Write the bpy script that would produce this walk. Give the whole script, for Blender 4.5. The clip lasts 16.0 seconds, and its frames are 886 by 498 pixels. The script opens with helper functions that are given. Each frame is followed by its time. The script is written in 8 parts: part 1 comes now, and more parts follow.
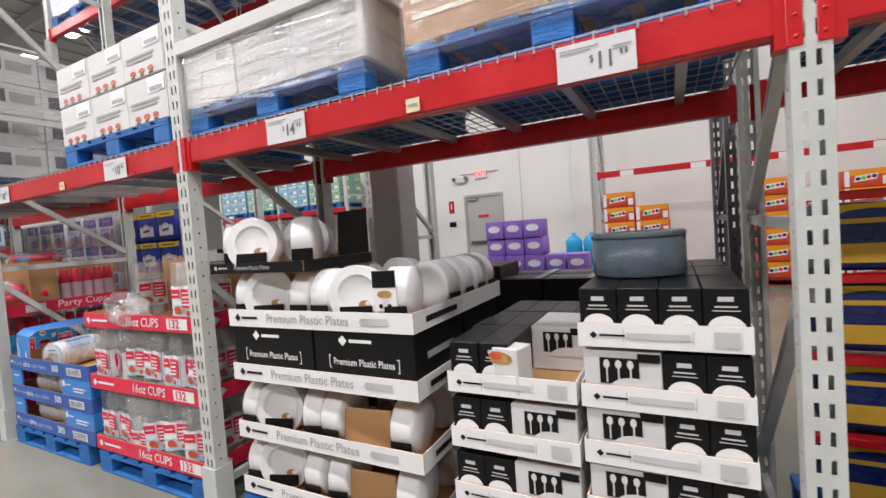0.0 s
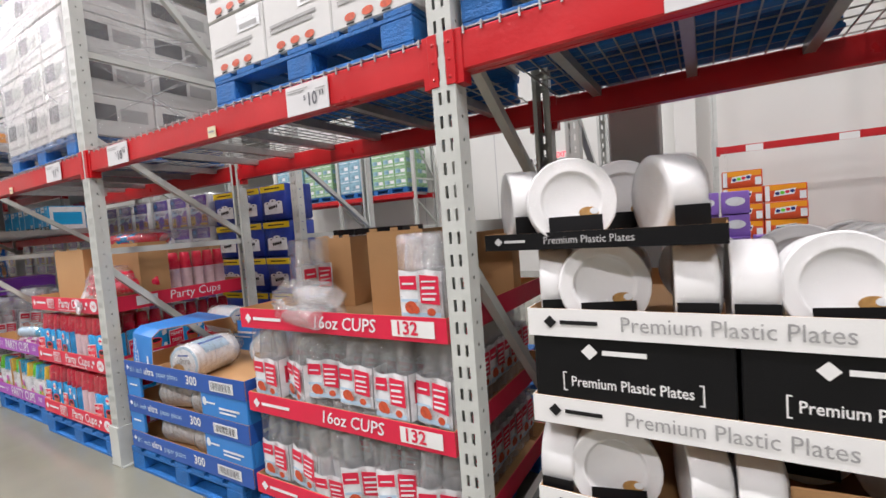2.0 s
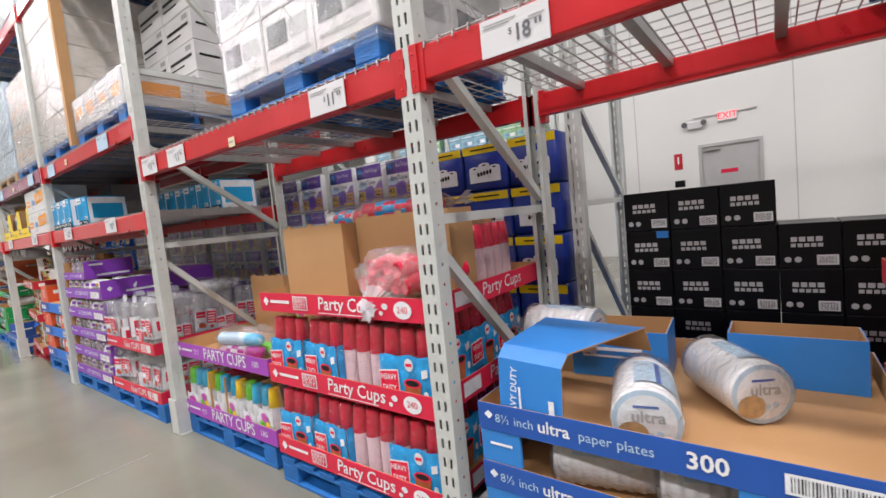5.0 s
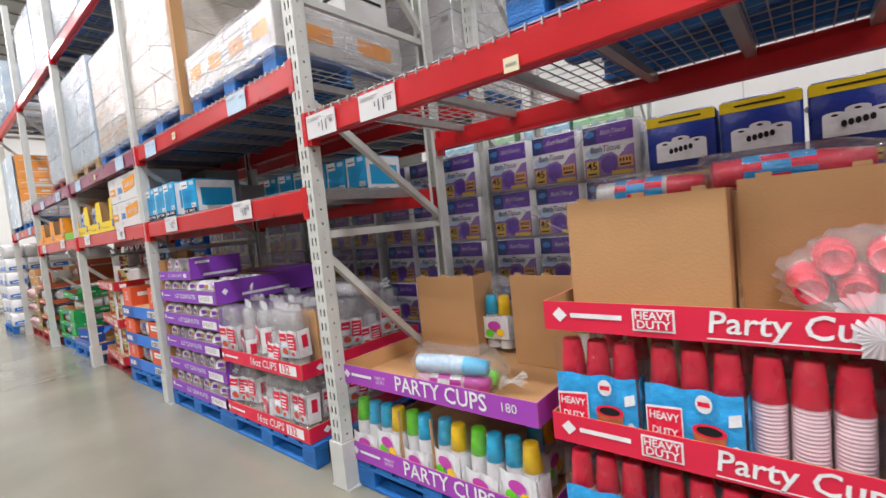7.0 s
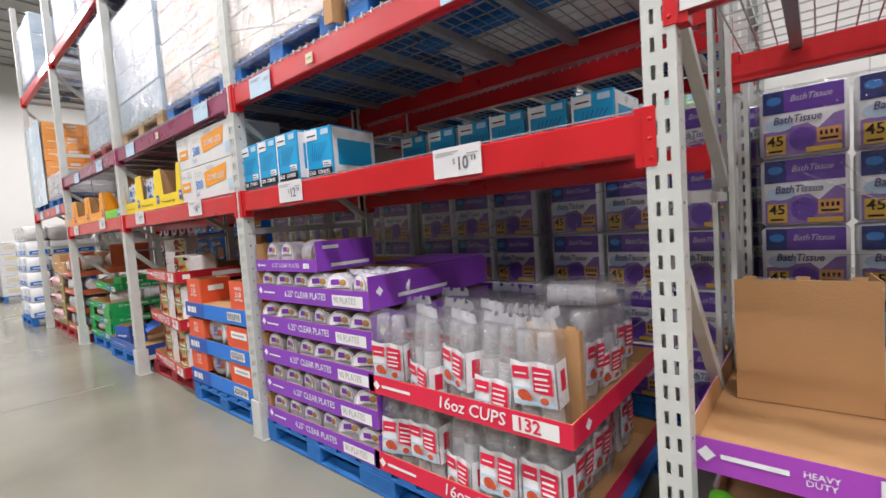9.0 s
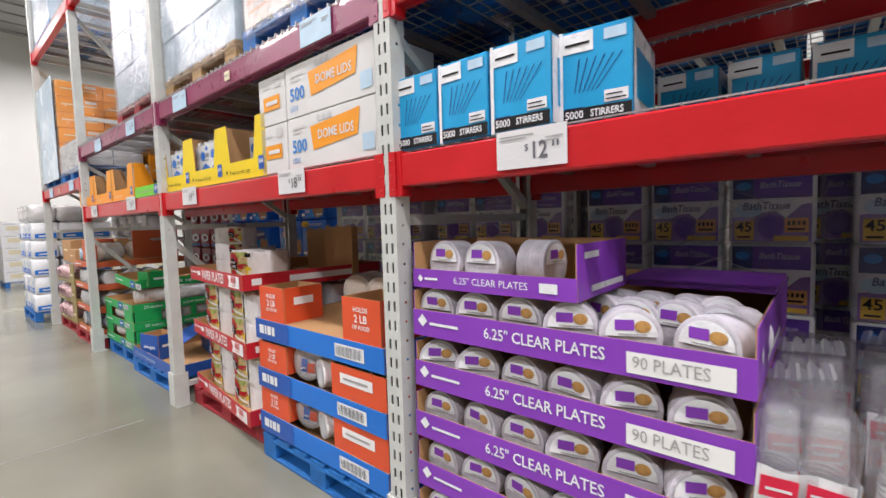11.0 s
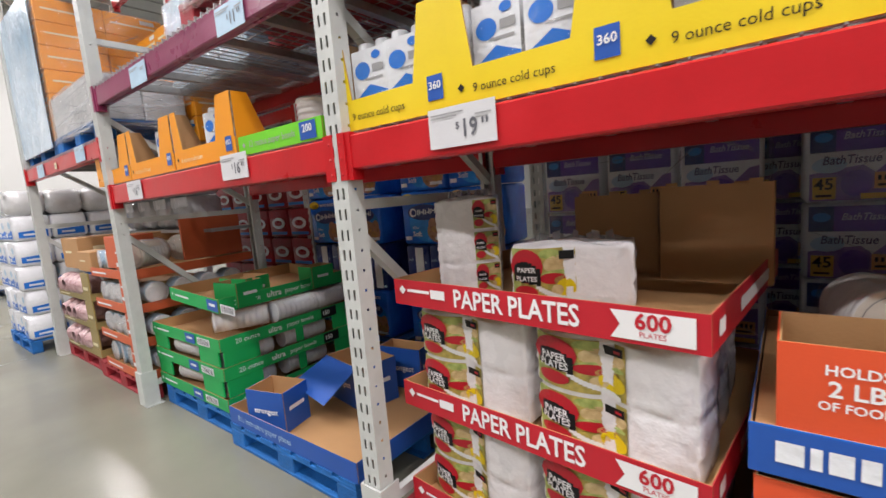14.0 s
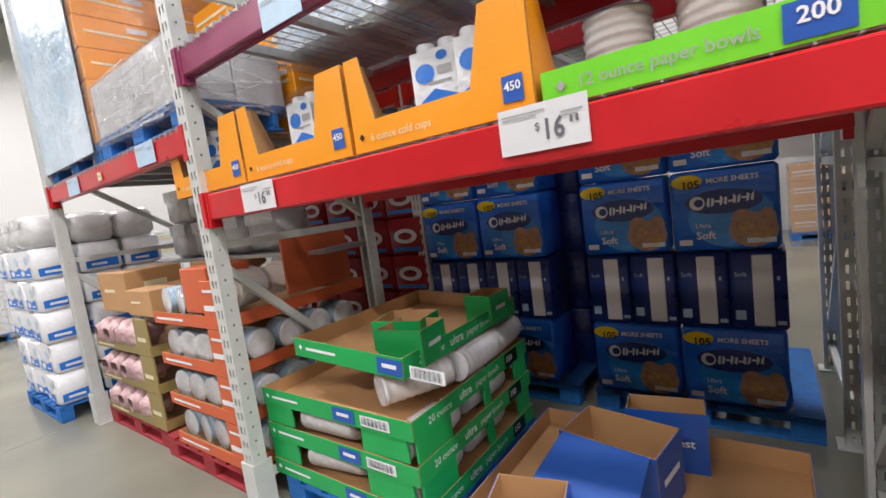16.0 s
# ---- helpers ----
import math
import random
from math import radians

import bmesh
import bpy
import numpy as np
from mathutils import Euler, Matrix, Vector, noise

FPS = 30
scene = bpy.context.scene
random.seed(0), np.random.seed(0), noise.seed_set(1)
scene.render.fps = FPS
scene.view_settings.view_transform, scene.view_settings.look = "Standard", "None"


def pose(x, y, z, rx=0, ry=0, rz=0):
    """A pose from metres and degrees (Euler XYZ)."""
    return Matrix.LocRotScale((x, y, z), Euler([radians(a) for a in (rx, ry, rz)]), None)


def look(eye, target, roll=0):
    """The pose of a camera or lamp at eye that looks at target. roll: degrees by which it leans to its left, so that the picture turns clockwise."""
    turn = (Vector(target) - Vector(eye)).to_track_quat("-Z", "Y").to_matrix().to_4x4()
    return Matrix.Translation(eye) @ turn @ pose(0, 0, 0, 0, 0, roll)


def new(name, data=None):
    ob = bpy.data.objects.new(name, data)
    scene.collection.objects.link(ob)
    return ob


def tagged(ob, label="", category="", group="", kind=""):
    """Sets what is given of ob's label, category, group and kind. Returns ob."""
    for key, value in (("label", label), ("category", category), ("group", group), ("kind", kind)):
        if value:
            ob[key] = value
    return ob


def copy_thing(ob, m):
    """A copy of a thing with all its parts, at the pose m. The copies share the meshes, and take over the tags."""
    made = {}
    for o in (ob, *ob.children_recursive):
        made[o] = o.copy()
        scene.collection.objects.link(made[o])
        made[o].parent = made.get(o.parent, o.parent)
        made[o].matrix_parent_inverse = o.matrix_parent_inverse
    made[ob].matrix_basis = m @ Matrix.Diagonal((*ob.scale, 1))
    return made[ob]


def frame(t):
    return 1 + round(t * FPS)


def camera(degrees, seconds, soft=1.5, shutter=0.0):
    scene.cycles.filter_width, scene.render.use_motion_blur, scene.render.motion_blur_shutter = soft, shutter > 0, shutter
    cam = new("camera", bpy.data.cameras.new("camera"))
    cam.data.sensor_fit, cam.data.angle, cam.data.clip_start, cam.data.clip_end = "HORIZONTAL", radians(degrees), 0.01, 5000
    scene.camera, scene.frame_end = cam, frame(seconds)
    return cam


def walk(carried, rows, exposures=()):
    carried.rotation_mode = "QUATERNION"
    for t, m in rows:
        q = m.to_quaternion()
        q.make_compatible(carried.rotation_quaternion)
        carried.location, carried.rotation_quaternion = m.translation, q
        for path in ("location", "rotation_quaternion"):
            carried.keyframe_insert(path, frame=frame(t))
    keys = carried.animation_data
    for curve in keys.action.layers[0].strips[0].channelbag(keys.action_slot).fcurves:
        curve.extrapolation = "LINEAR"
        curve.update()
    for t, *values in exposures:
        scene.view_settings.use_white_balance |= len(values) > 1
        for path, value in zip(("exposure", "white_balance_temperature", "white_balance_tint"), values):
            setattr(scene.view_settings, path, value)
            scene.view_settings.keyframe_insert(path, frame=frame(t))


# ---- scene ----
cam = camera(89.7, 16.0, shutter=0.12)
PATH = [
    (0, (1.116, 0.773, 1.437), (0.193, 2.545, 1.353), -4.2),
    (0.5, (0.736, 0.824, 1.426), (-0.222, 2.578, 1.337), -3.4),
    (1, (0.359, 0.857, 1.441), (-0.623, 2.596, 1.344), -3.8),
    (1.5, (-0.032, 0.918, 1.431), (-1.034, 2.646, 1.331), -4.0),
    (2, (-0.427, 0.95, 1.398), (-1.45, 2.665, 1.284), -4.3),
    (2.5, (-0.781, 0.939, 1.406), (-1.822, 2.641, 1.272), -4.5),
    (3, (-1.175, 0.952, 1.39), (-2.266, 2.621, 1.243), -4.2),
    (5.5, (-3.054, 0.941, 1.392), (-4.283, 2.512, 1.247), -5.1),
    (6, (-3.436, 0.917, 1.4), (-4.689, 2.471, 1.276), -3.9),
    (6.5, (-3.83, 0.89, 1.408), (-5.097, 2.433, 1.292), -5.1),
    (7, (-4.227, 0.859, 1.386), (-5.504, 2.394, 1.265), -5.7),
    (7.5, (-4.651, 0.892, 1.395), (-5.942, 2.413, 1.264), -4.1),
    (8, (-5.032, 0.873, 1.357), (-6.325, 2.396, 1.244), -4.2),
    (8.5, (-5.481, 0.865, 1.352), (-6.771, 2.389, 1.233), -4.2),
    (11, (-7.489, 1.056, 1.378), (-8.789, 2.57, 1.247), -1.7),
    (11.5, (-7.909, 1.124, 1.382), (-9.18, 2.661, 1.239), -1.6),
    (12, (-8.305, 1.118, 1.377), (-9.535, 2.684, 1.194), -1.6),
    (12.5, (-8.747, 1.126, 1.38), (-9.966, 2.694, 1.149), -1.9),
    (13, (-9.145, 1.143, 1.38), (-10.365, 2.71, 1.137), -2.9),
    (13.5, (-9.527, 1.145, 1.392), (-10.741, 2.715, 1.141), -4.4),
    (14, (-9.986, 1.154, 1.402), (-11.208, 2.717, 1.149), -4.7),
    (14.5, (-10.4, 1.172, 1.41), (-11.617, 2.741, 1.173), -5.8),
    (15, (-10.795, 1.114, 1.414), (-12.035, 2.665, 1.174), -5.2),
    (15.5, (-11.188, 1.164, 1.423), (-12.421, 2.721, 1.193), -5.1),
    (16, (-11.574, 1.174, 1.45), (-12.762, 2.769, 1.237), -7.8),
]
walk(cam, [(t, look(eye, target, roll)) for t, eye, target, roll in PATH],
     [(0, -0.08), (11, -0.10), (12.5, -0.17), (14.2, -0.16), (15.5, -0.06), (16, -0.04)])

# ---- light ----
scene.view_settings.exposure = -0.07
world = bpy.data.worlds.new("hall_air")
world.use_nodes = True
world.node_tree.nodes["Background"].inputs["Color"].default_value = (0.9, 0.95, 1.0, 1)
world.node_tree.nodes["Background"].inputs["Strength"].default_value = 0.25
scene.world = world

LAMP_Z = 7.6
LAMP_W = 240
# Added lamps: row y -4.6 for front fill, x -26 to brighten wall_west.
LAMP_SPOTS = [(x, y) for y in (-4.6, 0.2, 7.4) for x in (-21.5, -17.0, -12.5, -8.0, -3.5, 1.0, 5.5)] + [(-26, 0.2), (-26, 5), (-26, 10)]


# ---- mesh builder ----
class Build:
    """Collects vertices and faces of one mesh; m is the material slot."""

    def __init__(self):
        self.v, self.f, self.m, self.s = [], [], [], []

    def face(self, pts, m=0, smooth=False):
        n = len(self.v)
        self.v += [tuple(p) for p in pts]
        self.f.append(tuple(range(n, n + len(pts))))
        self.m.append(m)
        self.s.append(smooth)
        return self

    def box(self, x0, x1, y0, y1, z0, z1, m=0):
        n = len(self.v)
        self.v += [(x, y, z) for z in (z0, z1) for y in (y0, y1) for x in (x0, x1)]
        for q in ((0, 2, 3, 1), (4, 5, 7, 6), (0, 1, 5, 4), (2, 6, 7, 3), (0, 4, 6, 2), (1, 3, 7, 5)):
            self.f.append(tuple(n + k for k in q))
            self.m.append(m)
            self.s.append(False)
        return self

    def cbox(self, x0, x1, y0, y1, z0, z1, c=0.004, m=0, smooth=False):
        """A box with chamfered edges."""
        n = len(self.v)
        lo, hi = (x0, y0, z0), (x1, y1, z1)
        index = {}
        for sx in (0, 1):
            for sy in (0, 1):
                for sz in (0, 1):
                    s = (sx, sy, sz)
                    for flat in range(3):
                        p = []
                        for a in range(3):
                            e = hi[a] if s[a] else lo[a]
                            p.append(e if a == flat else (e - c if s[a] else e + c))
                        index[s, flat] = len(self.v)
                        self.v.append(tuple(p))
        mid = [(a + b) / 2 for a, b in zip(lo, hi)]

        def add(ids):
            a, b, d = (Vector(self.v[k]) for k in ids[:3])
            if (b - a).cross(d - a).dot(a - Vector(mid)) < 0:
                ids = ids[::-1]
            self.f.append(tuple(ids))
            self.m.append(m)
            self.s.append(smooth)
        for a in range(3):
            b, d = (a + 1) % 3, (a + 2) % 3
            for side in (0, 1):
                ring = []
                for u, w in ((0, 0), (1, 0), (1, 1), (0, 1)):
                    s = [0, 0, 0]
                    s[a], s[b], s[d] = side, u, w
                    ring.append(index[tuple(s), a])
                add(ring)
            for u in (0, 1):
                for w in (0, 1):
                    s0, s1 = [0, 0, 0], [0, 0, 0]
                    s0[b] = s1[b] = u
                    s0[d] = s1[d] = w
                    s1[a] = 1
                    add([index[tuple(s0), b], index[tuple(s1), b], index[tuple(s1), d], index[tuple(s0), d]])
        for sx in (0, 1):
            for sy in (0, 1):
                for sz in (0, 1):
                    add([index[(sx, sy, sz), k] for k in range(3)])
        return self

    def bar(self, a, b, w, h, m=0):
        """A straight bar of section w by h from a to b."""
        a, b = Vector(a), Vector(b)
        d = (b - a).normalized()
        side = d.cross(Vector((0, 0, 1)))
        side = side.normalized() if side.length > 1e-4 else Vector((1, 0, 0))
        up = side.cross(d)
        n = len(self.v)
        for p in (a, b):
            for u, w2 in ((-1, -1), (1, -1), (1, 1), (-1, 1)):
                self.v.append(tuple(p + side * u * w / 2 + up * w2 * h / 2))
        for q in ((0, 1, 2, 3), (7, 6, 5, 4), (0, 4, 5, 1), (1, 5, 6, 2), (2, 6, 7, 3), (3, 7, 4, 0)):
            self.f.append(tuple(n + k for k in q))
            self.m.append(m)
            self.s.append(False)
        return self

    def lathe(self, profile, axis="z", at=(0, 0, 0), n=20, m=0, smooth=True, ms=None):
        """Turns (radius, height) pairs round an axis through at."""
        base = len(self.v)
        for r, h in profile:
            for k in range(n):
                a = 2 * math.pi * k / n
                u, w = r * math.cos(a), r * math.sin(a)
                p = {"z": (u, w, h), "y": (u, h, -w), "x": (h, u, w)}[axis]
                self.v.append((p[0] + at[0], p[1] + at[1], p[2] + at[2]))
        for j in range(len(profile) - 1):
            for k in range(n):
                k2 = (k + 1) % n
                self.f.append((base + j * n + k, base + j * n + k2, base + (j + 1) * n + k2, base + (j + 1) * n + k))
                self.m.append(ms[j] if ms else m)
                self.s.append(smooth)
        for j, flip in ((0, True), (len(profile) - 1, False)):
            if profile[j][0] > 1e-4:
                ring = [base + j * n + k for k in range(n)]
                self.f.append(tuple(ring[::-1] if flip else ring))
                self.m.append(ms[min(j, len(ms) - 1)] if ms else m)
                self.s.append(False)
        return self

    def rect(self, x0, x1, z0, z1, y, m=0):
        """A print on a front that faces -y."""
        self.face([(x0, y, z0), (x1, y, z0), (x1, y, z1), (x0, y, z1)], m)
        return self

    def rectx(self, y0, y1, z0, z1, x, m=0):
        """A print on a side that faces +x."""
        self.face([(x, y0, z0), (x, y1, z0), (x, y1, z1), (x, y0, z1)], m)
        return self

    def disc(self, cx, cz, rx, rz, y, m=0, n=16, a0=0.0, a1=360.0):
        pts = [(cx + rx * math.cos(radians(a0 + (a1 - a0) * k / n)), y, cz + rz * math.sin(radians(a0 + (a1 - a0) * k / n))) for k in range(n if a1 - a0 >= 360 else n + 1)]
        return self.face(pts, m)

    def discx(self, cy, cz, ry, rz, x, m=0, n=16):
        self.face([(x, cy + ry * math.cos(2 * math.pi * k / n), cz + rz * math.sin(2 * math.pi * k / n)) for k in range(n)], m)
        return self

    def logo(self, x, z, s, y, m=0, bar=1.0):
        """A plain diamond with a bar beside it."""
        self.face([(x - s, y, z), (x, y, z - s), (x + s, y, z), (x, y, z + s)], m)
        if bar:
            self.rect(x + s * 1.5, x + s * 1.5 + bar * s * 5, z - s * 0.3, z + s * 0.3, y, m)
        return self

    def mesh(self, name, mats):
        me = bpy.data.meshes.new(name)
        me.from_pydata(self.v, [], self.f)
        for mt in mats if isinstance(mats, (list, tuple)) else [mats]:
            me.materials.append(mt)
        me.polygons.foreach_set("material_index", self.m)
        me.polygons.foreach_set("use_smooth", self.s)
        me.update()
        return me


def thing(name, label, category, m=None, group="", kind=""):
    ob = new(name)
    ob.empty_display_size = 0.1
    ob.matrix_basis = m if m is not None else Matrix()
    return tagged(ob, label, category, group, kind)


def part(name, build, mats, parent, label="", m=None):
    """Links a build (or a ready mesh) as one mesh object under a thing or part."""
    me = build.mesh(name, mats) if isinstance(build, Build) else build
    ob = new(name, me)
    ob.parent = parent
    if m is not None:
        ob.matrix_basis = m
    return tagged(ob, label)


def solo(name, build, mats, label, category, m=None, group="", kind=""):
    """A thing of one mesh."""
    ob = new(name, build.mesh(name, mats) if isinstance(build, Build) else build)
    if m is not None:
        ob.matrix_basis = m
    return tagged(ob, label, category, group, kind)


LETTERS = {}


def panel_of(parent, side="front"):
    """The panel of a thing that carries a print on this side, or the thing itself."""
    kinds = ("front_panel", "carton", "card", "pack") if side == "front" else ("side_panel", "carton", "pack")
    found = [c for c in parent.children if c.name.split(".")[0] in kinds and c.type == "MESH"]
    if parent.parent or not found or found[0].matrix_basis != Matrix():
        return parent
    return found[-1] if side == "side" else found[0]


def lettering(body, size, mt, parent, x, z, y, side="front", align="LEFT", squeeze=1.0, lean=0.0, bold=0.0):
    """Words on a face that looks to -y (front) or +x (side)."""
    key = (body, size, mt.name, align, squeeze, lean, bold)
    if key not in LETTERS:
        cu = bpy.data.curves.new("lettering", "FONT")
        cu.body, cu.size, cu.align_x, cu.align_y = body, size, align, "CENTER"
        cu.resolution_u, cu.shear, cu.offset = 2, lean, bold * size
        tmp = bpy.data.objects.new("lettering", cu)
        me = bpy.data.meshes.new_from_object(tmp)
        me.transform(Matrix.Diagonal((squeeze, 1, 1, 1)))
        me.materials.clear()
        me.materials.append(mt)
        bpy.data.objects.remove(tmp)
        bpy.data.curves.remove(cu)
        LETTERS[key] = me
    m = pose(x, y, z, 90, 0, 0) if side == "front" else pose(x, y, z, 90, 0, 90)
    if side == "flat":
        m = pose(x, y, z, 0, 0, 0)
    return part("lettering", LETTERS[key], None, parent if side == "flat" else panel_of(parent, side), m=m)


# ---- materials ----
def material(name, color, rough=0.5, metal=0.0, var=0.1, scale=6.0, bump=0.05, bscale=120.0, rnd=0.0, spec=0.5, coat=0.0, tint=None, stretch=(1, 1, 1)):
    mt = bpy.data.materials.new(name)
    mt.use_nodes = True
    nt = mt.node_tree
    p = nt.nodes["Principled BSDF"]
    p.inputs["Roughness"].default_value = rough
    p.inputs["Metallic"].default_value = metal
    p.inputs["Specular IOR Level"].default_value = spec
    p.inputs["Coat Weight"].default_value = coat
    co = nt.nodes.new("ShaderNodeTexCoord")
    mp = nt.nodes.new("ShaderNodeMapping")
    mp.inputs["Scale"].default_value = stretch
    nt.links.new(co.outputs["Object"], mp.inputs["Vector"])
    n1 = nt.nodes.new("ShaderNodeTexNoise")
    n1.inputs["Scale"].default_value = scale
    n1.inputs["Detail"].default_value = 5
    nt.links.new(mp.outputs["Vector"], n1.inputs["Vector"])
    ramp = nt.nodes.new("ShaderNodeMix")
    ramp.data_type = "RGBA"
    dark = tuple(c * (1 - 2 * var) for c in color)
    light = tint if tint else tuple(min(1.0, c * (1 + 1.2 * var)) for c in color)
    ramp.inputs[6].default_value = (*dark, 1)
    ramp.inputs[7].default_value = (*light, 1)
    nt.links.new(n1.outputs["Fac"], ramp.inputs[0])
    out = ramp.outputs[2]
    if rnd:
        info = nt.nodes.new("ShaderNodeObjectInfo")
        hsv = nt.nodes.new("ShaderNodeHueSaturation")
        mr = nt.nodes.new("ShaderNodeMapRange")
        mr.inputs["To Min"].default_value, mr.inputs["To Max"].default_value = 1 - rnd, 1 + rnd
        nt.links.new(info.outputs["Random"], mr.inputs["Value"])
        nt.links.new(mr.outputs["Result"], hsv.inputs["Value"])
        nt.links.new(out, hsv.inputs["Color"])
        out = hsv.outputs["Color"]
    nt.links.new(out, p.inputs["Base Color"])
    n2 = nt.nodes.new("ShaderNodeTexNoise")
    n2.inputs["Scale"].default_value = bscale
    n2.inputs["Detail"].default_value = 3
    nt.links.new(mp.outputs["Vector"], n2.inputs["Vector"])
    if bump:
        b = nt.nodes.new("ShaderNodeBump")
        b.inputs["Strength"].default_value = bump
        b.inputs["Distance"].default_value = 0.02
        nt.links.new(n2.outputs["Fac"], b.inputs["Height"])
        nt.links.new(b.outputs["Normal"], p.inputs["Normal"])
    mr2 = nt.nodes.new("ShaderNodeMapRange")
    mr2.inputs["To Min"].default_value, mr2.inputs["To Max"].default_value = max(0.02, rough - 0.12), min(1, rough + 0.12)
    nt.links.new(n1.outputs["Fac"], mr2.inputs["Value"])
    nt.links.new(mr2.outputs["Result"], p.inputs["Roughness"])
    return mt


def film(name, color=(1, 1, 1), gloss=0.35, rough=0.10, haze=0.02, bscale=14.0, bump=0.9):
    """Clear plastic film: mostly see-through, with creased gloss."""
    mt = bpy.data.materials.new(name)
    mt.use_nodes = True
    nt = mt.node_tree
    nt.nodes.remove(nt.nodes["Principled BSDF"])
    out = nt.nodes["Material Output"]
    tr = nt.nodes.new("ShaderNodeBsdfTransparent")
    gl = nt.nodes.new("ShaderNodeBsdfGlossy")
    df = nt.nodes.new("ShaderNodeBsdfDiffuse")
    tr.inputs["Color"].default_value = (*color, 1)
    gl.inputs["Roughness"].default_value = rough
    df.inputs["Color"].default_value = (0.9, 0.92, 0.95, 1)
    co = nt.nodes.new("ShaderNodeTexCoord")
    ns = nt.nodes.new("ShaderNodeTexNoise")
    ns.inputs["Scale"].default_value = bscale
    ns.inputs["Detail"].default_value = 4
    ns.inputs["Distortion"].default_value = 1.2
    nt.links.new(co.outputs["Object"], ns.inputs["Vector"])
    b = nt.nodes.new("ShaderNodeBump")
    b.inputs["Strength"].default_value = bump
    b.inputs["Distance"].default_value = 0.03
    nt.links.new(ns.outputs["Fac"], b.inputs["Height"])
    nt.links.new(b.outputs["Normal"], gl.inputs["Normal"])
    m1, m2 = nt.nodes.new("ShaderNodeMixShader"), nt.nodes.new("ShaderNodeMixShader")
    lw = nt.nodes.new("ShaderNodeLayerWeight")
    lw.inputs["Blend"].default_value = 0.35
    nt.links.new(b.outputs["Normal"], lw.inputs["Normal"])
    mr = nt.nodes.new("ShaderNodeMapRange")
    mr.inputs["To Min"].default_value, mr.inputs["To Max"].default_value = 0.03, gloss
    nt.links.new(lw.outputs["Facing"], mr.inputs["Value"])
    nt.links.new(mr.outputs["Result"], m1.inputs["Fac"])
    m2.inputs["Fac"].default_value = haze
    nt.links.new(tr.outputs[0], m1.inputs[1])
    nt.links.new(gl.outputs[0], m1.inputs[2])
    nt.links.new(m1.outputs[0], m2.inputs[1])
    nt.links.new(df.outputs[0], m2.inputs[2])
    nt.links.new(m2.outputs[0], out.inputs["Surface"])
    return mt


def glowing(name, color, strength):
    mt = bpy.data.materials.new(name)
    mt.use_nodes = True
    p = mt.node_tree.nodes["Principled BSDF"]
    p.inputs["Base Color"].default_value = (*color, 1)
    p.inputs["Emission Color"].default_value = (*color, 1)
    p.inputs["Emission Strength"].default_value = strength
    return mt


CONCRETE = material("polished_concrete", (0.235, 0.235, 0.185), 0.19, var=0.26, scale=0.8, bump=0.02, bscale=30, spec=0.5)
WALLPAINT = material("wall_paint", (0.78, 0.78, 0.75), 0.6, var=0.04, scale=0.6, bump=0.04, bscale=40)
ROOFDECK = material("roof_deck", (0.42, 0.42, 0.41), 0.6, var=0.06, scale=0.8, bump=0.03)
STEEL = material("grey_painted_steel", (0.56, 0.58, 0.55), 0.42, var=0.10, scale=9, bump=0.06, bscale=60)
DARKSTEEL = material("dark_grey_steel", (0.10, 0.10, 0.105), 0.45, var=0.15, scale=9, bump=0.06, bscale=60)
GALV = material("galvanized_steel", (0.46, 0.46, 0.45), 0.36, 0.6, var=0.15, scale=25, bump=0.04)
RED = material("red_painted_steel", (0.56, 0.009, 0.015), 0.32, var=0.14, scale=5, bump=0.05, bscale=50, coat=0.15)
MAUVERED = material("mauve_red_steel", (0.27, 0.035, 0.105), 0.3, var=0.16, scale=5, bump=0.05, bscale=50, coat=0.3)
BLUEWOOD = material("blue_painted_wood", (0.010, 0.145, 0.46), 0.65, var=0.28, scale=14, bump=0.4, bscale=90, rnd=0.12)
REDWOOD = material("red_painted_wood", (0.34, 0.02, 0.03), 0.65, var=0.25, scale=14, bump=0.4, bscale=90, rnd=0.12)
RAWWOOD = material("raw_pine", (0.42, 0.27, 0.12), 0.7, var=0.2, scale=10, bump=0.3, bscale=70)
KRAFT = material("brown_cardboard", (0.47, 0.265, 0.115), 0.75, var=0.08, scale=5, bump=0.08, bscale=90)
WHITE = material("white_card", (0.80, 0.80, 0.79), 0.5, var=0.03, scale=6, bump=0.03)
OFFWHITE = material("printed_white_carton", (0.64, 0.64, 0.63), 0.55, var=0.05, scale=4, bump=0.05)
BLACK = material("black_card", (0.007, 0.007, 0.008), 0.38, var=0.15, scale=6, bump=0.04, spec=0.22)
INKGREY = material("grey_ink", (0.36, 0.36, 0.36), 0.5, var=0.1)
INKLIGHT = material("pale_grey_ink", (0.55, 0.55, 0.55), 0.5, var=0.1)
INKBLACK = material("black_ink", (0.012, 0.012, 0.013), 0.5, var=0.1, spec=0.25)
PAPERRED = material("red_printed_card", (0.70, 0.015, 0.060), 0.42, var=0.06, scale=5, bump=0.04)
PLATERED = material("deep_red_printed_card", (0.50, 0.012, 0.025), 0.42, var=0.06, scale=5, bump=0.04)
CUPRED = material("red_plastic", (0.78, 0.010, 0.055), 0.28, var=0.08, bump=0.02)
PURPLE = material("purple_printed_card", (0.23, 0.045, 0.46), 0.42, var=0.07, scale=5, bump=0.04)
ORCHID = material("orchid_printed_card", (0.36, 0.055, 0.46), 0.42, var=0.07, scale=5, bump=0.04)
SKYBLUE = material("sky_blue_card", (0.03, 0.22, 0.62), 0.4, var=0.07, scale=5, bump=0.04)
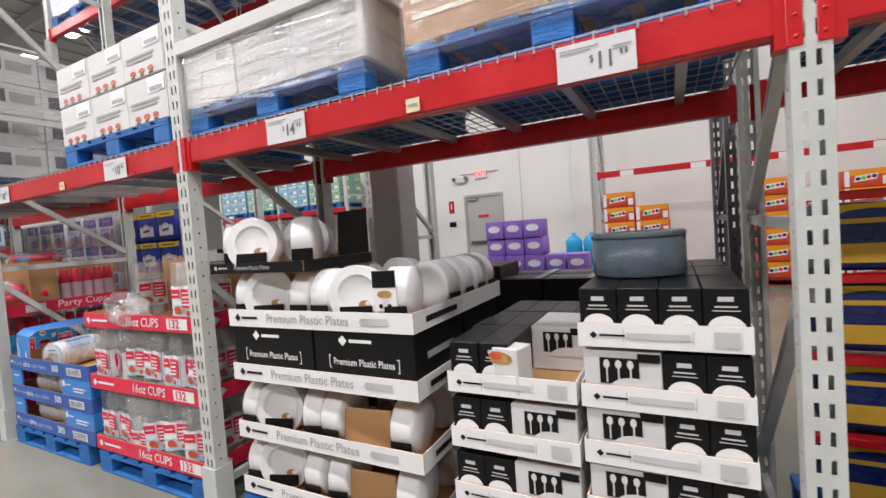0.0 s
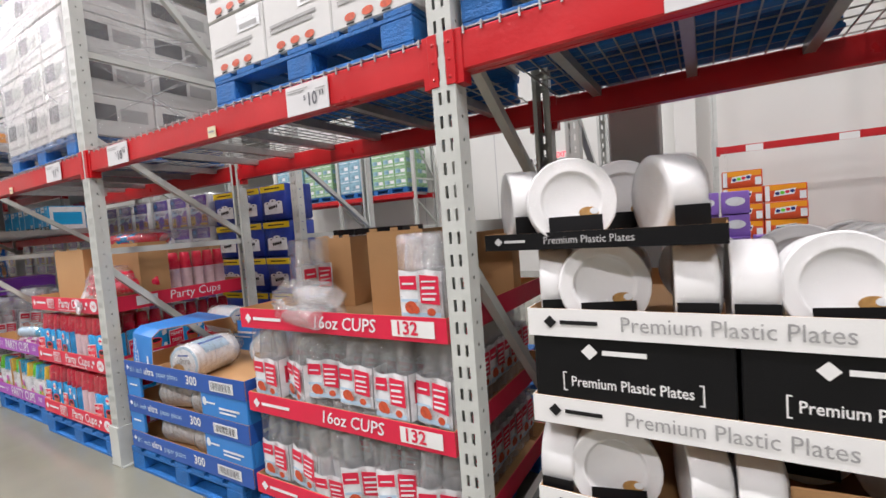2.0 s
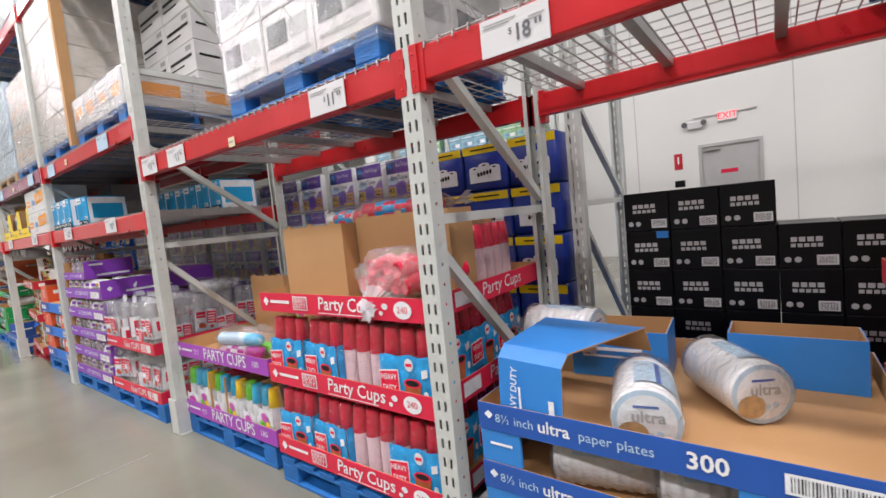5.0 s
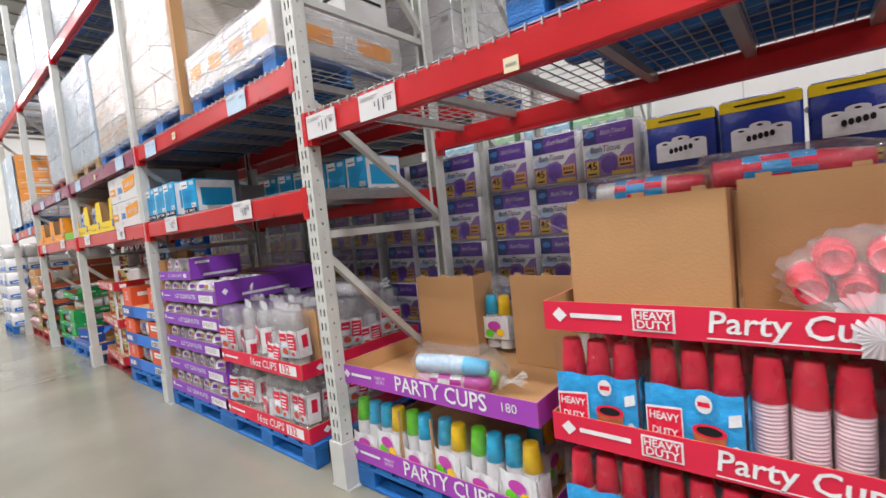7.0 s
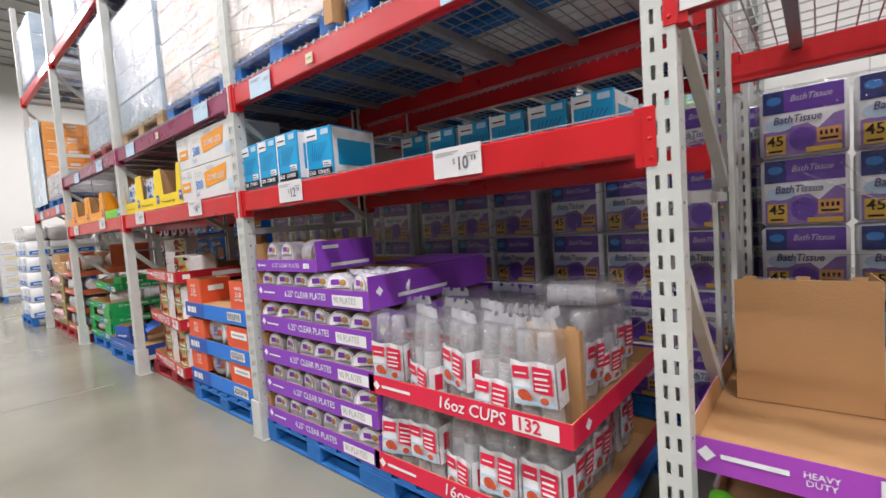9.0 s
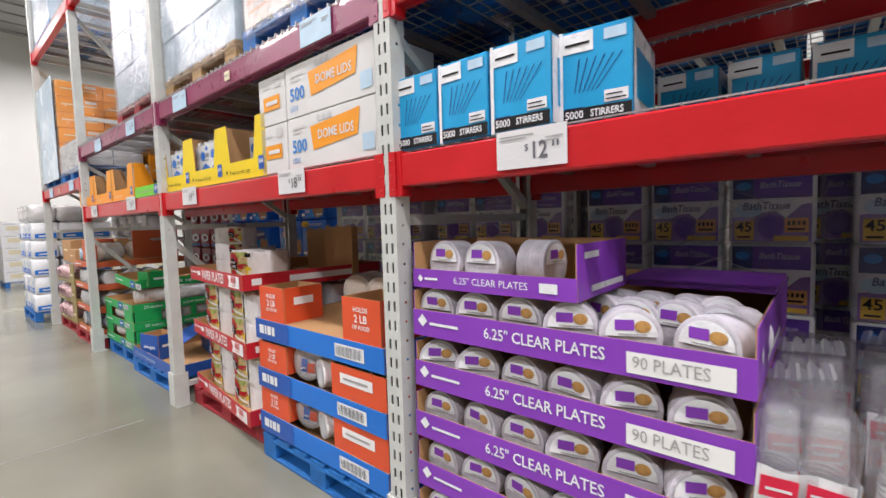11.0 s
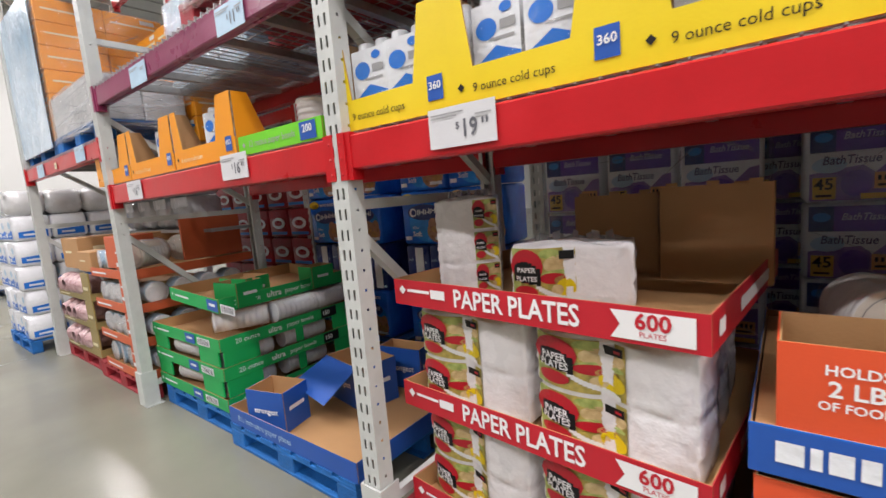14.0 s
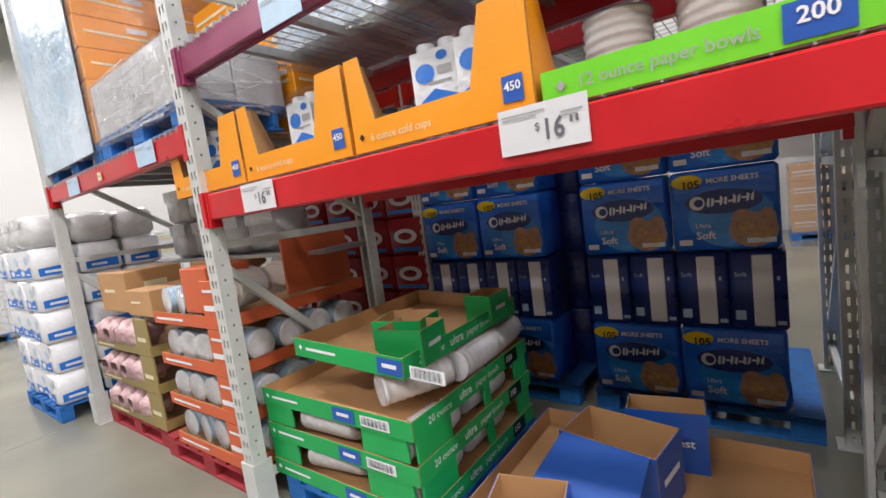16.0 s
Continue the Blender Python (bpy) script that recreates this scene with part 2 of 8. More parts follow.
NAVY = material("navy_blue_card", (0.016, 0.09, 0.40), 0.42, var=0.08, scale=5, bump=0.04)
ORANGERED = material("orange_red_card", (0.70, 0.085, 0.025), 0.42, var=0.06, scale=5, bump=0.04)
ROYAL = material("royal_blue_card", (0.010, 0.17, 0.64), 0.42, var=0.06, scale=5, bump=0.04)
GREEN = material("green_printed_card", (0.010, 0.36, 0.085), 0.42, var=0.07, scale=5, bump=0.04)
LIME = material("lime_green_card", (0.16, 0.62, 0.02), 0.42, var=0.05, scale=5, bump=0.04)
YELLOW = material("yellow_printed_card", (0.80, 0.60, 0.006), 0.42, var=0.05, scale=5, bump=0.04)
AMBER = material("amber_printed_card", (0.82, 0.31, 0.006), 0.42, var=0.05, scale=5, bump=0.04)
TERRACOTTA = material("terracotta_card", (0.58, 0.115, 0.04), 0.5, var=0.07, scale=5, bump=0.04)
FOAM = material("white_foam_plate", (0.82, 0.82, 0.82), 0.4, var=0.03, scale=8, bump=0.02)
PAPERWHITE = material("white_paper", (0.80, 0.79, 0.77), 0.6, var=0.04, scale=10, bump=0.12, bscale=40)
CLEAR = film("clear_plastic", gloss=0.24, haze=0.0)
WRAP = film("stretch_wrap", gloss=0.6, haze=0.06, bscale=9, bump=1.0)
FOLDFILM = film("stretch_wrap_crease", gloss=0.8, rough=0.12, haze=0.25, bscale=20, bump=1.0)
TISSUEWRAP = film("tissue_stretch_wrap", gloss=0.6, rough=0.08, haze=0.0, bscale=9, bump=1.0)
BAG = film("plastic_bag", gloss=0.55, haze=0.05, bscale=22, bump=1.0)
CLEARCUP = film("clear_cup_plastic", gloss=0.7, haze=0.22, bscale=60, bump=0.4)
FOOD = material("food_print", (0.40, 0.12, 0.03), 0.45, var=0.45, scale=45, tint=(0.82, 0.46, 0.14))
BERRY = material("berry_print", (0.62, 0.03, 0.02), 0.45, var=0.3, scale=60, tint=(0.85, 0.16, 0.06))
CLEARRIM = film("clear_cup_rim", gloss=0.8, haze=0.5, bscale=60, bump=0.4)
PINKRIM = material("pale_red_cup_rim", (0.76, 0.55, 0.60), 0.35, var=0.12, scale=30)
CREAMPAPER = material("cream_plate_paper", (0.74, 0.68, 0.58), 0.55, var=0.06, scale=14, bump=0.1)
TISSUEPURPLE = material("violet_film_print", (0.13, 0.05, 0.38), 0.3, var=0.2, scale=9, bump=0.25, bscale=30)
TISSUEPALE = material("pale_violet_film_print", (0.55, 0.50, 0.68), 0.3, var=0.15, scale=14, bump=0.25, bscale=30)
LILAC = material("lilac_card", (0.30, 0.16, 0.60), 0.45, var=0.1, scale=9)
TISSUEBLUE = material("blue_film_print", (0.018, 0.13, 0.90), 0.22, var=0.3, scale=5, bump=0.3, bscale=30, tint=(0.03, 0.25, 0.95))
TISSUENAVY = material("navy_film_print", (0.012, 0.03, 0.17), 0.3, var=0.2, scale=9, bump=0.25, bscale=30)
GOLD = material("gold_print", (0.72, 0.46, 0.05), 0.4, var=0.1)
TISSUERED = material("red_film_print", (0.36, 0.01, 0.02), 0.3, var=0.3, scale=9, bump=0.25, bscale=30)
TOWELWHITE = material("white_towel_pack", (0.80, 0.81, 0.83), 0.35, var=0.06, scale=10, bump=0.4, bscale=25)
SHRINKBLUE = material("pale_blue_wrapped_load", (0.22, 0.52, 0.80), 0.26, var=0.2, scale=1.8, bump=1.0, bscale=7, tint=(0.80, 0.87, 0.92), coat=0.4)
TAGPAPER = material("price_card_paper", (0.66, 0.66, 0.67), 0.45, var=0.03)
BAGWHITE = film("gathered_bag_end", gloss=0.6, haze=0.30, bscale=30, bump=1.0)
SHRINKWHITE = material("white_wrapped_load", (0.66, 0.66, 0.66), 0.26, var=0.16, scale=3, bump=1.0, bscale=8, coat=0.4)
CARTONGREY = material("grey_carton", (0.34, 0.33, 0.32), 0.6, var=0.1, scale=3)
CYANCARD = material("cyan_blue_card", (0.008, 0.34, 0.66), 0.4, var=0.08, scale=6)
PANFILM = material("slate_blue_film", (0.14, 0.19, 0.23), 0.3, var=0.1, scale=8, bump=0.2, bscale=30)
DOORGREY = material("grey_door_paint", (0.46, 0.46, 0.45), 0.5, var=0.04)
EXITRED = glowing("exit_red_glow", (0.9, 0.06, 0.08), 1.6)
LAMPGLOW = glowing("lamp_white_glow", (1.0, 0.98, 0.95), 9.0)
GREENCUP = material("green_plastic", (0.14, 0.64, 0.03), 0.3)
YELLOWCUP = material("yellow_plastic", (0.85, 0.55, 0.01), 0.3)
BLUECUP = material("aqua_plastic", (0.015, 0.43, 0.74), 0.3)
PINKCUP = material("magenta_plastic", (0.55, 0.05, 0.42), 0.3)
CUPWHITE = material("white_cup_paper", (0.74, 0.74, 0.75), 0.4, var=0.12, scale=30)
LABELWHITE = material("white_film_label", (0.78, 0.80, 0.82), 0.3, var=0.08, scale=12, bump=0.3, bscale=25)
LABELBLUE = material("light_blue_film_label", (0.03, 0.38, 0.82), 0.25, var=0.2, scale=14, bump=0.7, bscale=16)
PAPERBLUE = material("pale_blue_paper", (0.45, 0.62, 0.76), 0.4, var=0.1, scale=12)
PINKFILM = material("pink_film", (0.55, 0.16, 0.22), 0.3, var=0.3, scale=24, bump=0.6, bscale=30, tint=(0.80, 0.62, 0.60))
PRINTDARK = material("dark_grey_print", (0.09, 0.09, 0.10), 0.5, var=0.2, scale=9)
PALEPINK = material("pale_pink_plastic", (0.72, 0.48, 0.60), 0.35)
OLIVE = material("olive_gold_card", (0.30, 0.23, 0.08), 0.5, var=0.1)
TAPEGREY = material("grey_box_tape", (0.30, 0.29, 0.27), 0.35, var=0.2, scale=12)
CREAM = material("cream_label", (0.75, 0.68, 0.45), 0.5)

# ---- shell of the hall ----
WALL_Y, ROOF_Z = 12.0, 8.6


def slab(name, x0, x1, y0, y1, z0, z1, mt, label, category):
    return solo(name, Build().box(x0, x1, y0, y1, z0, z1), mt, label, category, kind="structure")


slab("floor", -40, 14, -14, 26, -0.2, 0, CONCRETE, "polished grey concrete warehouse floor with saw-cut joints", "floor")
slab("wall_south", -40, 14, -14.2, -14, -0.2, ROOF_Z, DOORGREY, "plain grey painted wall closing the hall", "wall")
slab("wall_east", 14, 14.2, -14, 26, -0.2, ROOF_Z, WALLPAINT, "plain white painted wall closing the hall", "wall")
slab("wall_west", -30.2, -30, -14, 26, -0.2, ROOF_Z, WALLPAINT, "bright white painted far wall of the hall", "wall")
DX0, DX1, DZ = -3.97, -2.85, 2.34
wb = Build()
wb.box(-14, DX0, WALL_Y, WALL_Y + 0.2, -0.2, ROOF_Z).box(DX1, 14, WALL_Y, WALL_Y + 0.2, -0.2, ROOF_Z).box(DX0, DX1, WALL_Y, WALL_Y + 0.2, DZ, ROOF_Z)
solo("wall_north", wb, WALLPAINT, "white painted panel wall behind the racks with an exit door", "wall", kind="structure")
slab("wall_far_north", -40, -14, 25.8, 26, -0.2, ROOF_Z, WALLPAINT, "plain white painted wall closing the hall", "wall")
slab("wall_north_return", -14, -13.8, WALL_Y + 0.2, 26, -0.2, ROOF_Z, WALLPAINT, "plain white painted wall closing the hall", "wall")
rb = Build()
rb.box(-40, 14, -14, 26, ROOF_Z, ROOF_Z + 0.2)
for k in range(60):
    rb.box(-40 + k * 0.9, -39.7 + k * 0.9, -14, 26, ROOF_Z - 0.05, ROOF_Z - 0.002)
for k in range(14):
    rb.box(-40, 14, -12.5 + k * 2.8, -12.38 + k * 2.8, ROOF_Z - 0.45, ROOF_Z - 0.06)
solo("ceiling", rb, ROOFDECK, "pale ribbed metal roof deck on steel joists", "ceiling", kind="structure")
# floor joints
jb = Build()
for x in (-21.5, -16.4, -11.2, -6.1, -1.0, 4.2):
    jb.box(x, x + 0.006, -14, 2.0, 0.0005, 0.002)
jb.box(-40, 14, 0.35, 0.356, 0.0005, 0.002)
solo("floor_joint", jb, INKGREY, "thin dark saw-cut joints in the concrete floor", "floor joint", kind="structure")

# exit door
door = thing("door_1", "grey steel exit door with grey frame, closed", "door", pose(0, WALL_Y, 0), kind="structure")
part("door_leaf", Build().cbox(DX0 + 0.06, DX1 - 0.06, 0.02, 0.07, 0.01, DZ - 0.06, 0.004), DOORGREY, door)
part("door_frame", Build().box(DX0, DX0 + 0.06, -0.02, 0.12, 0, DZ).box(DX1 - 0.06, DX1, -0.02, 0.12, 0, DZ).box(DX0 + 0.06, DX1 - 0.06, -0.02, 0.12, DZ - 0.06, DZ), DOORGREY, door)
part("push_bar", Build().cbox(DX0 + 0.15, DX1 - 0.15, -0.05, 0.018, 1.0, 1.08, 0.01), DARKSTEEL, door)
part("door_closer", Build().cbox(DX0 + 0.1, DX0 + 0.4, -0.05, 0.018, DZ - 0.15, DZ - 0.09, 0.008), GALV, door)
part("notice", Build().rect(-3.58, -3.28, 1.70, 1.78, 0.016), PAPERRED, door)
ex = thing("exit_sign", "lit white exit sign with red letters on the wall", "exit sign", pose(-3.42, WALL_Y, 2.86))
part("housing", Build().cbox(-0.17, 0.17, -0.06, 0, -0.1, 0.1, 0.01), WHITE, ex)
lettering("EXIT", 0.17, EXITRED, ex, 0, 0, -0.063, align="CENTER", bold=0.02)
part("conduit", Build().bar((-0.17, -0.02, 0.05), (-0.62, -0.02, 0.05), 0.02, 0.02).bar((0.17, -0.02, 0.05), (0.5, -0.02, 0.06), 0.02, 0.02), GALV, ex)
em = thing("emergency_light", "white twin-head emergency light box on the wall", "emergency light", pose(-4.0, WALL_Y, 2.78))
part("battery_box", Build().cbox(-0.14, 0.14, -0.09, 0, -0.09, 0.06, 0.012), OFFWHITE, em)
for dx in (-0.2, 0.16):
    part("lamp_head", Build().lathe([(0.03, 0), (0.055, -0.07), (0.05, -0.09)], "y", (dx, -0.02, 0.02), 14), DARKSTEEL, em)
fs = thing("fire_sign", "small red and white extinguisher sign on the wall", "sign", pose(-4.36, WALL_Y, 2.05))
part("plate", Build().cbox(-0.08, 0.08, -0.012, 0, -0.17, 0.17, 0.003), PLATERED, fs)
part("arrow", Build().rect(-0.015, 0.015, -0.05, 0.10, -0.015), WHITE, fs)
pn = solo("notice_plate", Build().cbox(-4.45, -4.25, WALL_Y - 0.015, WALL_Y, 1.5, 1.64, 0.003), BLACK, "small black notice plate on the white wall", "sign")
for x in (-2.35, -5.2, -7.5):
    slab("trim", x, x + 0.02, WALL_Y - 0.006, WALL_Y - 0.001, 0, ROOF_Z, INKLIGHT, "thin vertical panel joint on the white wall", "trim")
cl = thing("building_column", "grey boxed steel roof column behind the racks", "column", pose(-0.74, 3.6, 0), kind="structure")
part("shaft", Build().cbox(-0.12, 0.12, -0.12, 0.12, 0, ROOF_Z, 0.01), DOORGREY, cl)
wc = thing("wall_column", "white boxed column against the white wall", "column", pose(-0.75, WALL_Y, 0), kind="structure")
part("shaft", Build().cbox(-0.2, 0.2, -0.35, -0.01, 0, ROOF_Z, 0.01), WALLPAINT, wc)

# ---- ceiling lamps ----
lamp_body = Build().cbox(-1.2, 1.2, -0.2, 0.2, 0.0, 0.08, 0.01)
first_lamp = None
for x, y in LAMP_SPOTS:
    if first_lamp is None:
        first_lamp = thing("ceiling_light", "long white high-bay light hung from the roof", "ceiling light", pose(x, y, LAMP_Z), "high-bay lights")
        part("housing", lamp_body, WHITE, first_lamp)
        part("diffuser", Build().box(-1.15, 1.15, -0.17, 0.17, -0.012, -0.002), LAMPGLOW, first_lamp)
        part("cable", Build().bar((-1.0, 0, 0.08), (-1.0, 0, 1.0), 0.01, 0.01).bar((1.0, 0, 0.08), (1.0, 0, 1.0), 0.01, 0.01), GALV, first_lamp)
    else:
        copy_thing(first_lamp, pose(x, y, LAMP_Z))
    la = bpy.data.lights.new("high_bay", "AREA")
    la.shape, la.size, la.size_y, la.energy, la.color = "RECTANGLE", 2.3, 0.34, LAMP_W * (0.6 if 7 < y < 8 else 1.0), (1.0, 0.945, 0.975)
    lo = new("high_bay", la)
    lo.matrix_basis = pose(x, y, LAMP_Z - 0.03)

# ---- pallet racks ----
FRONT, REAR = 2.235, 3.33
POSTS = [3.99, 1.40, -1.19, -3.78, -6.29, -8.82, -11.33, -13.82, -16.22]
PW, PD, TOP = 0.088, 0.075, 5.4


def post_mesh(name, mt, height=TOP):
    """A steel channel with two rows of slots in its face and holes in its flanks."""
    b = Build()
    xs = [0, 0.022, 0.034, PW - 0.034, PW - 0.022, PW]
    for x0, x1 in ((xs[0], xs[1]), (xs[2], xs[3]), (xs[4], xs[5])):
        b.rect(x0, x1, 0, height, 0)
        b.face([(x0, 0.004, 0), (x0, 0.004, height), (x1, 0.004, height), (x1, 0.004, 0)])
    z, n = 0.0, 0
    while z < height:
        z1 = min(height, z + 0.036)
        for x0, x1 in ((xs[1], xs[2]), (xs[3], xs[4])):
            b.rect(x0, x1, z, z1, 0)
            b.face([(x0, 0, z1), (x1, 0, z1), (x1, 0.004, z1), (x0, 0.004, z1)])
            b.face([(x0, 0.004, z), (x1, 0.004, z), (x1, 0, z), (x0, 0, z)])
        z += 0.076
    for x, s in ((0, 1), (PW, -1)):
        ys = [0, 0.03, 0.04, PD]
        for y0, y1 in ((ys[0], ys[1]), (ys[2], ys[3])):
            b.face([(x, y0, 0), (x, y1, 0), (x, y1, height), (x, y0, height)])
        z = 0.0
        while z < height:
            z1 = min(height, z + 0.066)
            b.face([(x, ys[1], z), (x, ys[2], z), (x, ys[2], z1), (x, ys[1], z1)])
            z += 0.076
        b.box(min(x, x + s * 0.022), max(x, x + s * 0.022), PD - 0.003, PD, 0, height)
    return b.mesh(name, mt)


POST, DARKPOST = post_mesh("post", STEEL), post_mesh("post", DARKSTEEL)


def upright(x, y0, y1, dark=False, guard=True):
    mt, me = (DARKSTEEL, DARKPOST) if dark else (STEEL, POST)
    ob = thing("rack_upright", "%s steel pallet-rack upright frame with slotted posts" % ("silhouette-dark grey" if dark else "light grey"), "rack upright", pose(x, y0, 0), "rack uprights")
    part("post", me, None, ob)
    part("post", me, None, ob, m=pose(PW, y1 - y0, 0, 0, 0, 180))
    d = y1 - y0
    for z in (0.15, 1.38, 2.62, 3.86, 5.1):
        part("horizontal_brace", Build().bar((PW / 2, PD * 0.6, z), (PW / 2, d - PD * 0.6, z), 0.032, 0.04), mt, ob)
    for z0, z1 in ((1.28, 0.30), (2.10, 1.44), (3.72, 2.70), (4.96, 3.94)):
        part("diagonal_brace", Build().bar((PW / 2, PD * 0.7, z0), (PW / 2, d - PD * 0.7, z1), 0.04, 0.04), mt, ob)
    for y in (0, d - 0.1):
        part("base_plate", Build().box(-0.03, PW + 0.03, y - 0.01, y + 0.11, 0, 0.008), mt, ob)
    if guard:
        g = Build()
        g.box(-0.012, PW + 0.012, -0.014, -0.006, 0.008, 0.26).box(-0.014, -0.006, -0.006, 0.09, 0.008, 0.26).box(PW + 0.006, PW + 0.014, -0.006, 0.09, 0.008, 0.26)
        part("post_guard", g, mt, ob, "light grey steel post guard")
    return ob


def beam_mesh(length):
    b = Build()
    b.cbox(0, length, 0, 0.042, 0.033, 0.155, 0.006)
    b.box(0.0, length, 0.042, 0.062, 0.033, 0.115)
    c = Build()
    c.cbox(-0.03, 0.006, -0.012, -0.004, -0.004, 0.165, 0.002).box(-0.002, 0.03, -0.004, 0.05, -0.004, 0.165)
    for z in (0.02, 0.075, 0.13):
        c.lathe([(0.007, -0.004), (0.006, -0.0135), (0.0, -0.0145)], "y", (-0.014, 0, z), 8)
    return b, c


def beam(x0, x1, z, y, back=False, paint=RED):
    """A red step beam between two posts, with its end plates."""
    ob = thing("rack_beam", "red painted steel pallet-rack beam between grey uprights", "rack beam", pose(x0, y, z, 0, 0, 0) if not back else pose(x1, y, z, 0, 0, 180), "rack beams")
    b, c = beam_mesh(x1 - x0)
    part("bar", b, paint, ob)
    me = c.mesh("end_plate", paint)
    part("end_plate", me, None, ob)
    part("end_plate", me, None, ob, m=Matrix.Translation((x1 - x0, 0, 0)) @ Matrix.Diagonal((-1, 1, 1, 1)))
    return ob


def deck(x0, x1, z, y0, y1, lip=True):
    """Wire decking on the beams: bent wires, and channels under them."""
    ob = thing("wire_deck", "galvanized wire mesh decking on steel support channels", "wire deck", pose(x0, y0, z), "wire decks")
    w, d = x1 - x0, y1 - y0
    b = Build()
    n = int(w / 0.062)
    for k in range(n + 1):
        x = 0.01 + (w - 0.02) * k / n
        b.bar((x, -0.006, 0.004), (x, d + 0.006, 0.004), 0.005, 0.005)
        if lip:
            b.bar((x, -0.006, 0.004), (x, -0.006, -0.02), 0.006, 0.006)
    for k in range(11):
        y = 0.02 + (d - 0.04) * k / 10
        b.bar((0, y, 0.009), (w, y, 0.009), 0.005, 0.005)
    tagged(part("wire_mesh", b, GALV, ob), kind="stuff")
    for k in range(6):
        x = w * (k + 0.5) / 6
        part("support_channel", Build().box(x - 0.02, x + 0.02, 0.045, d - 0.045, -0.042, -0.002), GALV, ob)
    return ob


FRONT_LEVELS = [(1.845,), (1.845,), (1.845,), (1.845,), (1.475, 2.14, 3.76), (1.475, 2.14, 3.76), (1.475, 2.14, 3.76), (1.81, 3.76)]
for x in POSTS:
    upright(x, FRONT, REAR, dark=False)
for (xr, xl), zs in zip(zip(POSTS, POSTS[1:]), FRONT_LEVELS):
    for z in zs:
        beam(xl + PW, xr, z, FRONT + 0.008, paint=MAUVERED if z == 2.14 and xl < -8.9 else RED)
        beam(xl + PW, xr, z, REAR - 0.008, back=True)
        deck(xl + PW + 0.03, xr - 0.03, z + 0.16, FRONT + (0.008 if z > 1.5 else 0.03), REAR - 0.008, lip=z > 1.5)
# second row, back to back with the first
R2F, R2R = 3.86, 4.95
for x in POSTS:
    # Frames past x 1.3 are coloured dark to read as silhouettes.
    upright(x, R2F, R2R, dark=x > 1.3, guard=False)
for xr, xl in zip(POSTS, POSTS[1:]):
    for z in (() if xl > -1.3 else (4.36,) if xl > -6.5 else (2.2, 3.9)):
        beam(xl + PW, xr, z, R2F + 0.008)
        beam(xl + PW, xr, z, R2R - 0.008, back=True)
        deck(xl + PW + 0.03, xr - 0.03, z + 0.16, R2F + 0.008, R2R - 0.008)

# ---- goods: common makers ----
class Proto:
    """Builds a thing once, and copies it for each further place."""

    def __init__(self, maker):
        self.maker, self.ob = maker, None

    def __call__(self, m):
        if self.ob is None:
            self.ob = self.maker()
            self.ob.matrix_basis = m
            return self.ob
        return copy_thing(self.ob, m)


rng = random.Random(7)


def pallet_maker(mt, word, w=1.12, d=1.02):
    def make():
        ob = thing("pallet", "%s wooden block pallet under stacked goods" % word, "pallet", group="%s pallets" % word)
        board = Build().box(0, 0.12, 0, d, 0.122, 0.14).mesh("deck_board", mt)
        for k in range(7):
            part("deck_board", board, None, ob, m=pose(k * (w - 0.12) / 6, 0, 0))
        rail = Build().cbox(0, w, 0, 0.095, 0.104, 0.122, 0.003).mesh("cross_board", mt)
        low = Build().cbox(0, w, 0, 0.095, 0.0, 0.018, 0.003).mesh("bottom_board", mt)
        stringer = Build().cbox(0, w, 0.03, 0.065, 0.018, 0.104, 0.003).mesh("stringer", mt)
        block = Build().cbox(0, 0.14, 0, 0.095, 0.018, 0.104, 0.004).mesh("block", mt)
        for y in (0, d / 2 - 0.047, d - 0.095):
            part("cross_board", rail, None, ob, m=pose(0, y, 0))
            part("bottom_board", low, None, ob, m=pose(0, y, 0))
            if y:
                part("stringer", stringer, None, ob, m=pose(0, y, 0))
                continue
            for x in (0, w / 2 - 0.07, w - 0.14):
                part("block", block, None, ob, m=pose(x, y, 0))
        return ob
    return make


blue_pallet = Proto(pallet_maker(BLUEWOOD, "blue painted"))
red_pallet = Proto(pallet_maker(REDWOOD, "red painted"))
raw_pallet = Proto(pallet_maker(RAWWOOD, "raw pine"))


def tray(x0, y0, z, w, d, h, outer, label, side_h=None, back_h=None, rz=0.0, base=True, group=""):
    """An open card tray: printed outside, brown inside. Its front left foot is at x0, y0, z."""
    ob = thing("display_tray", label, "display tray", pose(x0, y0, z, 0, 0, rz), group)
    sh, bh, t = side_h or h, back_h or side_h or h, 0.003
    if base:
        part("base", Build().box(0.007, w - 0.007, 0.007, d - 0.007, 0, 0.006), KRAFT, ob)
    part("front_panel", Build().box(0, w, 0, t, 0, h).box(0, w, t, 2 * t, 0, h, 1), [outer, KRAFT], ob)
    part("side_panel", Build().box(0, t, 2 * t, d - 2 * t, 0, sh).box(t, 2 * t, 2 * t, d - 2 * t, 0, sh, 1), [outer, KRAFT], ob)
    part("side_panel", Build().box(w - t, w, 2 * t, d - 2 * t, 0, sh).box(w - 2 * t, w - t, 2 * t, d - 2 * t, 0, sh, 1), [outer, KRAFT], ob)
    part("back_panel", Build().box(0, w, d - t, d, 0, bh).box(0, w, d - 2 * t, d - t, 0, bh, 1), [outer, KRAFT], ob)
    return ob


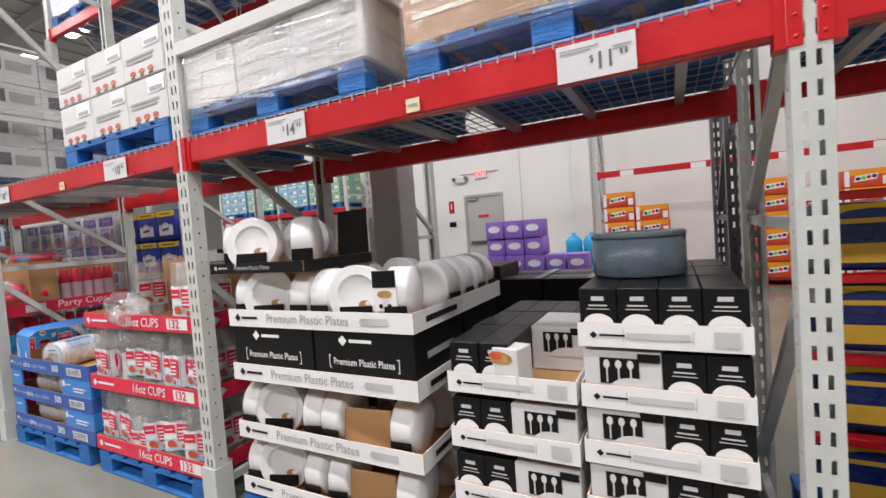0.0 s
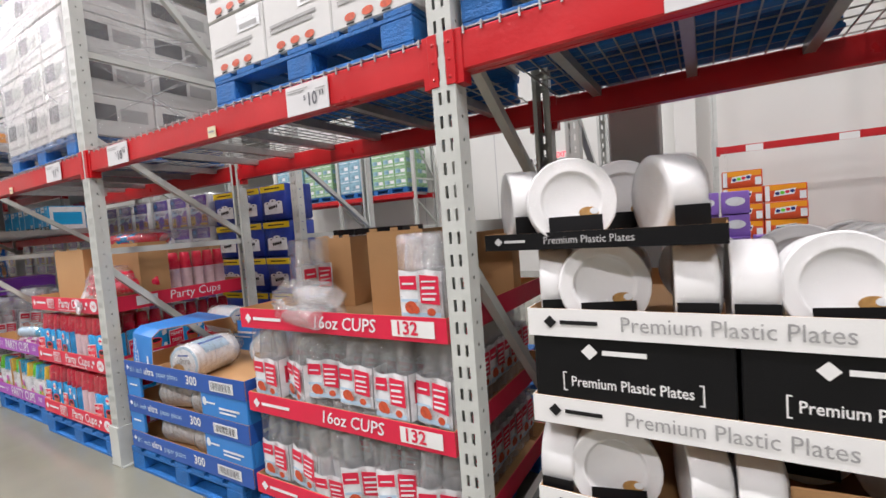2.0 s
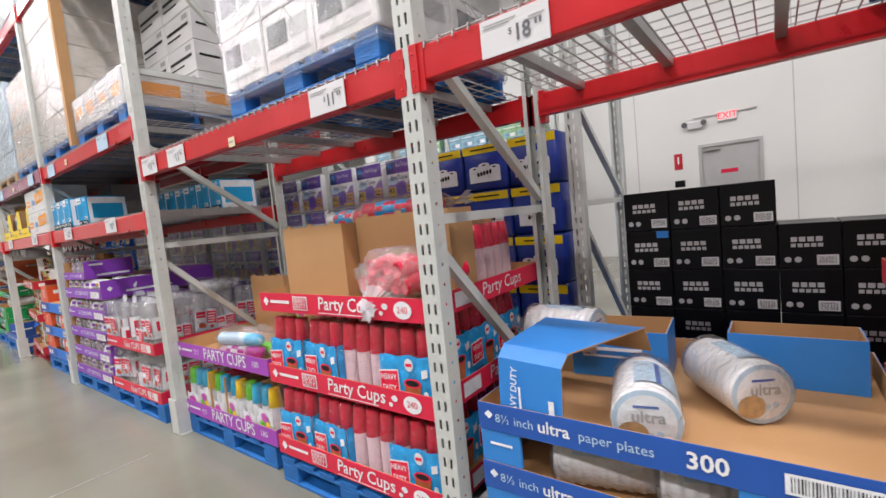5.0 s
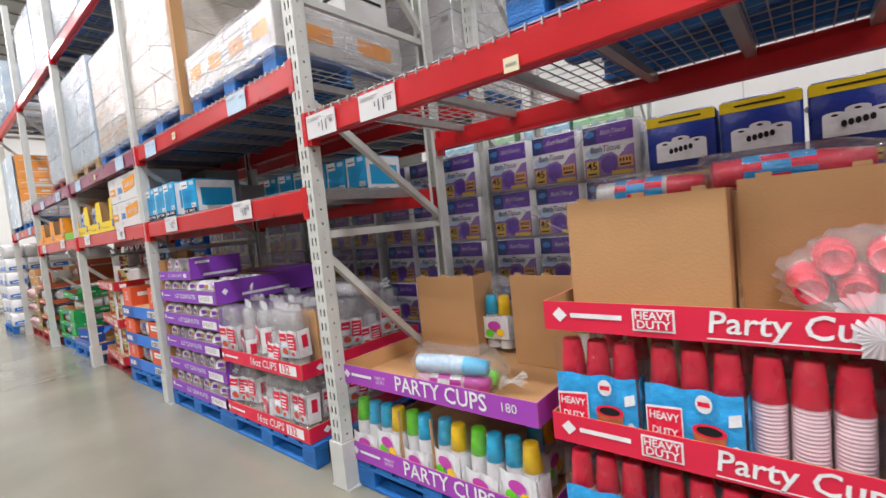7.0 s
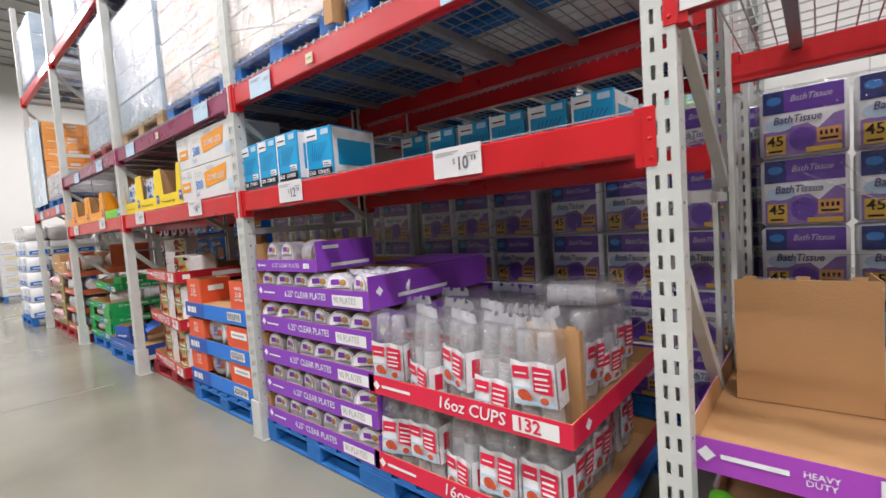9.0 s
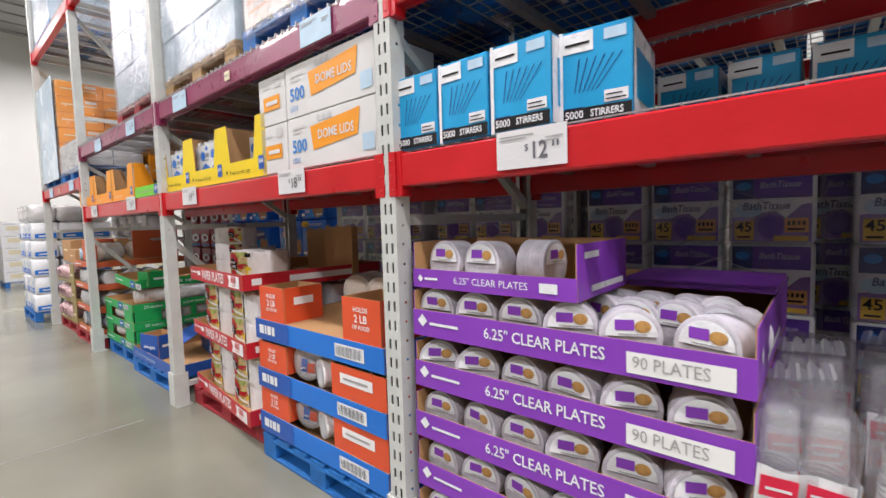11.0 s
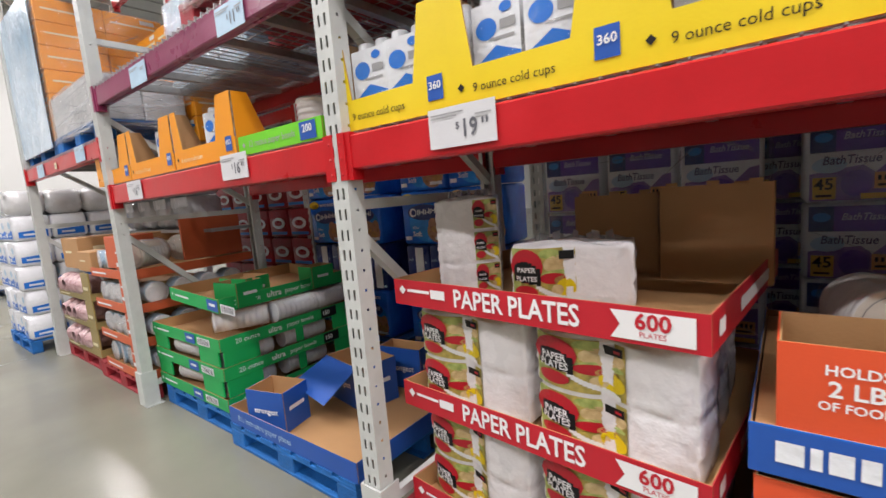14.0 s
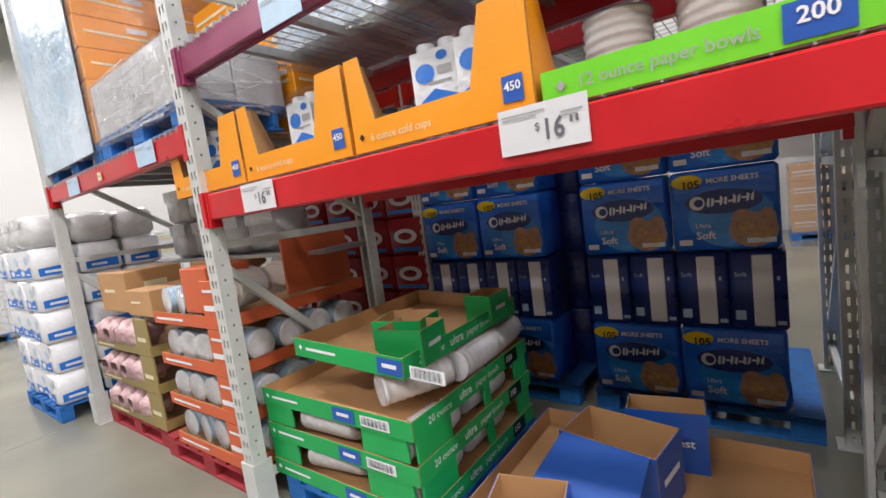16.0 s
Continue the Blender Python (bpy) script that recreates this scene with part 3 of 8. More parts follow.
def open_carton(ob, w, d, h, outer, t=0.004):
    """Four walls of an open carton, printed outside and brown inside."""
    part("front_panel", Build().box(0, w, 0, t, 0, h).box(0, w, t, 2 * t, 0, h, 1), [outer, KRAFT], ob)
    part("side_panel", Build().box(0, t, 2 * t, d, 0, h).box(t, 2 * t, 2 * t, d, 0, h, 1), [outer, KRAFT], ob)
    part("side_panel", Build().box(w - t, w, 2 * t, d, 0, h).box(w - 2 * t, w - t, 2 * t, d, 0, h, 1), [outer, KRAFT], ob)
    part("back_panel", Build().box(2 * t, w - 2 * t, d - t, d, 0, h), KRAFT, ob)


def marks(parent, fn, mats, name="print"):
    """Printed shapes on a panel: few shapes become a piece each, many stay one."""
    b = Build()
    fn(b)
    if len(b.f) > 12:
        return part(name, b, mats, panel_of(parent, "side" if name == "side_print" else "front"))
    for f, m in zip(b.f, b.m):
        one = Build().face([b.v[k] for k in f], 0)
        side = max(b.v[k][0] for k in f) - min(b.v[k][0] for k in f) < 1e-5
        part(name, one, mats[m], panel_of(parent, "side" if side else "front"))


def card_box(w, d, h, mt, c=0.004):
    return Build().cbox(0, w, 0, d, 0, h, c)


def barcode(b, x, z, w, h, y, white=0, ink=1):
    b.rect(x, x + w, z, z + h, y, white)
    n = 26
    for k in range(n):
        u = x + w * (0.06 + 0.88 * k / n)
        b.rect(u, u + w * 0.88 / n * (0.3, 0.55, 0.4, 0.2)[(k * 7) % 4], z + h * 0.14, z + h * 0.86, y - 0.001, ink)


def wrap_folds(w, d, z0, z1, seed):
    """Diagonal creases of stretch film over the front and the right side of a load."""
    r, b = random.Random(seed), Build()
    h = z1 - z0
    for k in range(16):
        za, dz, t = z0 + h * r.random(), h * r.uniform(-0.35, 0.35), r.uniform(0.002, 0.010)
        zb = min(z1, max(z0, za + dz))
        xa, xb = w * r.uniform(0, 0.5), w * r.uniform(0.5, 1)
        b.face([(xa, -0.017, za), (xb, -0.017, zb - t), (xb, -0.017, zb + t), (xa, -0.019, za + t * 0.3)])
        ya, yb = d * r.uniform(0, 0.4), d * r.uniform(0.5, 1)
        b.face([(w + 0.0145, ya, za), (w + 0.0145, yb, zb - t), (w + 0.0145, yb, zb + t), (w + 0.016, ya, za + t * 0.3)])
    return b


# ---- goods: bags, plates, cups ----
def bag(b, sx, sy, sz, m=0, knot="x", n=12):
    """A loose plastic bag round something: a lumpy drum with a gathered end along x."""
    prof = []
    for k in range(9):
        u = k / 8
        r = math.sin(math.pi * min(1, 0.12 + u * 0.8)) ** 0.6 if u < 0.85 else 0.35 - (u - 0.85)
        prof.append((r, u))
    base = len(b.v)
    for j, (r, u) in enumerate(prof):
        for k in range(n):
            a = 2 * math.pi * k / n
            q = 1 + 0.12 * math.sin(3 * a + j) + 0.06 * math.sin(7 * a + 2 * j)
            b.v.append((sx * (u - 0.5), sy / 2 * r * q * math.cos(a), sz / 2 + sz / 2 * r * q * math.sin(a)))
    for j in range(len(prof) - 1):
        for k in range(n):
            k2 = (k + 1) % n
            b.f.append((base + j * n + k, base + j * n + k2, base + (j + 1) * n + k2, base + (j + 1) * n + k))
            b.m.append(m)
            b.s.append(True)


def ribbed(r0, r1, h0, h1, n):
    """A profile of n nested rims from h0 to h1."""
    out = []
    for k in range(n):
        u, u2 = k / n, (k + 0.7) / n
        r = r0 + (r1 - r0) * u
        out += [(r, h0 + (h1 - h0) * u), (r, h0 + (h1 - h0) * (u + 0.25 / n)), (r * 0.95, h0 + (h1 - h0) * (u + 0.4 / n)), (r * 0.95, h0 + (h1 - h0) * u2)]
    return out


def plate_pack(r=0.135, depth=0.10, band=True):
    """A clear-bagged pack of white plates standing on edge, faces to the front."""
    def make():
        ob = thing("plate_pack", "bagged stack of round white plastic plates with label", "plate pack", group="plate packs")
        b = Build()
        prof = [(0.0, 0.020), (r * 0.60, 0.0195), (r * 0.645, 0.016), (r * 0.675, 0.007), (r * 0.70, 0.0045), (r * 0.74, 0.006), (r * 0.95, 0.001), (r * 0.98, 0.0), (r, 0.006)] + [(q, h + 0.004) for q, h in ribbed(r, r * 0.985, 0.006, depth - 0.01, 7)] + [(r * 0.6, depth), (0.0, depth)]
        b.lathe(prof, "y", (0, 0, r), 28)
        part("stack_body", b, FOAM, ob)
        if band:
            lb = Build()
            lb.disc(r * 0.34, 0.094, r * 0.22, 0.018, -0.006, 1).disc(r * 0.46, 0.098, r * 0.10, 0.010, -0.008, 3).rect(-r * 0.55, r * 0.62, 0.03, 0.086, -0.009, 0)
            part("label", lb, [BLACK, FOOD, BLACK, LABELWHITE], ob, "black and food-photo label")
        part("film", Build().lathe([(0.0, -0.004), (r * 0.9, -0.004), (r * 1.02, 0.004), (r * 1.025, depth), (r * 0.5, depth + 0.015), (0, depth + 0.015)], "y", (0, 0, r), 16), CLEAR, ob)
        return ob
    return make


plates_front = Proto(plate_pack())


def plate_pack_side():
    ob = thing("plate_pack", "bagged plate stack seen edge-on with black card label", "plate pack", group="plate packs")
    r, n = 0.125, 24
    prof = [(0.0, 0.018), (r * 0.6, 0.016), (r * 0.7, 0.004), (r * 0.96, 0.0), (r, 0.006), (r * 0.992, 0.03), (r * 1.0, 0.045), (r * 0.988, 0.07), (r * 0.992, 0.09), (r * 0.96, 0.104), (r * 0.7, 0.112), (r * 0.6, 0.118), (0, 0.118)]
    part("stack_body", Build().lathe(prof, "x", (-0.05, 0, r), n), FOAM, ob)
    part("label", Build().box(-0.046, 0.052, -r - 0.006, -r - 0.002, 0.03, 0.095), BLACK, ob)
    part("film", Build().lathe([(0, -0.055), (r * 1.02, -0.05), (r * 1.025, 0.058), (0, 0.062)], "x", (0, 0, r), 16), CLEAR, ob)
    return ob


plates_side = Proto(plate_pack_side)


def roll_maker(r, length, mt, cap, label, food=True, bare=False):
    """A wrapped roll of paper plates lying with its axis along y."""
    def make():
        ob = thing("paper_plate_roll", label, "paper plates", group="rolls of paper plates")
        part("roll", Build().lathe([(0.0, 0.012), (r * 0.7, 0.012), (r * 0.75, 0.004), (r * 0.96, 0.0)] + ribbed(r, r, 0.006, length - 0.01, 8) + [(r * 0.9, length), (0.0, length)], "y", (0, 0, r), 24), mt, ob)
        lb = Build().disc(0, r, r * 0.97, r * 0.97, -0.002, 0, 24).disc(0, r, r * 0.82, r * 0.82, -0.004, 4, 24)
        if bare:
            lb.v = []
            lb.f, lb.m, lb.s = [], [], []
            lb.disc(0, r, r * 0.97, r * 0.97, -0.002, 0, 24).disc(0, r, r * 0.80, r * 0.80, -0.0035, 1, 24).disc(0, r, r * 0.775, r * 0.775, -0.005, 0, 24)
        if food:
            lb.disc(-r * 0.38, r * 0.62, r * 0.44, r * 0.38, -0.006, 1).rect(-r * 0.35, r * 0.35, r * 1.42, r * 1.5, -0.006, 3).disc(r * 0.1, r * 0.6, r * 0.1, r * 0.1, -0.006, 5).disc(r * 0.35, r * 0.65, r * 0.1, r * 0.1, -0.006, 5)
        if food:
            lettering("ultra", r * 0.5, INKGREY, ob, r * 0.05, r * 1.15, -0.008, align="CENTER", bold=0.02)
        part("end_label", lb, [cap, TAPEGREY if bare else FOOD, INKBLACK, NAVY, LABELWHITE, PAPERBLUE], ob)
        b = Build()
        for k in range(9):
            a0, a1 = radians(25 + k * 9), radians(25 + (k + 1) * 9)
            R = r * 1.02
            b.face([(R * math.cos(a0), length * 0.2, r + R * math.sin(a0)), (R * math.cos(a0), length * 0.75, r + R * math.sin(a0)), (R * math.cos(a1), length * 0.75, r + R * math.sin(a1)), (R * math.cos(a1), length * 0.2, r + R * math.sin(a1))], 1 if k == 4 else 0)
        part("side_label", b, [cap, NAVY if food else INKLIGHT], ob)
        bb = Build()
        R = r * 1.035
        bb.lathe([(0, -0.014), (R * 0.9, -0.012), (R, 0.0), (R * 1.01, length * 0.5), (R, length), (R * 0.5, length + 0.03), (R * 0.16, length + 0.05), (R * 0.4, length + 0.10)], "y", (0, 0, R), 14)
        part("film", bb, BAG if food else CLEAR, ob)
        return ob
    return make


paper_roll = Proto(roll_maker(0.103, 0.33, FOAM, PAPERBLUE, "clear-bagged roll of white paper plates with blue label"))
bowl_roll = Proto(roll_maker(0.075, 0.34, FOAM, LABELWHITE, "clear-bagged sleeve of white paper bowls", False))
dome_roll = Proto(roll_maker(0.108, 0.24, PAPERWHITE, CREAMPAPER, "bagged roll of plain cream paper plates", False, True))


def cup_stack(b, x, y, h, r0, r1, cup, white, n=14, ribs=20):
    """Nested cups upside down: a coloured top cup and the pale rims of the rest below."""
    top = h * 0.36
    prof = ribbed(r1, r1 * 0.97, 0.0, h - top, ribs) + [(r1, h - top), (r0, h - 0.004), (r0 * 0.9, h), (0, h)]
    ms = [white] * (ribs * 4) + [cup] * 4
    b.lathe(prof, "z", (x, y, 0), n, ms=ms)


def sleeve_maker(name, label, cups, mats, label_mats, h=0.36, dy=2, film_mat=None, patch=None, lab_z=(0.03, 0.22), tuft=False):
    """A bag with a front row of cup stacks and a printed film band round them. cups: slots of the colour per stack."""
    def make():
        ob = thing(name, label, "cup sleeve", group=name + " rows")
        r, n = 0.044, len(cups)
        w = n * 2 * r
        for k, c in enumerate(cups):
            b = Build()
            cup_stack(b, -w / 2 + r + k * 2 * r, r, h, r * 0.72, r * 0.98, 1, 0)
            part("cup_column", b, [mats[0], mats[1 + c]], ob)
        lb = Build()
        z0, z1 = lab_z
        for k in range(n * 6):
            x0, x1 = -w / 2 + w * k / (n * 6), -w / 2 + w * (k + 1) / (n * 6)

            def front(x):
                u = ((x + w / 2) / (2 * r)) % 1.0
                return 0.35 * (r - r * math.sqrt(max(0.0, 1 - (2 * min(max(u, 0.12), 0.88) - 1) ** 2))) - 0.0145 + 0.002 * math.sin(31 * x)
            lb.face([(x0, front(x0 + 1e-6), z0), (x1, front(x1 - 1e-6), z0), (x1, front(x1 - 1e-6), z1 + 0.004 * math.sin(57 * x1)), (x0, front(x0 + 1e-6), z1 + 0.004 * math.sin(57 * x0))], 0, True)
        lb.rectx(-0.008, 0.08, z0, z1, w / 2 + 0.0085, 0)
        band = part("label", lb, label_mats[0], ob)
        if patch:
            pb = Build()
            patch(pb, w, z0, z1)
            pb.v = [(x, y - 0.0095 if y < 0 else y, z) for x, y, z in pb.v]
            part("label_print", pb, label_mats, band)
        f = Build().cbox(-w / 2 - 0.006, w / 2 + 0.006, -0.011, 2 * r + 0.02, 0.0, h + 0.012, 0.012)
        part("film", f, film_mat or CLEAR, ob)
        if tuft:
            g = Build()
            for k in range(14):
                u0, u1 = -w / 2 + w * k / 14, -w / 2 + w * (k + 1) / 14
                y0, y1 = r + 0.012 * (-1) ** k, r - 0.012 * (-1) ** k
                g.face([(u0, y0, h + 0.012), (u1, y1, h + 0.012), (u1 * 0.9, y1, h + 0.05 + 0.012 * math.sin(k * 2.1 + 1)), (u0 * 0.9, y0, h + 0.05 + 0.012 * math.sin(k * 2.1))])
            part("film_tuft", g, BAGWHITE, ob)
        return ob
    return make


def berry_patch(b, w, z0, z1):
    h = z1 - z0
    b.face([(w * 0.02, -0.009, z0 + h * 0.34), (w * 0.46, -0.009, z0 + h * 0.30), (w * 0.46, -0.009, z0 + h * 0.88), (w * 0.02, -0.009, z0 + h * 0.92)], 1)
    for k, u in enumerate((0.80, 0.66, 0.55, 0.43)):
        b.rect(w * 0.06, w * (0.40 - 0.04 * (k % 2)), z0 + h * (u - 0.035), z0 + h * (u + 0.02 * (k % 2)), -0.0105, 0)
    b.rect(-w * 0.46, -w * 0.06, z0 + h * 0.62, z0 + h * 0.90, -0.0085, 1).rect(-w * 0.40, -w * 0.12, z0 + h * 0.72, z0 + h * 0.76, -0.0105, 0)
    b.rect(-w * 0.46, w * 0.46, z0 + h * 0.04, z0 + h * 0.14, -0.0085, 3).rect(-w * 0.46, -w * 0.05, z0 + h * 0.36, z0 + h * 0.42, -0.0085, 3)
    b.disc(-w * 0.22, z0 + h * 0.25, w * 0.15, h * 0.13, -0.0095, 2).disc(-w * 0.10, z0 + h * 0.20, w * 0.08, h * 0.08, -0.0105, 2).disc(w * 0.25, z0 + h * 0.16, w * 0.10, h * 0.08, -0.0095, 2)
    b.rectx(0.02, 0.06, z0 + h * 0.35, z0 + h * 0.8, w / 2 + 0.010, 1)


def party_patch(b, w, z0, z1):
    h = z1 - z0
    b.face([(-w * 0.49, -0.009, z0 + h * 0.22), (-w * 0.09, -0.009, z0 + h * 0.26), (-w * 0.09, -0.009, z0 + h * 0.74), (-w * 0.49, -0.009, z0 + h * 0.70)], 3)
    b.face([(-w * 0.475, -0.0105, z0 + h * 0.25), (-w * 0.105, -0.0105, z0 + h * 0.29), (-w * 0.105, -0.0105, z0 + h * 0.71), (-w * 0.475, -0.0105, z0 + h * 0.67)], 1)
    b.face([(w * 0.0, -0.009, z0 + h * 0.5), (w * 0.05, -0.009, z0 + h * 0.02), (w * 0.27, -0.009, z0 + h * 0.02), (w * 0.34, -0.009, z0 + h * 0.5)], 2)
    b.disc(w * 0.17, z0 + h * 0.5, w * 0.17, h * 0.09, -0.0095, 1).disc(w * 0.17, z0 + h * 0.5, w * 0.13, h * 0.06, -0.0105, 4)
    b.disc(w * 0.13, z0 + h * 0.84, w * 0.085, h * 0.12, -0.009, 3).rect(w * 0.07, w * 0.19, z0 + h * 0.81, z0 + h * 0.87, -0.0105, 1)
    b.face([(w * 0.36, -0.009, z0 + h * 0.6), (w * 0.48, -0.009, z0 + h * 0.65), (w * 0.48, -0.009, z0 + h * 0.8), (w * 0.36, -0.009, z0 + h * 0.75)], 3)
    b.disc(w * 0.42, z0 + h * 0.3, w * 0.045, h * 0.08, -0.009, 3).rect(-w * 0.4, -w * 0.1, z0 + h * 0.08, z0 + h * 0.14, -0.009, 5)


def multi_patch(b, w, z0, z1):
    h = z1 - z0
    b.disc(0, z0 + h * 0.6, w * 0.25, h * 0.22, -0.009, 1).disc(-w * 0.2, z0 + h * 0.25, w * 0.16, h * 0.2, -0.009, 2).disc(w * 0.22, z0 + h * 0.3, w * 0.15, h * 0.18, -0.0095, 3)


clear_sleeve = Proto(sleeve_maker("cup_sleeve", "bagged clear plastic cups with white and red label", (0, 0), [CLEARRIM, CLEARCUP], [LABELWHITE, PAPERRED, BERRY, PAPERBLUE], 0.375, patch=berry_patch, film_mat=BAG, lab_z=(0.07, 0.25)))
clear_low = Proto(sleeve_maker("cup_sleeve", "bagged clear plastic cups with low red label", (0, 0), [CLEARRIM, CLEARCUP], [LABELWHITE, PAPERRED, BERRY, PAPERBLUE], 0.375, patch=berry_patch, film_mat=BAG, lab_z=(0.01, 0.17), tuft=True))
clear_bare = Proto(sleeve_maker("cup_sleeve", "bagged clear plastic cups with raised red label", (0, 0), [CLEARRIM, CLEARCUP], [LABELWHITE, PAPERRED, BERRY, PAPERBLUE], 0.37, film_mat=BAG, patch=berry_patch, lab_z=(0.10, 0.27), tuft=True))


def clear_any(m):
    return (clear_sleeve, clear_low, clear_sleeve, clear_bare)[rng.randrange(4)](m @ pose(0, 0, 0, rng.uniform(-5, 5), rng.uniform(-6, 6), rng.uniform(-24, 24)))


COLA = material("drink_print", (0.42, 0.05, 0.02), 0.35, var=0.35, scale=30, tint=(0.72, 0.22, 0.08))


def lettered(make, w, z0, z1):
    """Adds the two words on the front panel of a party cup sleeve."""
    def build():
        ob = make()
        for word, v in (("HEAVY", 0.58), ("DUTY", 0.37)):
            lettering(word, (z1 - z0) * 0.15, LABELWHITE, ob, -w * 0.29, z0 + (z1 - z0) * v, -0.0225, align="CENTER", bold=0.02, squeeze=0.8)
        return ob
    return build


red_sleeve = Proto(lettered(sleeve_maker("cup_sleeve", "bagged red party cups with sky blue label", (0, 0, 0), [PINKRIM, CUPRED], [LABELBLUE, CUPRED, COLA, LABELWHITE, INKBLACK, NAVY], 0.345, patch=party_patch, lab_z=(0.008, 0.238)), 0.264, 0.008, 0.238))
bare_red = Proto(sleeve_maker("cup_sleeve", "bagged red cups with white rims stacked", (0, 0, 0), [PINKRIM, CUPRED], [PINKRIM], 0.345, lab_z=(0.001, 0.004)))
multi_a = Proto(sleeve_maker("cup_sleeve", "bagged aqua and yellow party cups with floral label", (0, 1), [CUPWHITE, BLUECUP, YELLOWCUP], [LABELWHITE, PINKCUP, GREENCUP, YELLOWCUP], 0.31, patch=multi_patch, lab_z=(0.06, 0.19)))
multi_c = Proto(sleeve_maker("cup_sleeve", "bagged magenta and yellow party cups with floral label", (0, 1), [CUPWHITE, PINKCUP, YELLOWCUP], [LABELWHITE, GREENCUP, BLUECUP, AMBER], 0.31, patch=multi_patch, lab_z=(0.05, 0.18)))
multi_b = Proto(sleeve_maker("cup_sleeve", "bagged green and aqua party cups with floral label", (0, 1), [CUPWHITE, GREENCUP, BLUECUP], [LABELWHITE, PINKCUP, BLUECUP, YELLOWCUP], 0.31, patch=multi_patch, lab_z=(0.02, 0.14)))


# ---- price cards on the beams ----
# Digit ink is greyed to carry the white glare on the cards.
CARDINK = material("glare_greyed_ink", (0.13, 0.13, 0.15), 0.5, var=0.15)


def price_card(x, z, text, blue=False, w=0.232, h=0.115):
    ob = thing("price_card", "white paper price card %son the red beam" % ("with blue tint " if blue else ""), "price card", pose(x, FRONT + 0.001, z), "price cards")
    part("card", Build().box(0, w, -0.003, 0.001, 0, h), PAPERBLUE if blue else TAGPAPER, ob)
    b = Build()
    for k, u in enumerate((0.82, 0.74)):
        b.rect(w * 0.05, w * (0.55 - 0.1 * k), h * u, h * (u + 0.035), -0.005)
    b.rect(w * 0.72, w * 0.95, h * 0.68, h * 0.72, -0.005).rect(w * 0.72, w * 0.9, h * 0.6, h * 0.63, -0.005)
    part("small_print", b, INKGREY, ob)
    if text:
        lettering(text, h * 0.60, CARDINK, ob, w * 0.5, h * 0.40, -0.005, squeeze=0.85, bold=0.02)
        b2 = Build()
        for k in range(2):
            b2.rect(w * (0.81 + 0.06 * k), w * (0.84 + 0.06 * k), h * 0.46, h * 0.6, -0.005)
        part("cents", b2, CARDINK, ob)
        lettering("$", h * 0.25, CARDINK, ob, w * 0.42, h * 0.5, -0.005)


for x, z, t in ((-0.5, 1.878, "14"), (0.81, 1.87, "11"), (-1.88, 1.875, "10"), (-3.42, 1.875, "18"), (-4.31, 1.878, "11"), (-5.78, 1.87, "11"), (-6.19, 1.87, "11"),
                (-7.09, 1.525, "10"), (-8.268, 1.525, "12"), (-9.575, 1.528, "18"), (-10.845, 1.53, "19"), (-12.13, 1.54, "16"), (-13.39, 1.515, "16")):
    price_card(x, z, t)
for x, z in ((-7.0, 2.17), (-8.49, 2.16), (-9.32, 2.175), (-10.91, 2.165), (-13.05, 2.15), (-12.0, 2.16), (-14.37, 1.855), (-15.62, 1.84)):
    price_card(x, z, "11" if x == -12.0 else "", blue=True)
stub = Proto(lambda: solo("shelf_tag", Build().box(0, 0.058, -0.003, 0.001, 0, 0.05).rect(0.008, 0.05, 0.022, 0.03, -0.005, 1), [CREAM, INKGREY], "small cream paper tag stuck on a red beam", "shelf tag", group="small shelf tags"))
for x, z in ((0.243, 1.886), (-2.43, 1.88), (-5.02, 1.87), (-7.9, 2.2), (-10.1, 2.2), (-15.0, 1.87)):
    stub(pose(x, FRONT + 0.001, z))

# ---- bay with white plates and cutlery ----
Y0 = FRONT + 0.03
blue_pallet(pose(-0.93, Y0, 0))
blue_pallet(pose(0.26, Y0 + 0.01, 0))


def plate_tray(z, full=True):
    t = tray(-0.92, Y0, z, 1.10, 1.0, 0.085, WHITE, "white printed card tray of plastic plates", group="plate trays")
    marks(t, lambda b: b.logo(0.07, 0.045, 0.02, -0.003, 0, 1.1).rect(0.84, 0.98, 0.03, 0.06, -0.003, 1), [INKBLACK, INKLIGHT])
    lettering("Premium Plastic Plates", 0.062, INKGREY, t, 0.27, 0.044, -0.003, squeeze=0.9)
    lettering("48", 0.05, INKLIGHT, t, 0.83, 0.044, -0.005)
    marks(t, lambda b: b.rectx(0.1, 0.4, 0.03, 0.055, 1.103), [INKBLACK], "side_print")
    return t


for z in (0.165, 0.455, 0.755, 1.03):
    plate_tray(z)
ROWS_OF_PLATES = ((0.175, 0), (0.465, 1), (1.04, 2))
for z, k in ROWS_OF_PLATES:
    for x, side in ((-0.87, True), (-0.69, False), (-0.47, True), (-0.335, True), (-0.145, False), (0.05, True)):
        if side:
            plates_side(pose(x, Y0 + 0.15, z + 0.004, 0, 0, 8 + rng.uniform(-8, 10)))
        elif k < 2 and x > -0.3:
            solo("plate_insert", Build().cbox(-0.12, 0.12, 0, 0.008, 0, 0.19, 0.004), KRAFT, "brown card insert standing among plate packs", "card insert", pose(x, Y0 + 0.06, z + 0.004, -6, 0, 6), "card inserts")
        else:
            plates_front(pose(x, Y0 + 0.05, z + 0.004, rng.uniform(-8, -4), 0, 14 + rng.uniform(-6, 10)))
    for y in (0.32, 0.48, 0.64, 0.80):
        plates_side(pose(0.045, Y0 + y + 0.1, z + 0.004, 0, 0, 90 + rng.uniform(-8, 8)))
    for x in (-0.75, -0.45, -0.18):
        plates_front(pose(x, Y0 + 0.45, z + 0.004, -5))


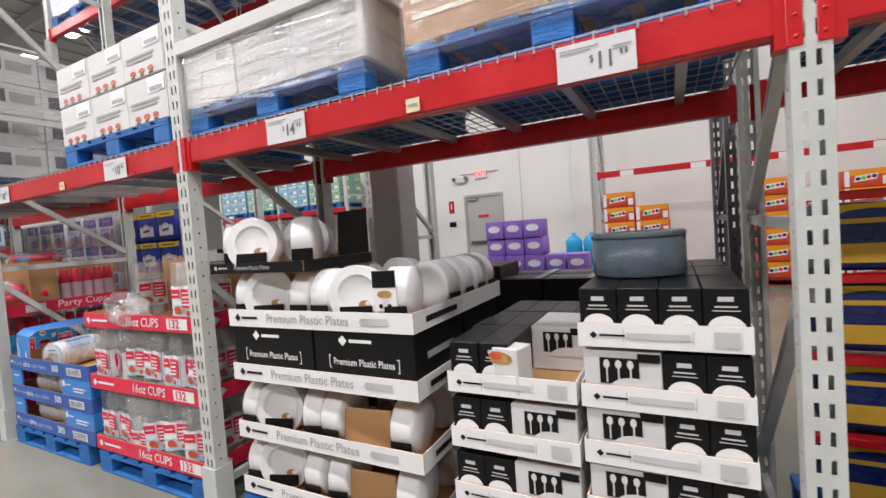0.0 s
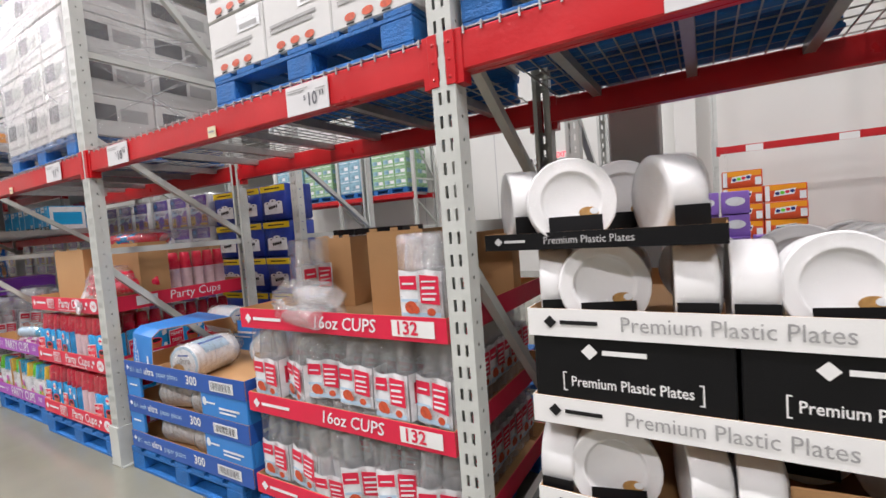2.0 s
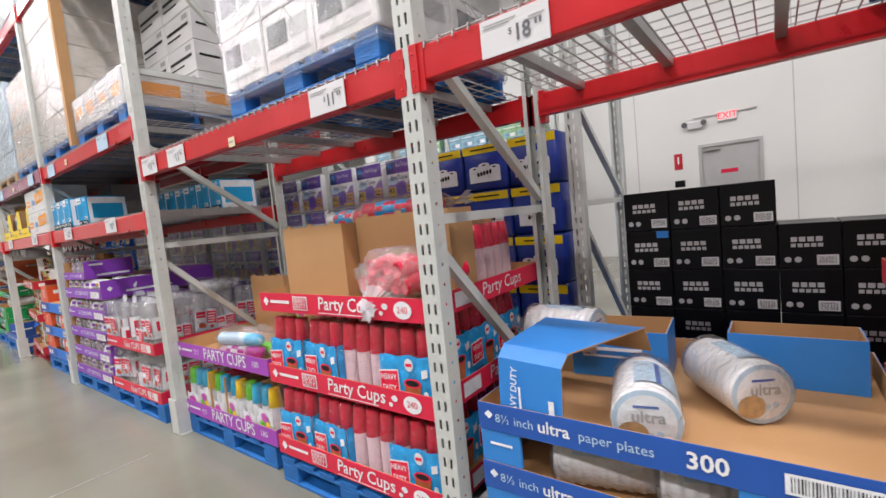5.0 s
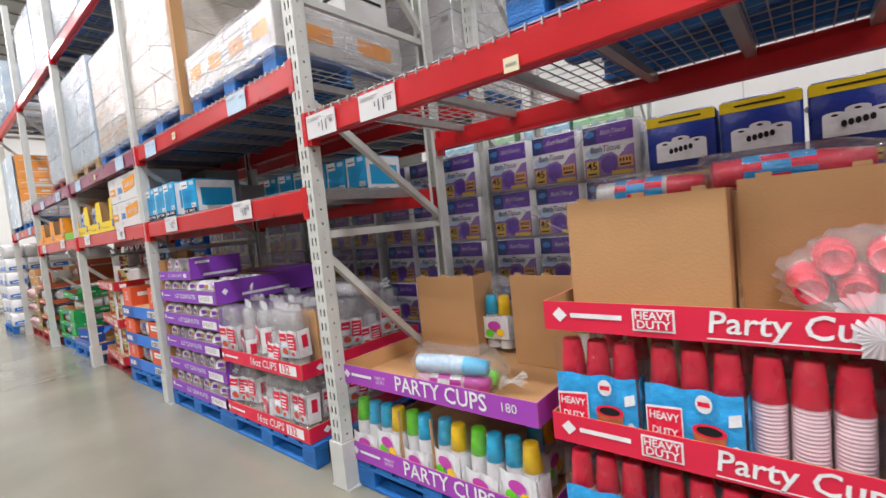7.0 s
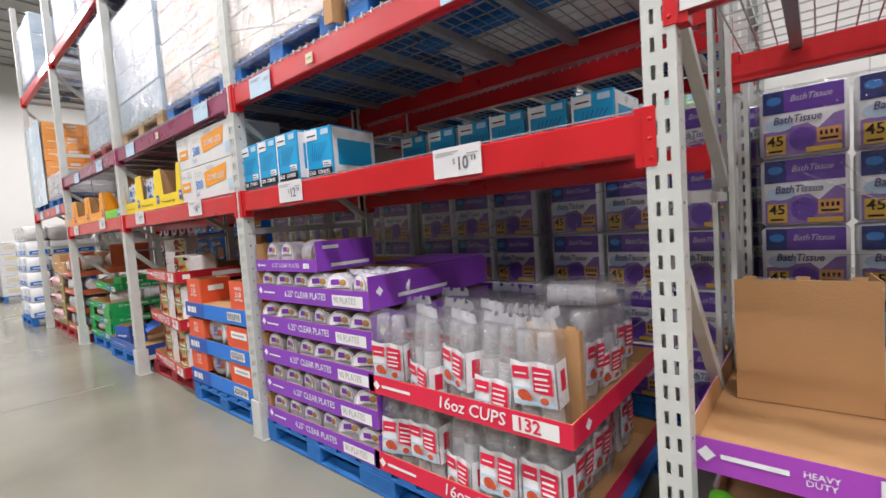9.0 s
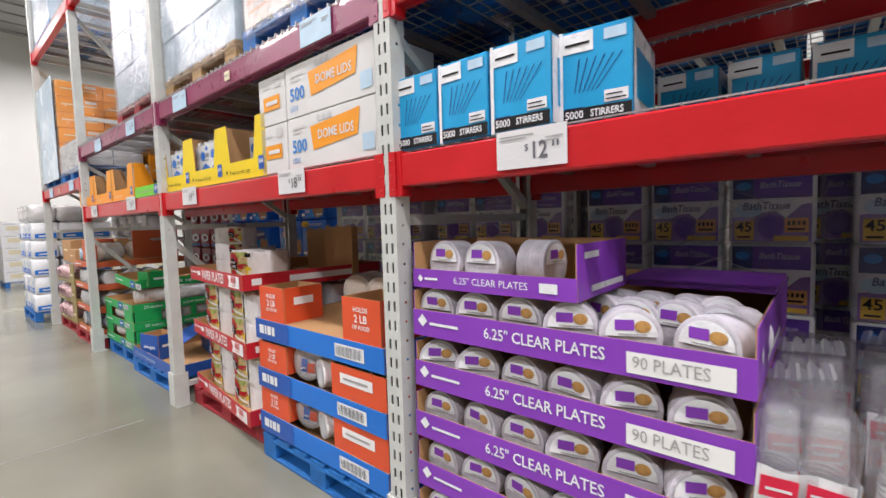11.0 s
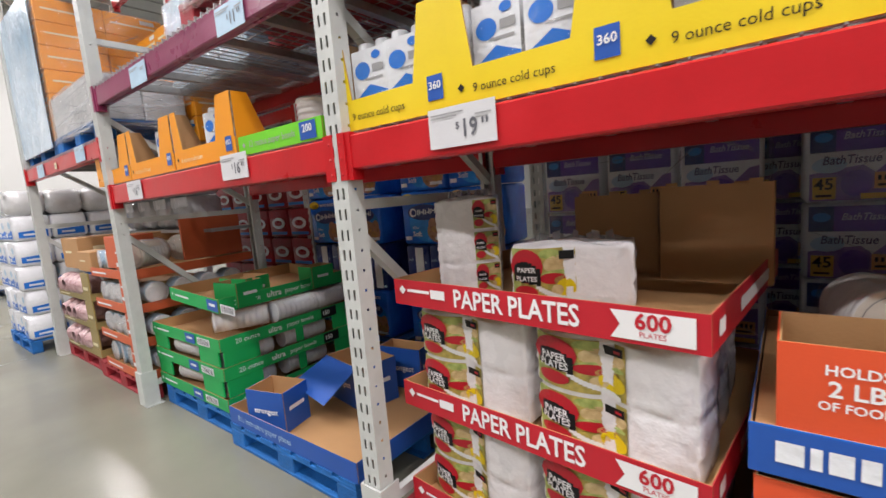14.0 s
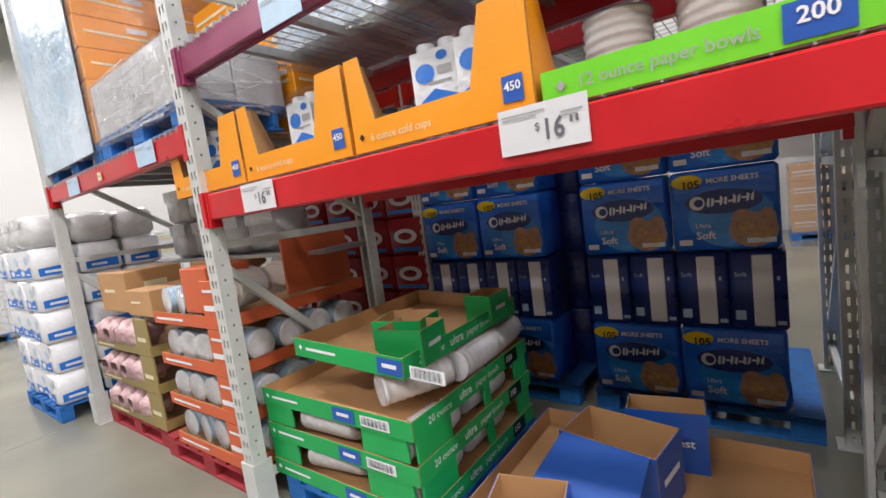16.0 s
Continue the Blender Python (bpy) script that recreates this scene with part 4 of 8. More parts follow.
def plate_box():
    ob = thing("plate_carton", "black printed carton of premium plastic plates", "carton", group="black plate cartons")
    w = 0.535
    part("carton", Build().cbox(0, w, 0, 0.46, 0, 0.198, 0.004), BLACK, ob)
    marks(ob, lambda b: b.logo(0.17, 0.155, 0.024, -0.003, 0, 1.0).rect(0.09, 0.1, 0.03, 0.034, -0.003).rect(0.09, 0.1, 0.085, 0.089, -0.003).rect(0.088, 0.092, 0.03, 0.089, -0.003).rect(0.45, 0.46, 0.03, 0.034, -0.003).rect(0.45, 0.46, 0.085, 0.089, -0.003).rect(0.458, 0.462, 0.03, 0.089, -0.003), [WHITE])
    lettering("Premium Plastic Plates", 0.044, WHITE, ob, 0.275, 0.06, -0.003, align="CENTER", squeeze=0.82, bold=0.012)
    marks(ob, lambda b: b.rectx(0.1, 0.35, 0.07, 0.1, w + 0.003), [INKGREY], "side_print")
    return ob


black_box = Proto(plate_box)
for x in (-0.91, -0.365):
    for y in (0.01, 0.49):
        black_box(pose(x, Y0 + y, 0.832))
tt = tray(-1.06, Y0 + 0.02, 1.295, 0.68, 0.50, 0.052, BLACK, "black card tray of plates on top of the stack", side_h=0.052, rz=-2)
part("end_flap", Build().face([(0.681, 0.24, 0.053), (0.681, 0.48, 0.053), (0.681, 0.48, 0.29), (0.681, 0.26, 0.27)]).face([(0.676, 0.24, 0.053), (0.676, 0.26, 0.27), (0.676, 0.48, 0.29), (0.676, 0.48, 0.053)]), BLACK, tt, "raised black card flap")
marks(tt, lambda b: b.logo(0.05, 0.028, 0.014, -0.003, 0, 1.0), [INKLIGHT])
lettering("Premium Plastic Plates", 0.032, INKLIGHT, tt, 0.2, 0.027, -0.003, squeeze=0.9)
for x, side, y in ((-0.98, True, 0.16), (-0.77, False, 0.04), (-0.53, True, 0.19), (-0.66, False, 0.30)):
    (plates_side if side else plates_front)(pose(x, Y0 + y, 1.305, -9 if not side else 0, 0, 24 if not side else 32))


for x in (-1.13, -0.585):
    for z in range(5):
        black_box(pose(x + 0.535, 4.36, 0.142 + 0.2 * z, 0, 0, 180))
blue_pallet(pose(-1.14, 3.88, 0))


def cutlery_box(kind):
    def make():
        ob = thing("cutlery_box", "black box of plastic cutlery with white arc print" if kind == 0 else "white and black box of plastic cutlery with window", "cutlery box", group="cutlery boxes")
        w, d, h = 0.117, 0.30, 0.182
        if kind == 0:
            part("carton", Build().cbox(0, w, 0, d, 0, h, 0.003), BLACK, ob)
            marks(ob, lambda b: b.disc(w / 2, 0.06, w * 0.42, 0.04, -0.002, 0, 14, 0, 180).rect(w * 0.33, w * 0.67, 0.142, 0.156, -0.002, 1).rect(w * 0.25, w * 0.75, 0.124, 0.129, -0.002, 1).rect(w * 0.2, w * 0.8, 0.113, 0.116, -0.002, 1), [WHITE, INKLIGHT])
        else:
            w = 0.235
            part("carton", Build().cbox(0, w, 0, d, 0, h, 0.003), OFFWHITE, ob)
            b = Build().rect(0.05, 0.17, 0.075, 0.16, -0.002, 0).disc(0.15, 0.06, 0.07, 0.038, -0.004, 1, 14, 0, 180).rect(0.165, 0.232, 0.15, 0.178, -0.004, 0)
            for k in range(3):
                b.disc(0.072 + k * 0.036, 0.14, 0.01, 0.015, -0.005, 1, 10).rect(0.07 + k * 0.036, 0.075 + k * 0.036, 0.08, 0.128, -0.005, 1)
            part("print", b, [BLACK, OFFWHITE], ob)
        return ob
    return make


cut_a, cut_b = Proto(cutlery_box(0)), Proto(cutlery_box(1))


def cutlery_tray(x, z):
    t = tray(x, Y0 + 0.01, z, 0.488, 1.0, 0.078, WHITE, "white printed card tray of boxed cutlery", group="cutlery trays")
    marks(t, lambda b: b.logo(0.05, 0.04, 0.012, -0.003, 0, 1.3).rect(0.15, 0.33, 0.03, 0.05, -0.003, 1).rect(0.14, 0.143, 0.02, 0.062, -0.003, 1).rect(0.335, 0.338, 0.02, 0.062, -0.003, 1).rect(0.39, 0.455, 0.015, 0.062, -0.003, 1), [INKBLACK, INKLIGHT])


for x, zs in ((0.312, (0.165, 0.38, 0.60, 0.815)), (0.816, (0.225, 0.43, 0.625, 0.815, 1.02))):
    for j, z in enumerate(zs):
        cutlery_tray(x, z)
        top = z == zs[-1]
        y = Y0 + 0.022
        if x > 0.8 or not top:
            for row in range(3):
                if x > 0.8:
                    if row == 0 and not top:
                        cut_b(pose(x + 0.012, y, z + 0.008))
                        cut_a(pose(x + 0.25, y, z + 0.008)), cut_a(pose(x + 0.368, y, z + 0.008))
                    else:
                        for k in range(4):
                            cut_a(pose(x + 0.008 + k * 0.119, y + row * 0.31, z + 0.008))
                else:
                    cut_a(pose(x + 0.008, y + row * 0.31, z + 0.008)), cut_a(pose(x + 0.126, y + row * 0.31, z + 0.008))
                    cut_b(pose(x + 0.246, y + row * 0.31, z + 0.008))
        else:
            cut_a(pose(x + 0.01, y + 0.005, z + 0.008)), cut_a(pose(x + 0.128, y + 0.012, z + 0.008))
            cut_b(pose(x + 0.246, y + 0.31, z + 0.008))
            for row in (1, 2):
                for k in range(4 if row == 2 else 2):
                    cut_a(pose(x + 0.008 + k * 0.119, y + row * 0.31, z + 0.008))
fbx = thing("cutlery_box", "white cutlery box with a bread photo", "cutlery box", pose(0.43, Y0 + 0.05, 0.826, 0, 0, -14))
part("carton", Build().cbox(0, 0.175, 0, 0.1, 0, 0.165, 0.003), OFFWHITE, fbx)
marks(fbx, lambda b: b.disc(0.095, 0.128, 0.06, 0.024, -0.002).disc(0.08, 0.134, 0.028, 0.014, -0.004, 1), [FOOD, BERRY])
pan = thing("pan_lid_tin", "round slate-blue tin on the cutlery boxes", "round tin", pose(0.985, Y0 + 0.42, 1.212))
part("drum", Build().lathe([(0, 0), (0.165, 0), (0.17, 0.006), (0.17, 0.142), (0, 0.142)], "z", (0, 0, 0), 32), PANFILM, pan)
part("lid", Build().lathe([(0.1, 0.144), (0.1725, 0.144), (0.173, 0.160), (0.168, 0.164), (0.160, 0.160), (0, 0.158)], "z", (0, 0, 0), 32), PANFILM, pan)

# ---- bay with clear cups and blue paper plates ----
blue_pallet(pose(-2.36, Y0, 0))
blue_pallet(pose(-3.62, Y0, 0))


def cup_tray(x, z, w=1.15, y=Y0, word="16oz CUPS"):
    t = tray(x, y, z, w, 1.02, 0.092, PAPERRED, "red printed card tray of clear cups", group="clear cup trays")
    marks(t, lambda b: b.logo(0.06, 0.046, 0.024, -0.003, 0, 1.6), [LABELWHITE])
    lettering(word, 0.075, LABELWHITE, t, w * 0.42, 0.046, -0.003, lean=0.15, bold=0.01)
    marks(t, lambda b: b.rect(w - 0.24, w - 0.05, 0.016, 0.078, -0.003), [WHITE], "count_panel")
    lettering("132", 0.07, PAPERRED, t, w - 0.225, 0.047, -0.005, bold=0.02)
    marks(t, lambda b: b.face([(w + 0.003, 0.10, 0.046), (w + 0.003, 0.13, 0.022), (w + 0.003, 0.16, 0.046), (w + 0.003, 0.13, 0.07)]), [LABELWHITE], "side_print")
    return t


for z in (0.155, 0.565, 0.975):
    cup_tray(-2.37, z)
for z in (0.163, 0.573):
    for k in range(6):
        clear_any(pose(-2.26 + k * 0.186, Y0 + 0.035 + rng.uniform(0, 0.02), z))
    for k in range(5):
        clear_sleeve(pose(-1.32, Y0 + 0.24 + 0.17 * k, z, 0, 0, 90))
    for k in range(5):
        clear_sleeve(pose(-2.20 + k * 0.19, Y0 + 0.25, z))
clear_sleeve(pose(-1.34, Y0 + 0.04, 0.983, 0, 0, 5))
clear_sleeve(pose(-1.34, Y0 + 0.24, 0.983, 0, 0, 90))
clear_sleeve(pose(-2.22, Y0 + 0.62, 0.983, 0, 0, 0))
clear_sleeve(pose(-1.86, Y0 + 0.66, 0.983, 0, 0, 0))
clear_sleeve(pose(-1.55, Y0 + 0.68, 0.983, 0, 0, 8))
clear_sleeve(pose(-2.22, Y0 + 0.36, 0.983, 0, 0, 80))


hc = thing("hang_card", "black and white product card on a plate pack", "product card", pose(-0.015, Y0 + 0.018, 1.118, 0, 0, 6))
part("card", Build().box(0, 0.11, -0.003, 0.0, 0, 0.17).rect(0, 0.11, 0.10, 0.17, -0.005, 1).disc(0.055, 0.072, 0.035, 0.016, -0.005, 2).disc(0.035, 0.022, 0.01, 0.01, -0.005, 1).disc(0.075, 0.022, 0.01, 0.01, -0.005, 1), [WHITE, BLACK, FOOD], hc)


def divider(x, y, z, w, h, rz=0, label="bent brown cardboard divider standing in a tray", fold=0.12):
    ob = thing("cardboard_divider", label, "cardboard divider", pose(x, y, z, 0, 0, rz), "cardboard dividers")
    part("panel", Build().box(0, w, 0, 0.006, 0, h), KRAFT, ob)
    for u in (0.12, 0.5, 0.86):
        if w > 0.1:
            part("tab", Build().box(w * u - 0.02, w * u + 0.02, 0.0015, 0.0045, h + 0.0005, h + 0.014), KRAFT, ob)
    if fold:
        part("flap", Build().box(w - 0.006, w, 0.006, fold, 0, h), KRAFT, ob)
    return ob


divider(-1.80, Y0 + 0.30, 0.983, 0.30, 0.40, 4, fold=0.28)
divider(-2.30, Y0 + 0.50, 0.983, 0.20, 0.38, 3, fold=0.3)
divider(-2.05, Y0 + 0.84, 0.983, 0.75, 0.38, 0, fold=0.1)


def lying_bag(x, y, z, rz, cups, label, L=0.36, r=0.046, band=None):
    """Two stacks of cups in a bag that lies on its side, with a gathered film end."""
    ob = thing("cup_bag", label, "cup bag", pose(x, y, z, 0, 0, rz), "loose cup bags")
    for k, c in enumerate(cups):
        b = Build()
        prof = ribbed(r, r, -L / 2, L * 0.2, 8) + [(r, L * 0.2), (r * 0.74, L / 2), (0, L / 2)]
        b.lathe(prof, "x", (0, (k % 2) * 2 * r, r + (k // 2) * 1.8 * r), 14, ms=[0] * 32 + [1] * 3)
        part("cup_column", b, c, ob)
    if band:
        lb = Build()
        R = r * 1.06
        for k in range(10):
            a0, a1 = radians(100 + k * 16), radians(100 + (k + 1) * 16)
            for u0, u1, q in ((-0.30, -0.18, 0), (-0.18, 0.0, 1), (0.0, 0.16, 0)):
                lb.face([(L * u, R * math.cos(a), r + R * math.sin(a)) for u, a in ((u0, a0), (u0, a1), (u1, a1), (u1, a0))], 1 if (k + q * 2) % 5 > 2 else 0)
        part("label", lb, band, ob)
    tall = 1 + (len(cups) - 1) // 2 * 0.8
    fb = Build()
    crumpled(fb, L, r, tall)
    part("film", fb, BAG, ob)
    g = Build()
    twist(g, L, r, tall)
    part("gathered_end", g, BAGWHITE, ob, "twisted clear film bag end")
    return ob


def crumpled(b, L, r, tall, n=30):
    """Loose creased film round lying cup stacks."""
    rows = ((-0.58, 0.72), (-0.56, 1.0), (-0.45, 1.1), (-0.25, 1.04), (-0.05, 1.1), (0.15, 1.03), (0.35, 1.1), (0.5, 0.98), (0.62, 0.62), (0.70, 0.24))
    base = len(b.v)
    for j, (u, q) in enumerate(rows):
        for k in range(n):
            a = 2 * math.pi * k / n
            c = 1 + 0.07 * math.sin(3 * a + 1.7 * j) + 0.05 * math.sin(8 * a - 1.3 * j) + 0.03 * (-1) ** (k + j)
            b.v.append((L * u + 0.012 * math.sin(6 * a + j), r + 2.12 * r * q * c * math.cos(a), max(0.003, r * 1.2 * tall + 1.22 * r * tall * q * c * math.sin(a))))
    for j in range(len(rows) - 1):
        for k in range(n):
            k2 = (k + 1) % n
            b.f.append((base + j * n + k, base + j * n + k2, base + (j + 1) * n + k2, base + (j + 1) * n + k))
            b.m.append(0)
            b.s.append((k + j) % 3 > 0)


def twist(b, L, r, tall, n=18):
    """The gathered end of a film bag: a pleated neck that flares into a torn mouth."""
    rows = ((0.62, 0.85), (0.68, 0.4), (0.73, 0.22), (0.78, 0.30), (0.85, 0.62), (0.90, 0.85))
    for j, (u, q) in enumerate(rows):
        for k in range(n):
            a = 2 * math.pi * k / n + 0.25 * j
            c = 1 + 0.22 * (-1) ** k * min(1, j / 2) + 0.2 * math.sin(2 * a + j)
            b.v.append((L * u + 0.02 * (j > 4) * math.sin(5 * a), r + r * q * c * math.cos(a), max(0.004, r * (1.0 + 0.1 * j) + 0.7 * r * q * c * math.sin(a))))
    for j in range(len(rows) - 1):
        for k in range(n):
            k2 = (k + 1) % n
            b.f.append((j * n + k, j * n + k2, (j + 1) * n + k2, (j + 1) * n + k))
            b.m.append(0)
            b.s.append(False)


lying_bag(-1.96, Y0 + 0.10, 0.995, 166, [[CLEARCUP, CLEARCUP]] * 3, "bagged clear cups lying across a red tray", 0.32, 0.043, [LABELWHITE, PAPERRED])


def blue_tray(z, rolls=True):
    w, d, x = 1.19, 1.0, -3.59
    t = tray(x, Y0, z, w, d, 0.10, NAVY, "blue printed card tray of paper plates", group="blue plate trays")
    lettering("8½ inch", 0.046, PAPERBLUE, t, 0.07, 0.05, -0.003)
    lettering("ultra", 0.060, LABELWHITE, t, 0.235, 0.052, -0.003, bold=0.015)
    lettering("paper plates", 0.046, PAPERBLUE, t, 0.375, 0.05, -0.003)
    lettering("300", 0.07, WHITE, t, 0.68, 0.05, -0.003, bold=0.02)
    marks(t, lambda b: (b.logo(0.045, 0.06, 0.017, -0.003, 0, 0), barcode(b, 0.90, 0.02, 0.2, 0.055, -0.003, 0, 1)), [LABELWHITE, INKBLACK])
    marks(t, lambda b: b.rectx(0.08, 0.22, 0.03, 0.05, w + 0.003).rectx(0.3, 0.7, 0.035, 0.075, w + 0.003), [PAPERBLUE], "side_print")
    if rolls:
        for x0, x1 in ((0.0, 0.16), (0.80, 1.19)):
            part("end_wall", Build().cbox(x0, x1, 0.004, 0.02, 0.1, 0.222, 0.003), SKYBLUE, t)
            marks(t, lambda b: b.rect(x0 + 0.05, x0 + 0.13, 0.17, 0.18, 0.001).disc(x0 + 0.035, 0.18, 0.018, 0.024, 0.001).rect(x0 + 0.16, min(x1 - 0.02, x0 + 0.33), 0.15, 0.162, 0.001).rect(x0 + 0.16, min(x1 - 0.02, x0 + 0.3), 0.13, 0.14, 0.001) if x0 > 0.5 else b.rect(x0 + 0.04, x1 - 0.03, 0.17, 0.18, 0.001), [LABELWHITE], "wall_print")
        part("side_wall", Build().box(w - 0.006, w - 0.001, 0.02, d - 0.01, 0.1, 0.222), SKYBLUE, t)
        marks(t, lambda b: b.rectx(0.3, 0.7, 0.16, 0.2, w + 0.002).rectx(0.08, 0.2, 0.15, 0.19, w + 0.002), [LABELWHITE], "side_print")
    return t


for z, r in ((0.152, True), (0.376, True), (0.60, False)):
    blue_tray(z, r)
for z in (0.158, 0.382):
    for k in range(2):
        paper_roll(pose(-3.36 + k * 0.34, Y0 + 0.16, z + 0.002, 0, 0, -78 + rng.uniform(-8, 8)))
hood = thing("carton_sleeve", "open sky-blue carton end bent over in the tray", "carton", pose(-3.505, Y0 + 0.012, 0.607, 0, 0, -2))


def folded(b, pts, t=0.005):
    """A card panel through four corners: printed on one face, brown on the other."""
    n = (Vector(pts[1]) - Vector(pts[0])).cross(Vector(pts[3]) - Vector(pts[0])).normalized() * t
    back = [tuple(Vector(p) - n) for p in pts]
    b.face(pts, 0).face(back[::-1], 1)
    for k in range(4):
        b.face([pts[k], back[k], back[(k + 1) % 4], pts[(k + 1) % 4]], 1)


hb = Build()
folded(hb, [(0, 0, 0), (0.238, 0, 0), (0.242, 0.015, 0.25), (0.004, 0.015, 0.262)])
folded(hb, [(0.004, 0.015, 0.262), (0.242, 0.015, 0.25), (0.25, 0.06, 0.288), (0.004, 0.06, 0.298)])
part("front_panel", hb, [SKYBLUE, KRAFT], hood)
hb = Build()
folded(hb, [(0.004, 0.06, 0.298), (0.25, 0.06, 0.288), (0.40, 0.42, 0.296), (-0.01, 0.44, 0.304)])
part("top_panel", hb, [SKYBLUE, KRAFT], hood)
hb = Build()
folded(hb, [(-0.01, 0.44, 0.302), (0.40, 0.42, 0.294), (0.41, 0.45, 0.20), (-0.01, 0.47, 0.21)])
part("rear_panel", hb, [ROYAL, KRAFT], hood)
lettering("HEAVY DUTY", 0.034, LABELWHITE, hood, 0.035, 0.06, -0.004, bold=0.02).matrix_basis = pose(0.055, -0.004, 0.035, 90, -84, 0)
marks(hood, lambda b: b.rect(0.085, 0.093, 0.03, 0.17, -0.003).rect(0.195, 0.215, 0.015, 0.14, -0.003), [LABELWHITE])
lid = thing("carton_flap", "torn sky-blue carton end in the emptied tray", "carton", pose(-3.46, Y0 + 0.62, 0.607, 0, 0, 4), "torn carton ends")
open_carton(lid, 0.40, 0.28, 0.21, SKYBLUE)
marks(lid, lambda b: b.rect(0.05, 0.3, 0.12, 0.135, -0.003).rect(0.05, 0.24, 0.09, 0.10, -0.003), [LABELWHITE])
paper_roll(pose(-3.02, Y0 + 0.06, 0.608, 0, 0, 14))
paper_roll(pose(-2.74, Y0 + 0.40, 0.608, 0, 0, 34))
paper_roll(pose(-3.35, Y0 + 0.66, 0.70, 0, 0, 85))
open_box = thing("carton_flap", "torn sky-blue carton end at the back of the tray", "carton", pose(-2.86, Y0 + 0.76, 0.607), "torn carton ends")
open_carton(open_box, 0.42, 0.2, 0.2, SKYBLUE)

# ---- bay with red party cups and multicolour cups ----
blue_pallet(pose(-4.96, Y0, 0))
blue_pallet(pose(-6.20, Y0 + 0.04, 0))


def party_tray(z):
    w = 1.17
    t = tray(-4.965, Y0, z, w, 1.05, 0.10, PAPERRED, "red printed card tray of party cups", group="party cup trays")
    marks(t, lambda b: b.logo(0.06, 0.055, 0.026, -0.003, 0, 1.3).rect(0.30, 0.42, 0.018, 0.088, -0.003).disc(1.05, 0.05, 0.05, 0.038, -0.003, 0).disc(0.95, 0.062, 0.018, 0.014, -0.003).disc(0.925, 0.032, 0.012, 0.01, -0.003).rect(0.50, 0.85, 0.010, 0.014, -0.003), [LABELWHITE])
    marks(t, lambda b: b.rect(0.306, 0.414, 0.024, 0.082, -0.005), [PAPERRED], "panel")
    lettering("HEAVY", 0.034, LABELWHITE, t, 0.36, 0.067, -0.007, align="CENTER", bold=0.02)
    lettering("DUTY", 0.036, LABELWHITE, t, 0.36, 0.039, -0.007, align="CENTER", bold=0.02)
    lettering("Party Cups", 0.088, LABELWHITE, t, 0.50, 0.056, -0.003, lean=0.1, bold=0.012)
    lettering("240", 0.04, PAPERRED, t, 1.05, 0.05, -0.005, align="CENTER")
    lettering("Party Cups", 0.088, LABELWHITE, t, w + 0.003, 0.055, 0.42, side="side", lean=0.1)
    marks(t, lambda b: b.rectx(0.2, 0.34, 0.02, 0.085, w + 0.003), [LABELWHITE], "side_print")
    return t


for z in (0.165, 0.575, 0.975):
    party_tray(z)
for z in (0.175, 0.585):
    red_sleeve(pose(-4.81, Y0 + 0.03, z, 0, 0, 3)), red_sleeve(pose(-4.52, Y0 + 0.03, z, 0, 0, -4))
    bare_red(pose(-4.25, Y0 + 0.03, z, 0, 1, 2)), red_sleeve(pose(-3.97, Y0 + 0.035, z, 0, 0, 5))
    for k in range(3):
        red_sleeve(pose(-3.92, Y0 + 0.30 + 0.27 * k, z, 0, 0, 90))
    for k in range(3):
        bare_red(pose(-4.75 + 0.27 * k, Y0 + 0.26, z))
divider(-4.92, Y0 + 0.16, 0.985, 0.50, 0.42, 0, fold=0.16)
divider(-4.40, Y0 + 0.24, 0.985, 0.57, 0.44, 2, fold=0.2)
divider(-4.92, Y0 + 0.92, 0.985, 0.86, 0.40, 0, fold=0.1)
for k in range(3):
    bare_red(pose(-3.90, Y0 + 0.55 + 0.27 * (k % 2), 0.985, 0, 0, 90)) if k < 2 else None


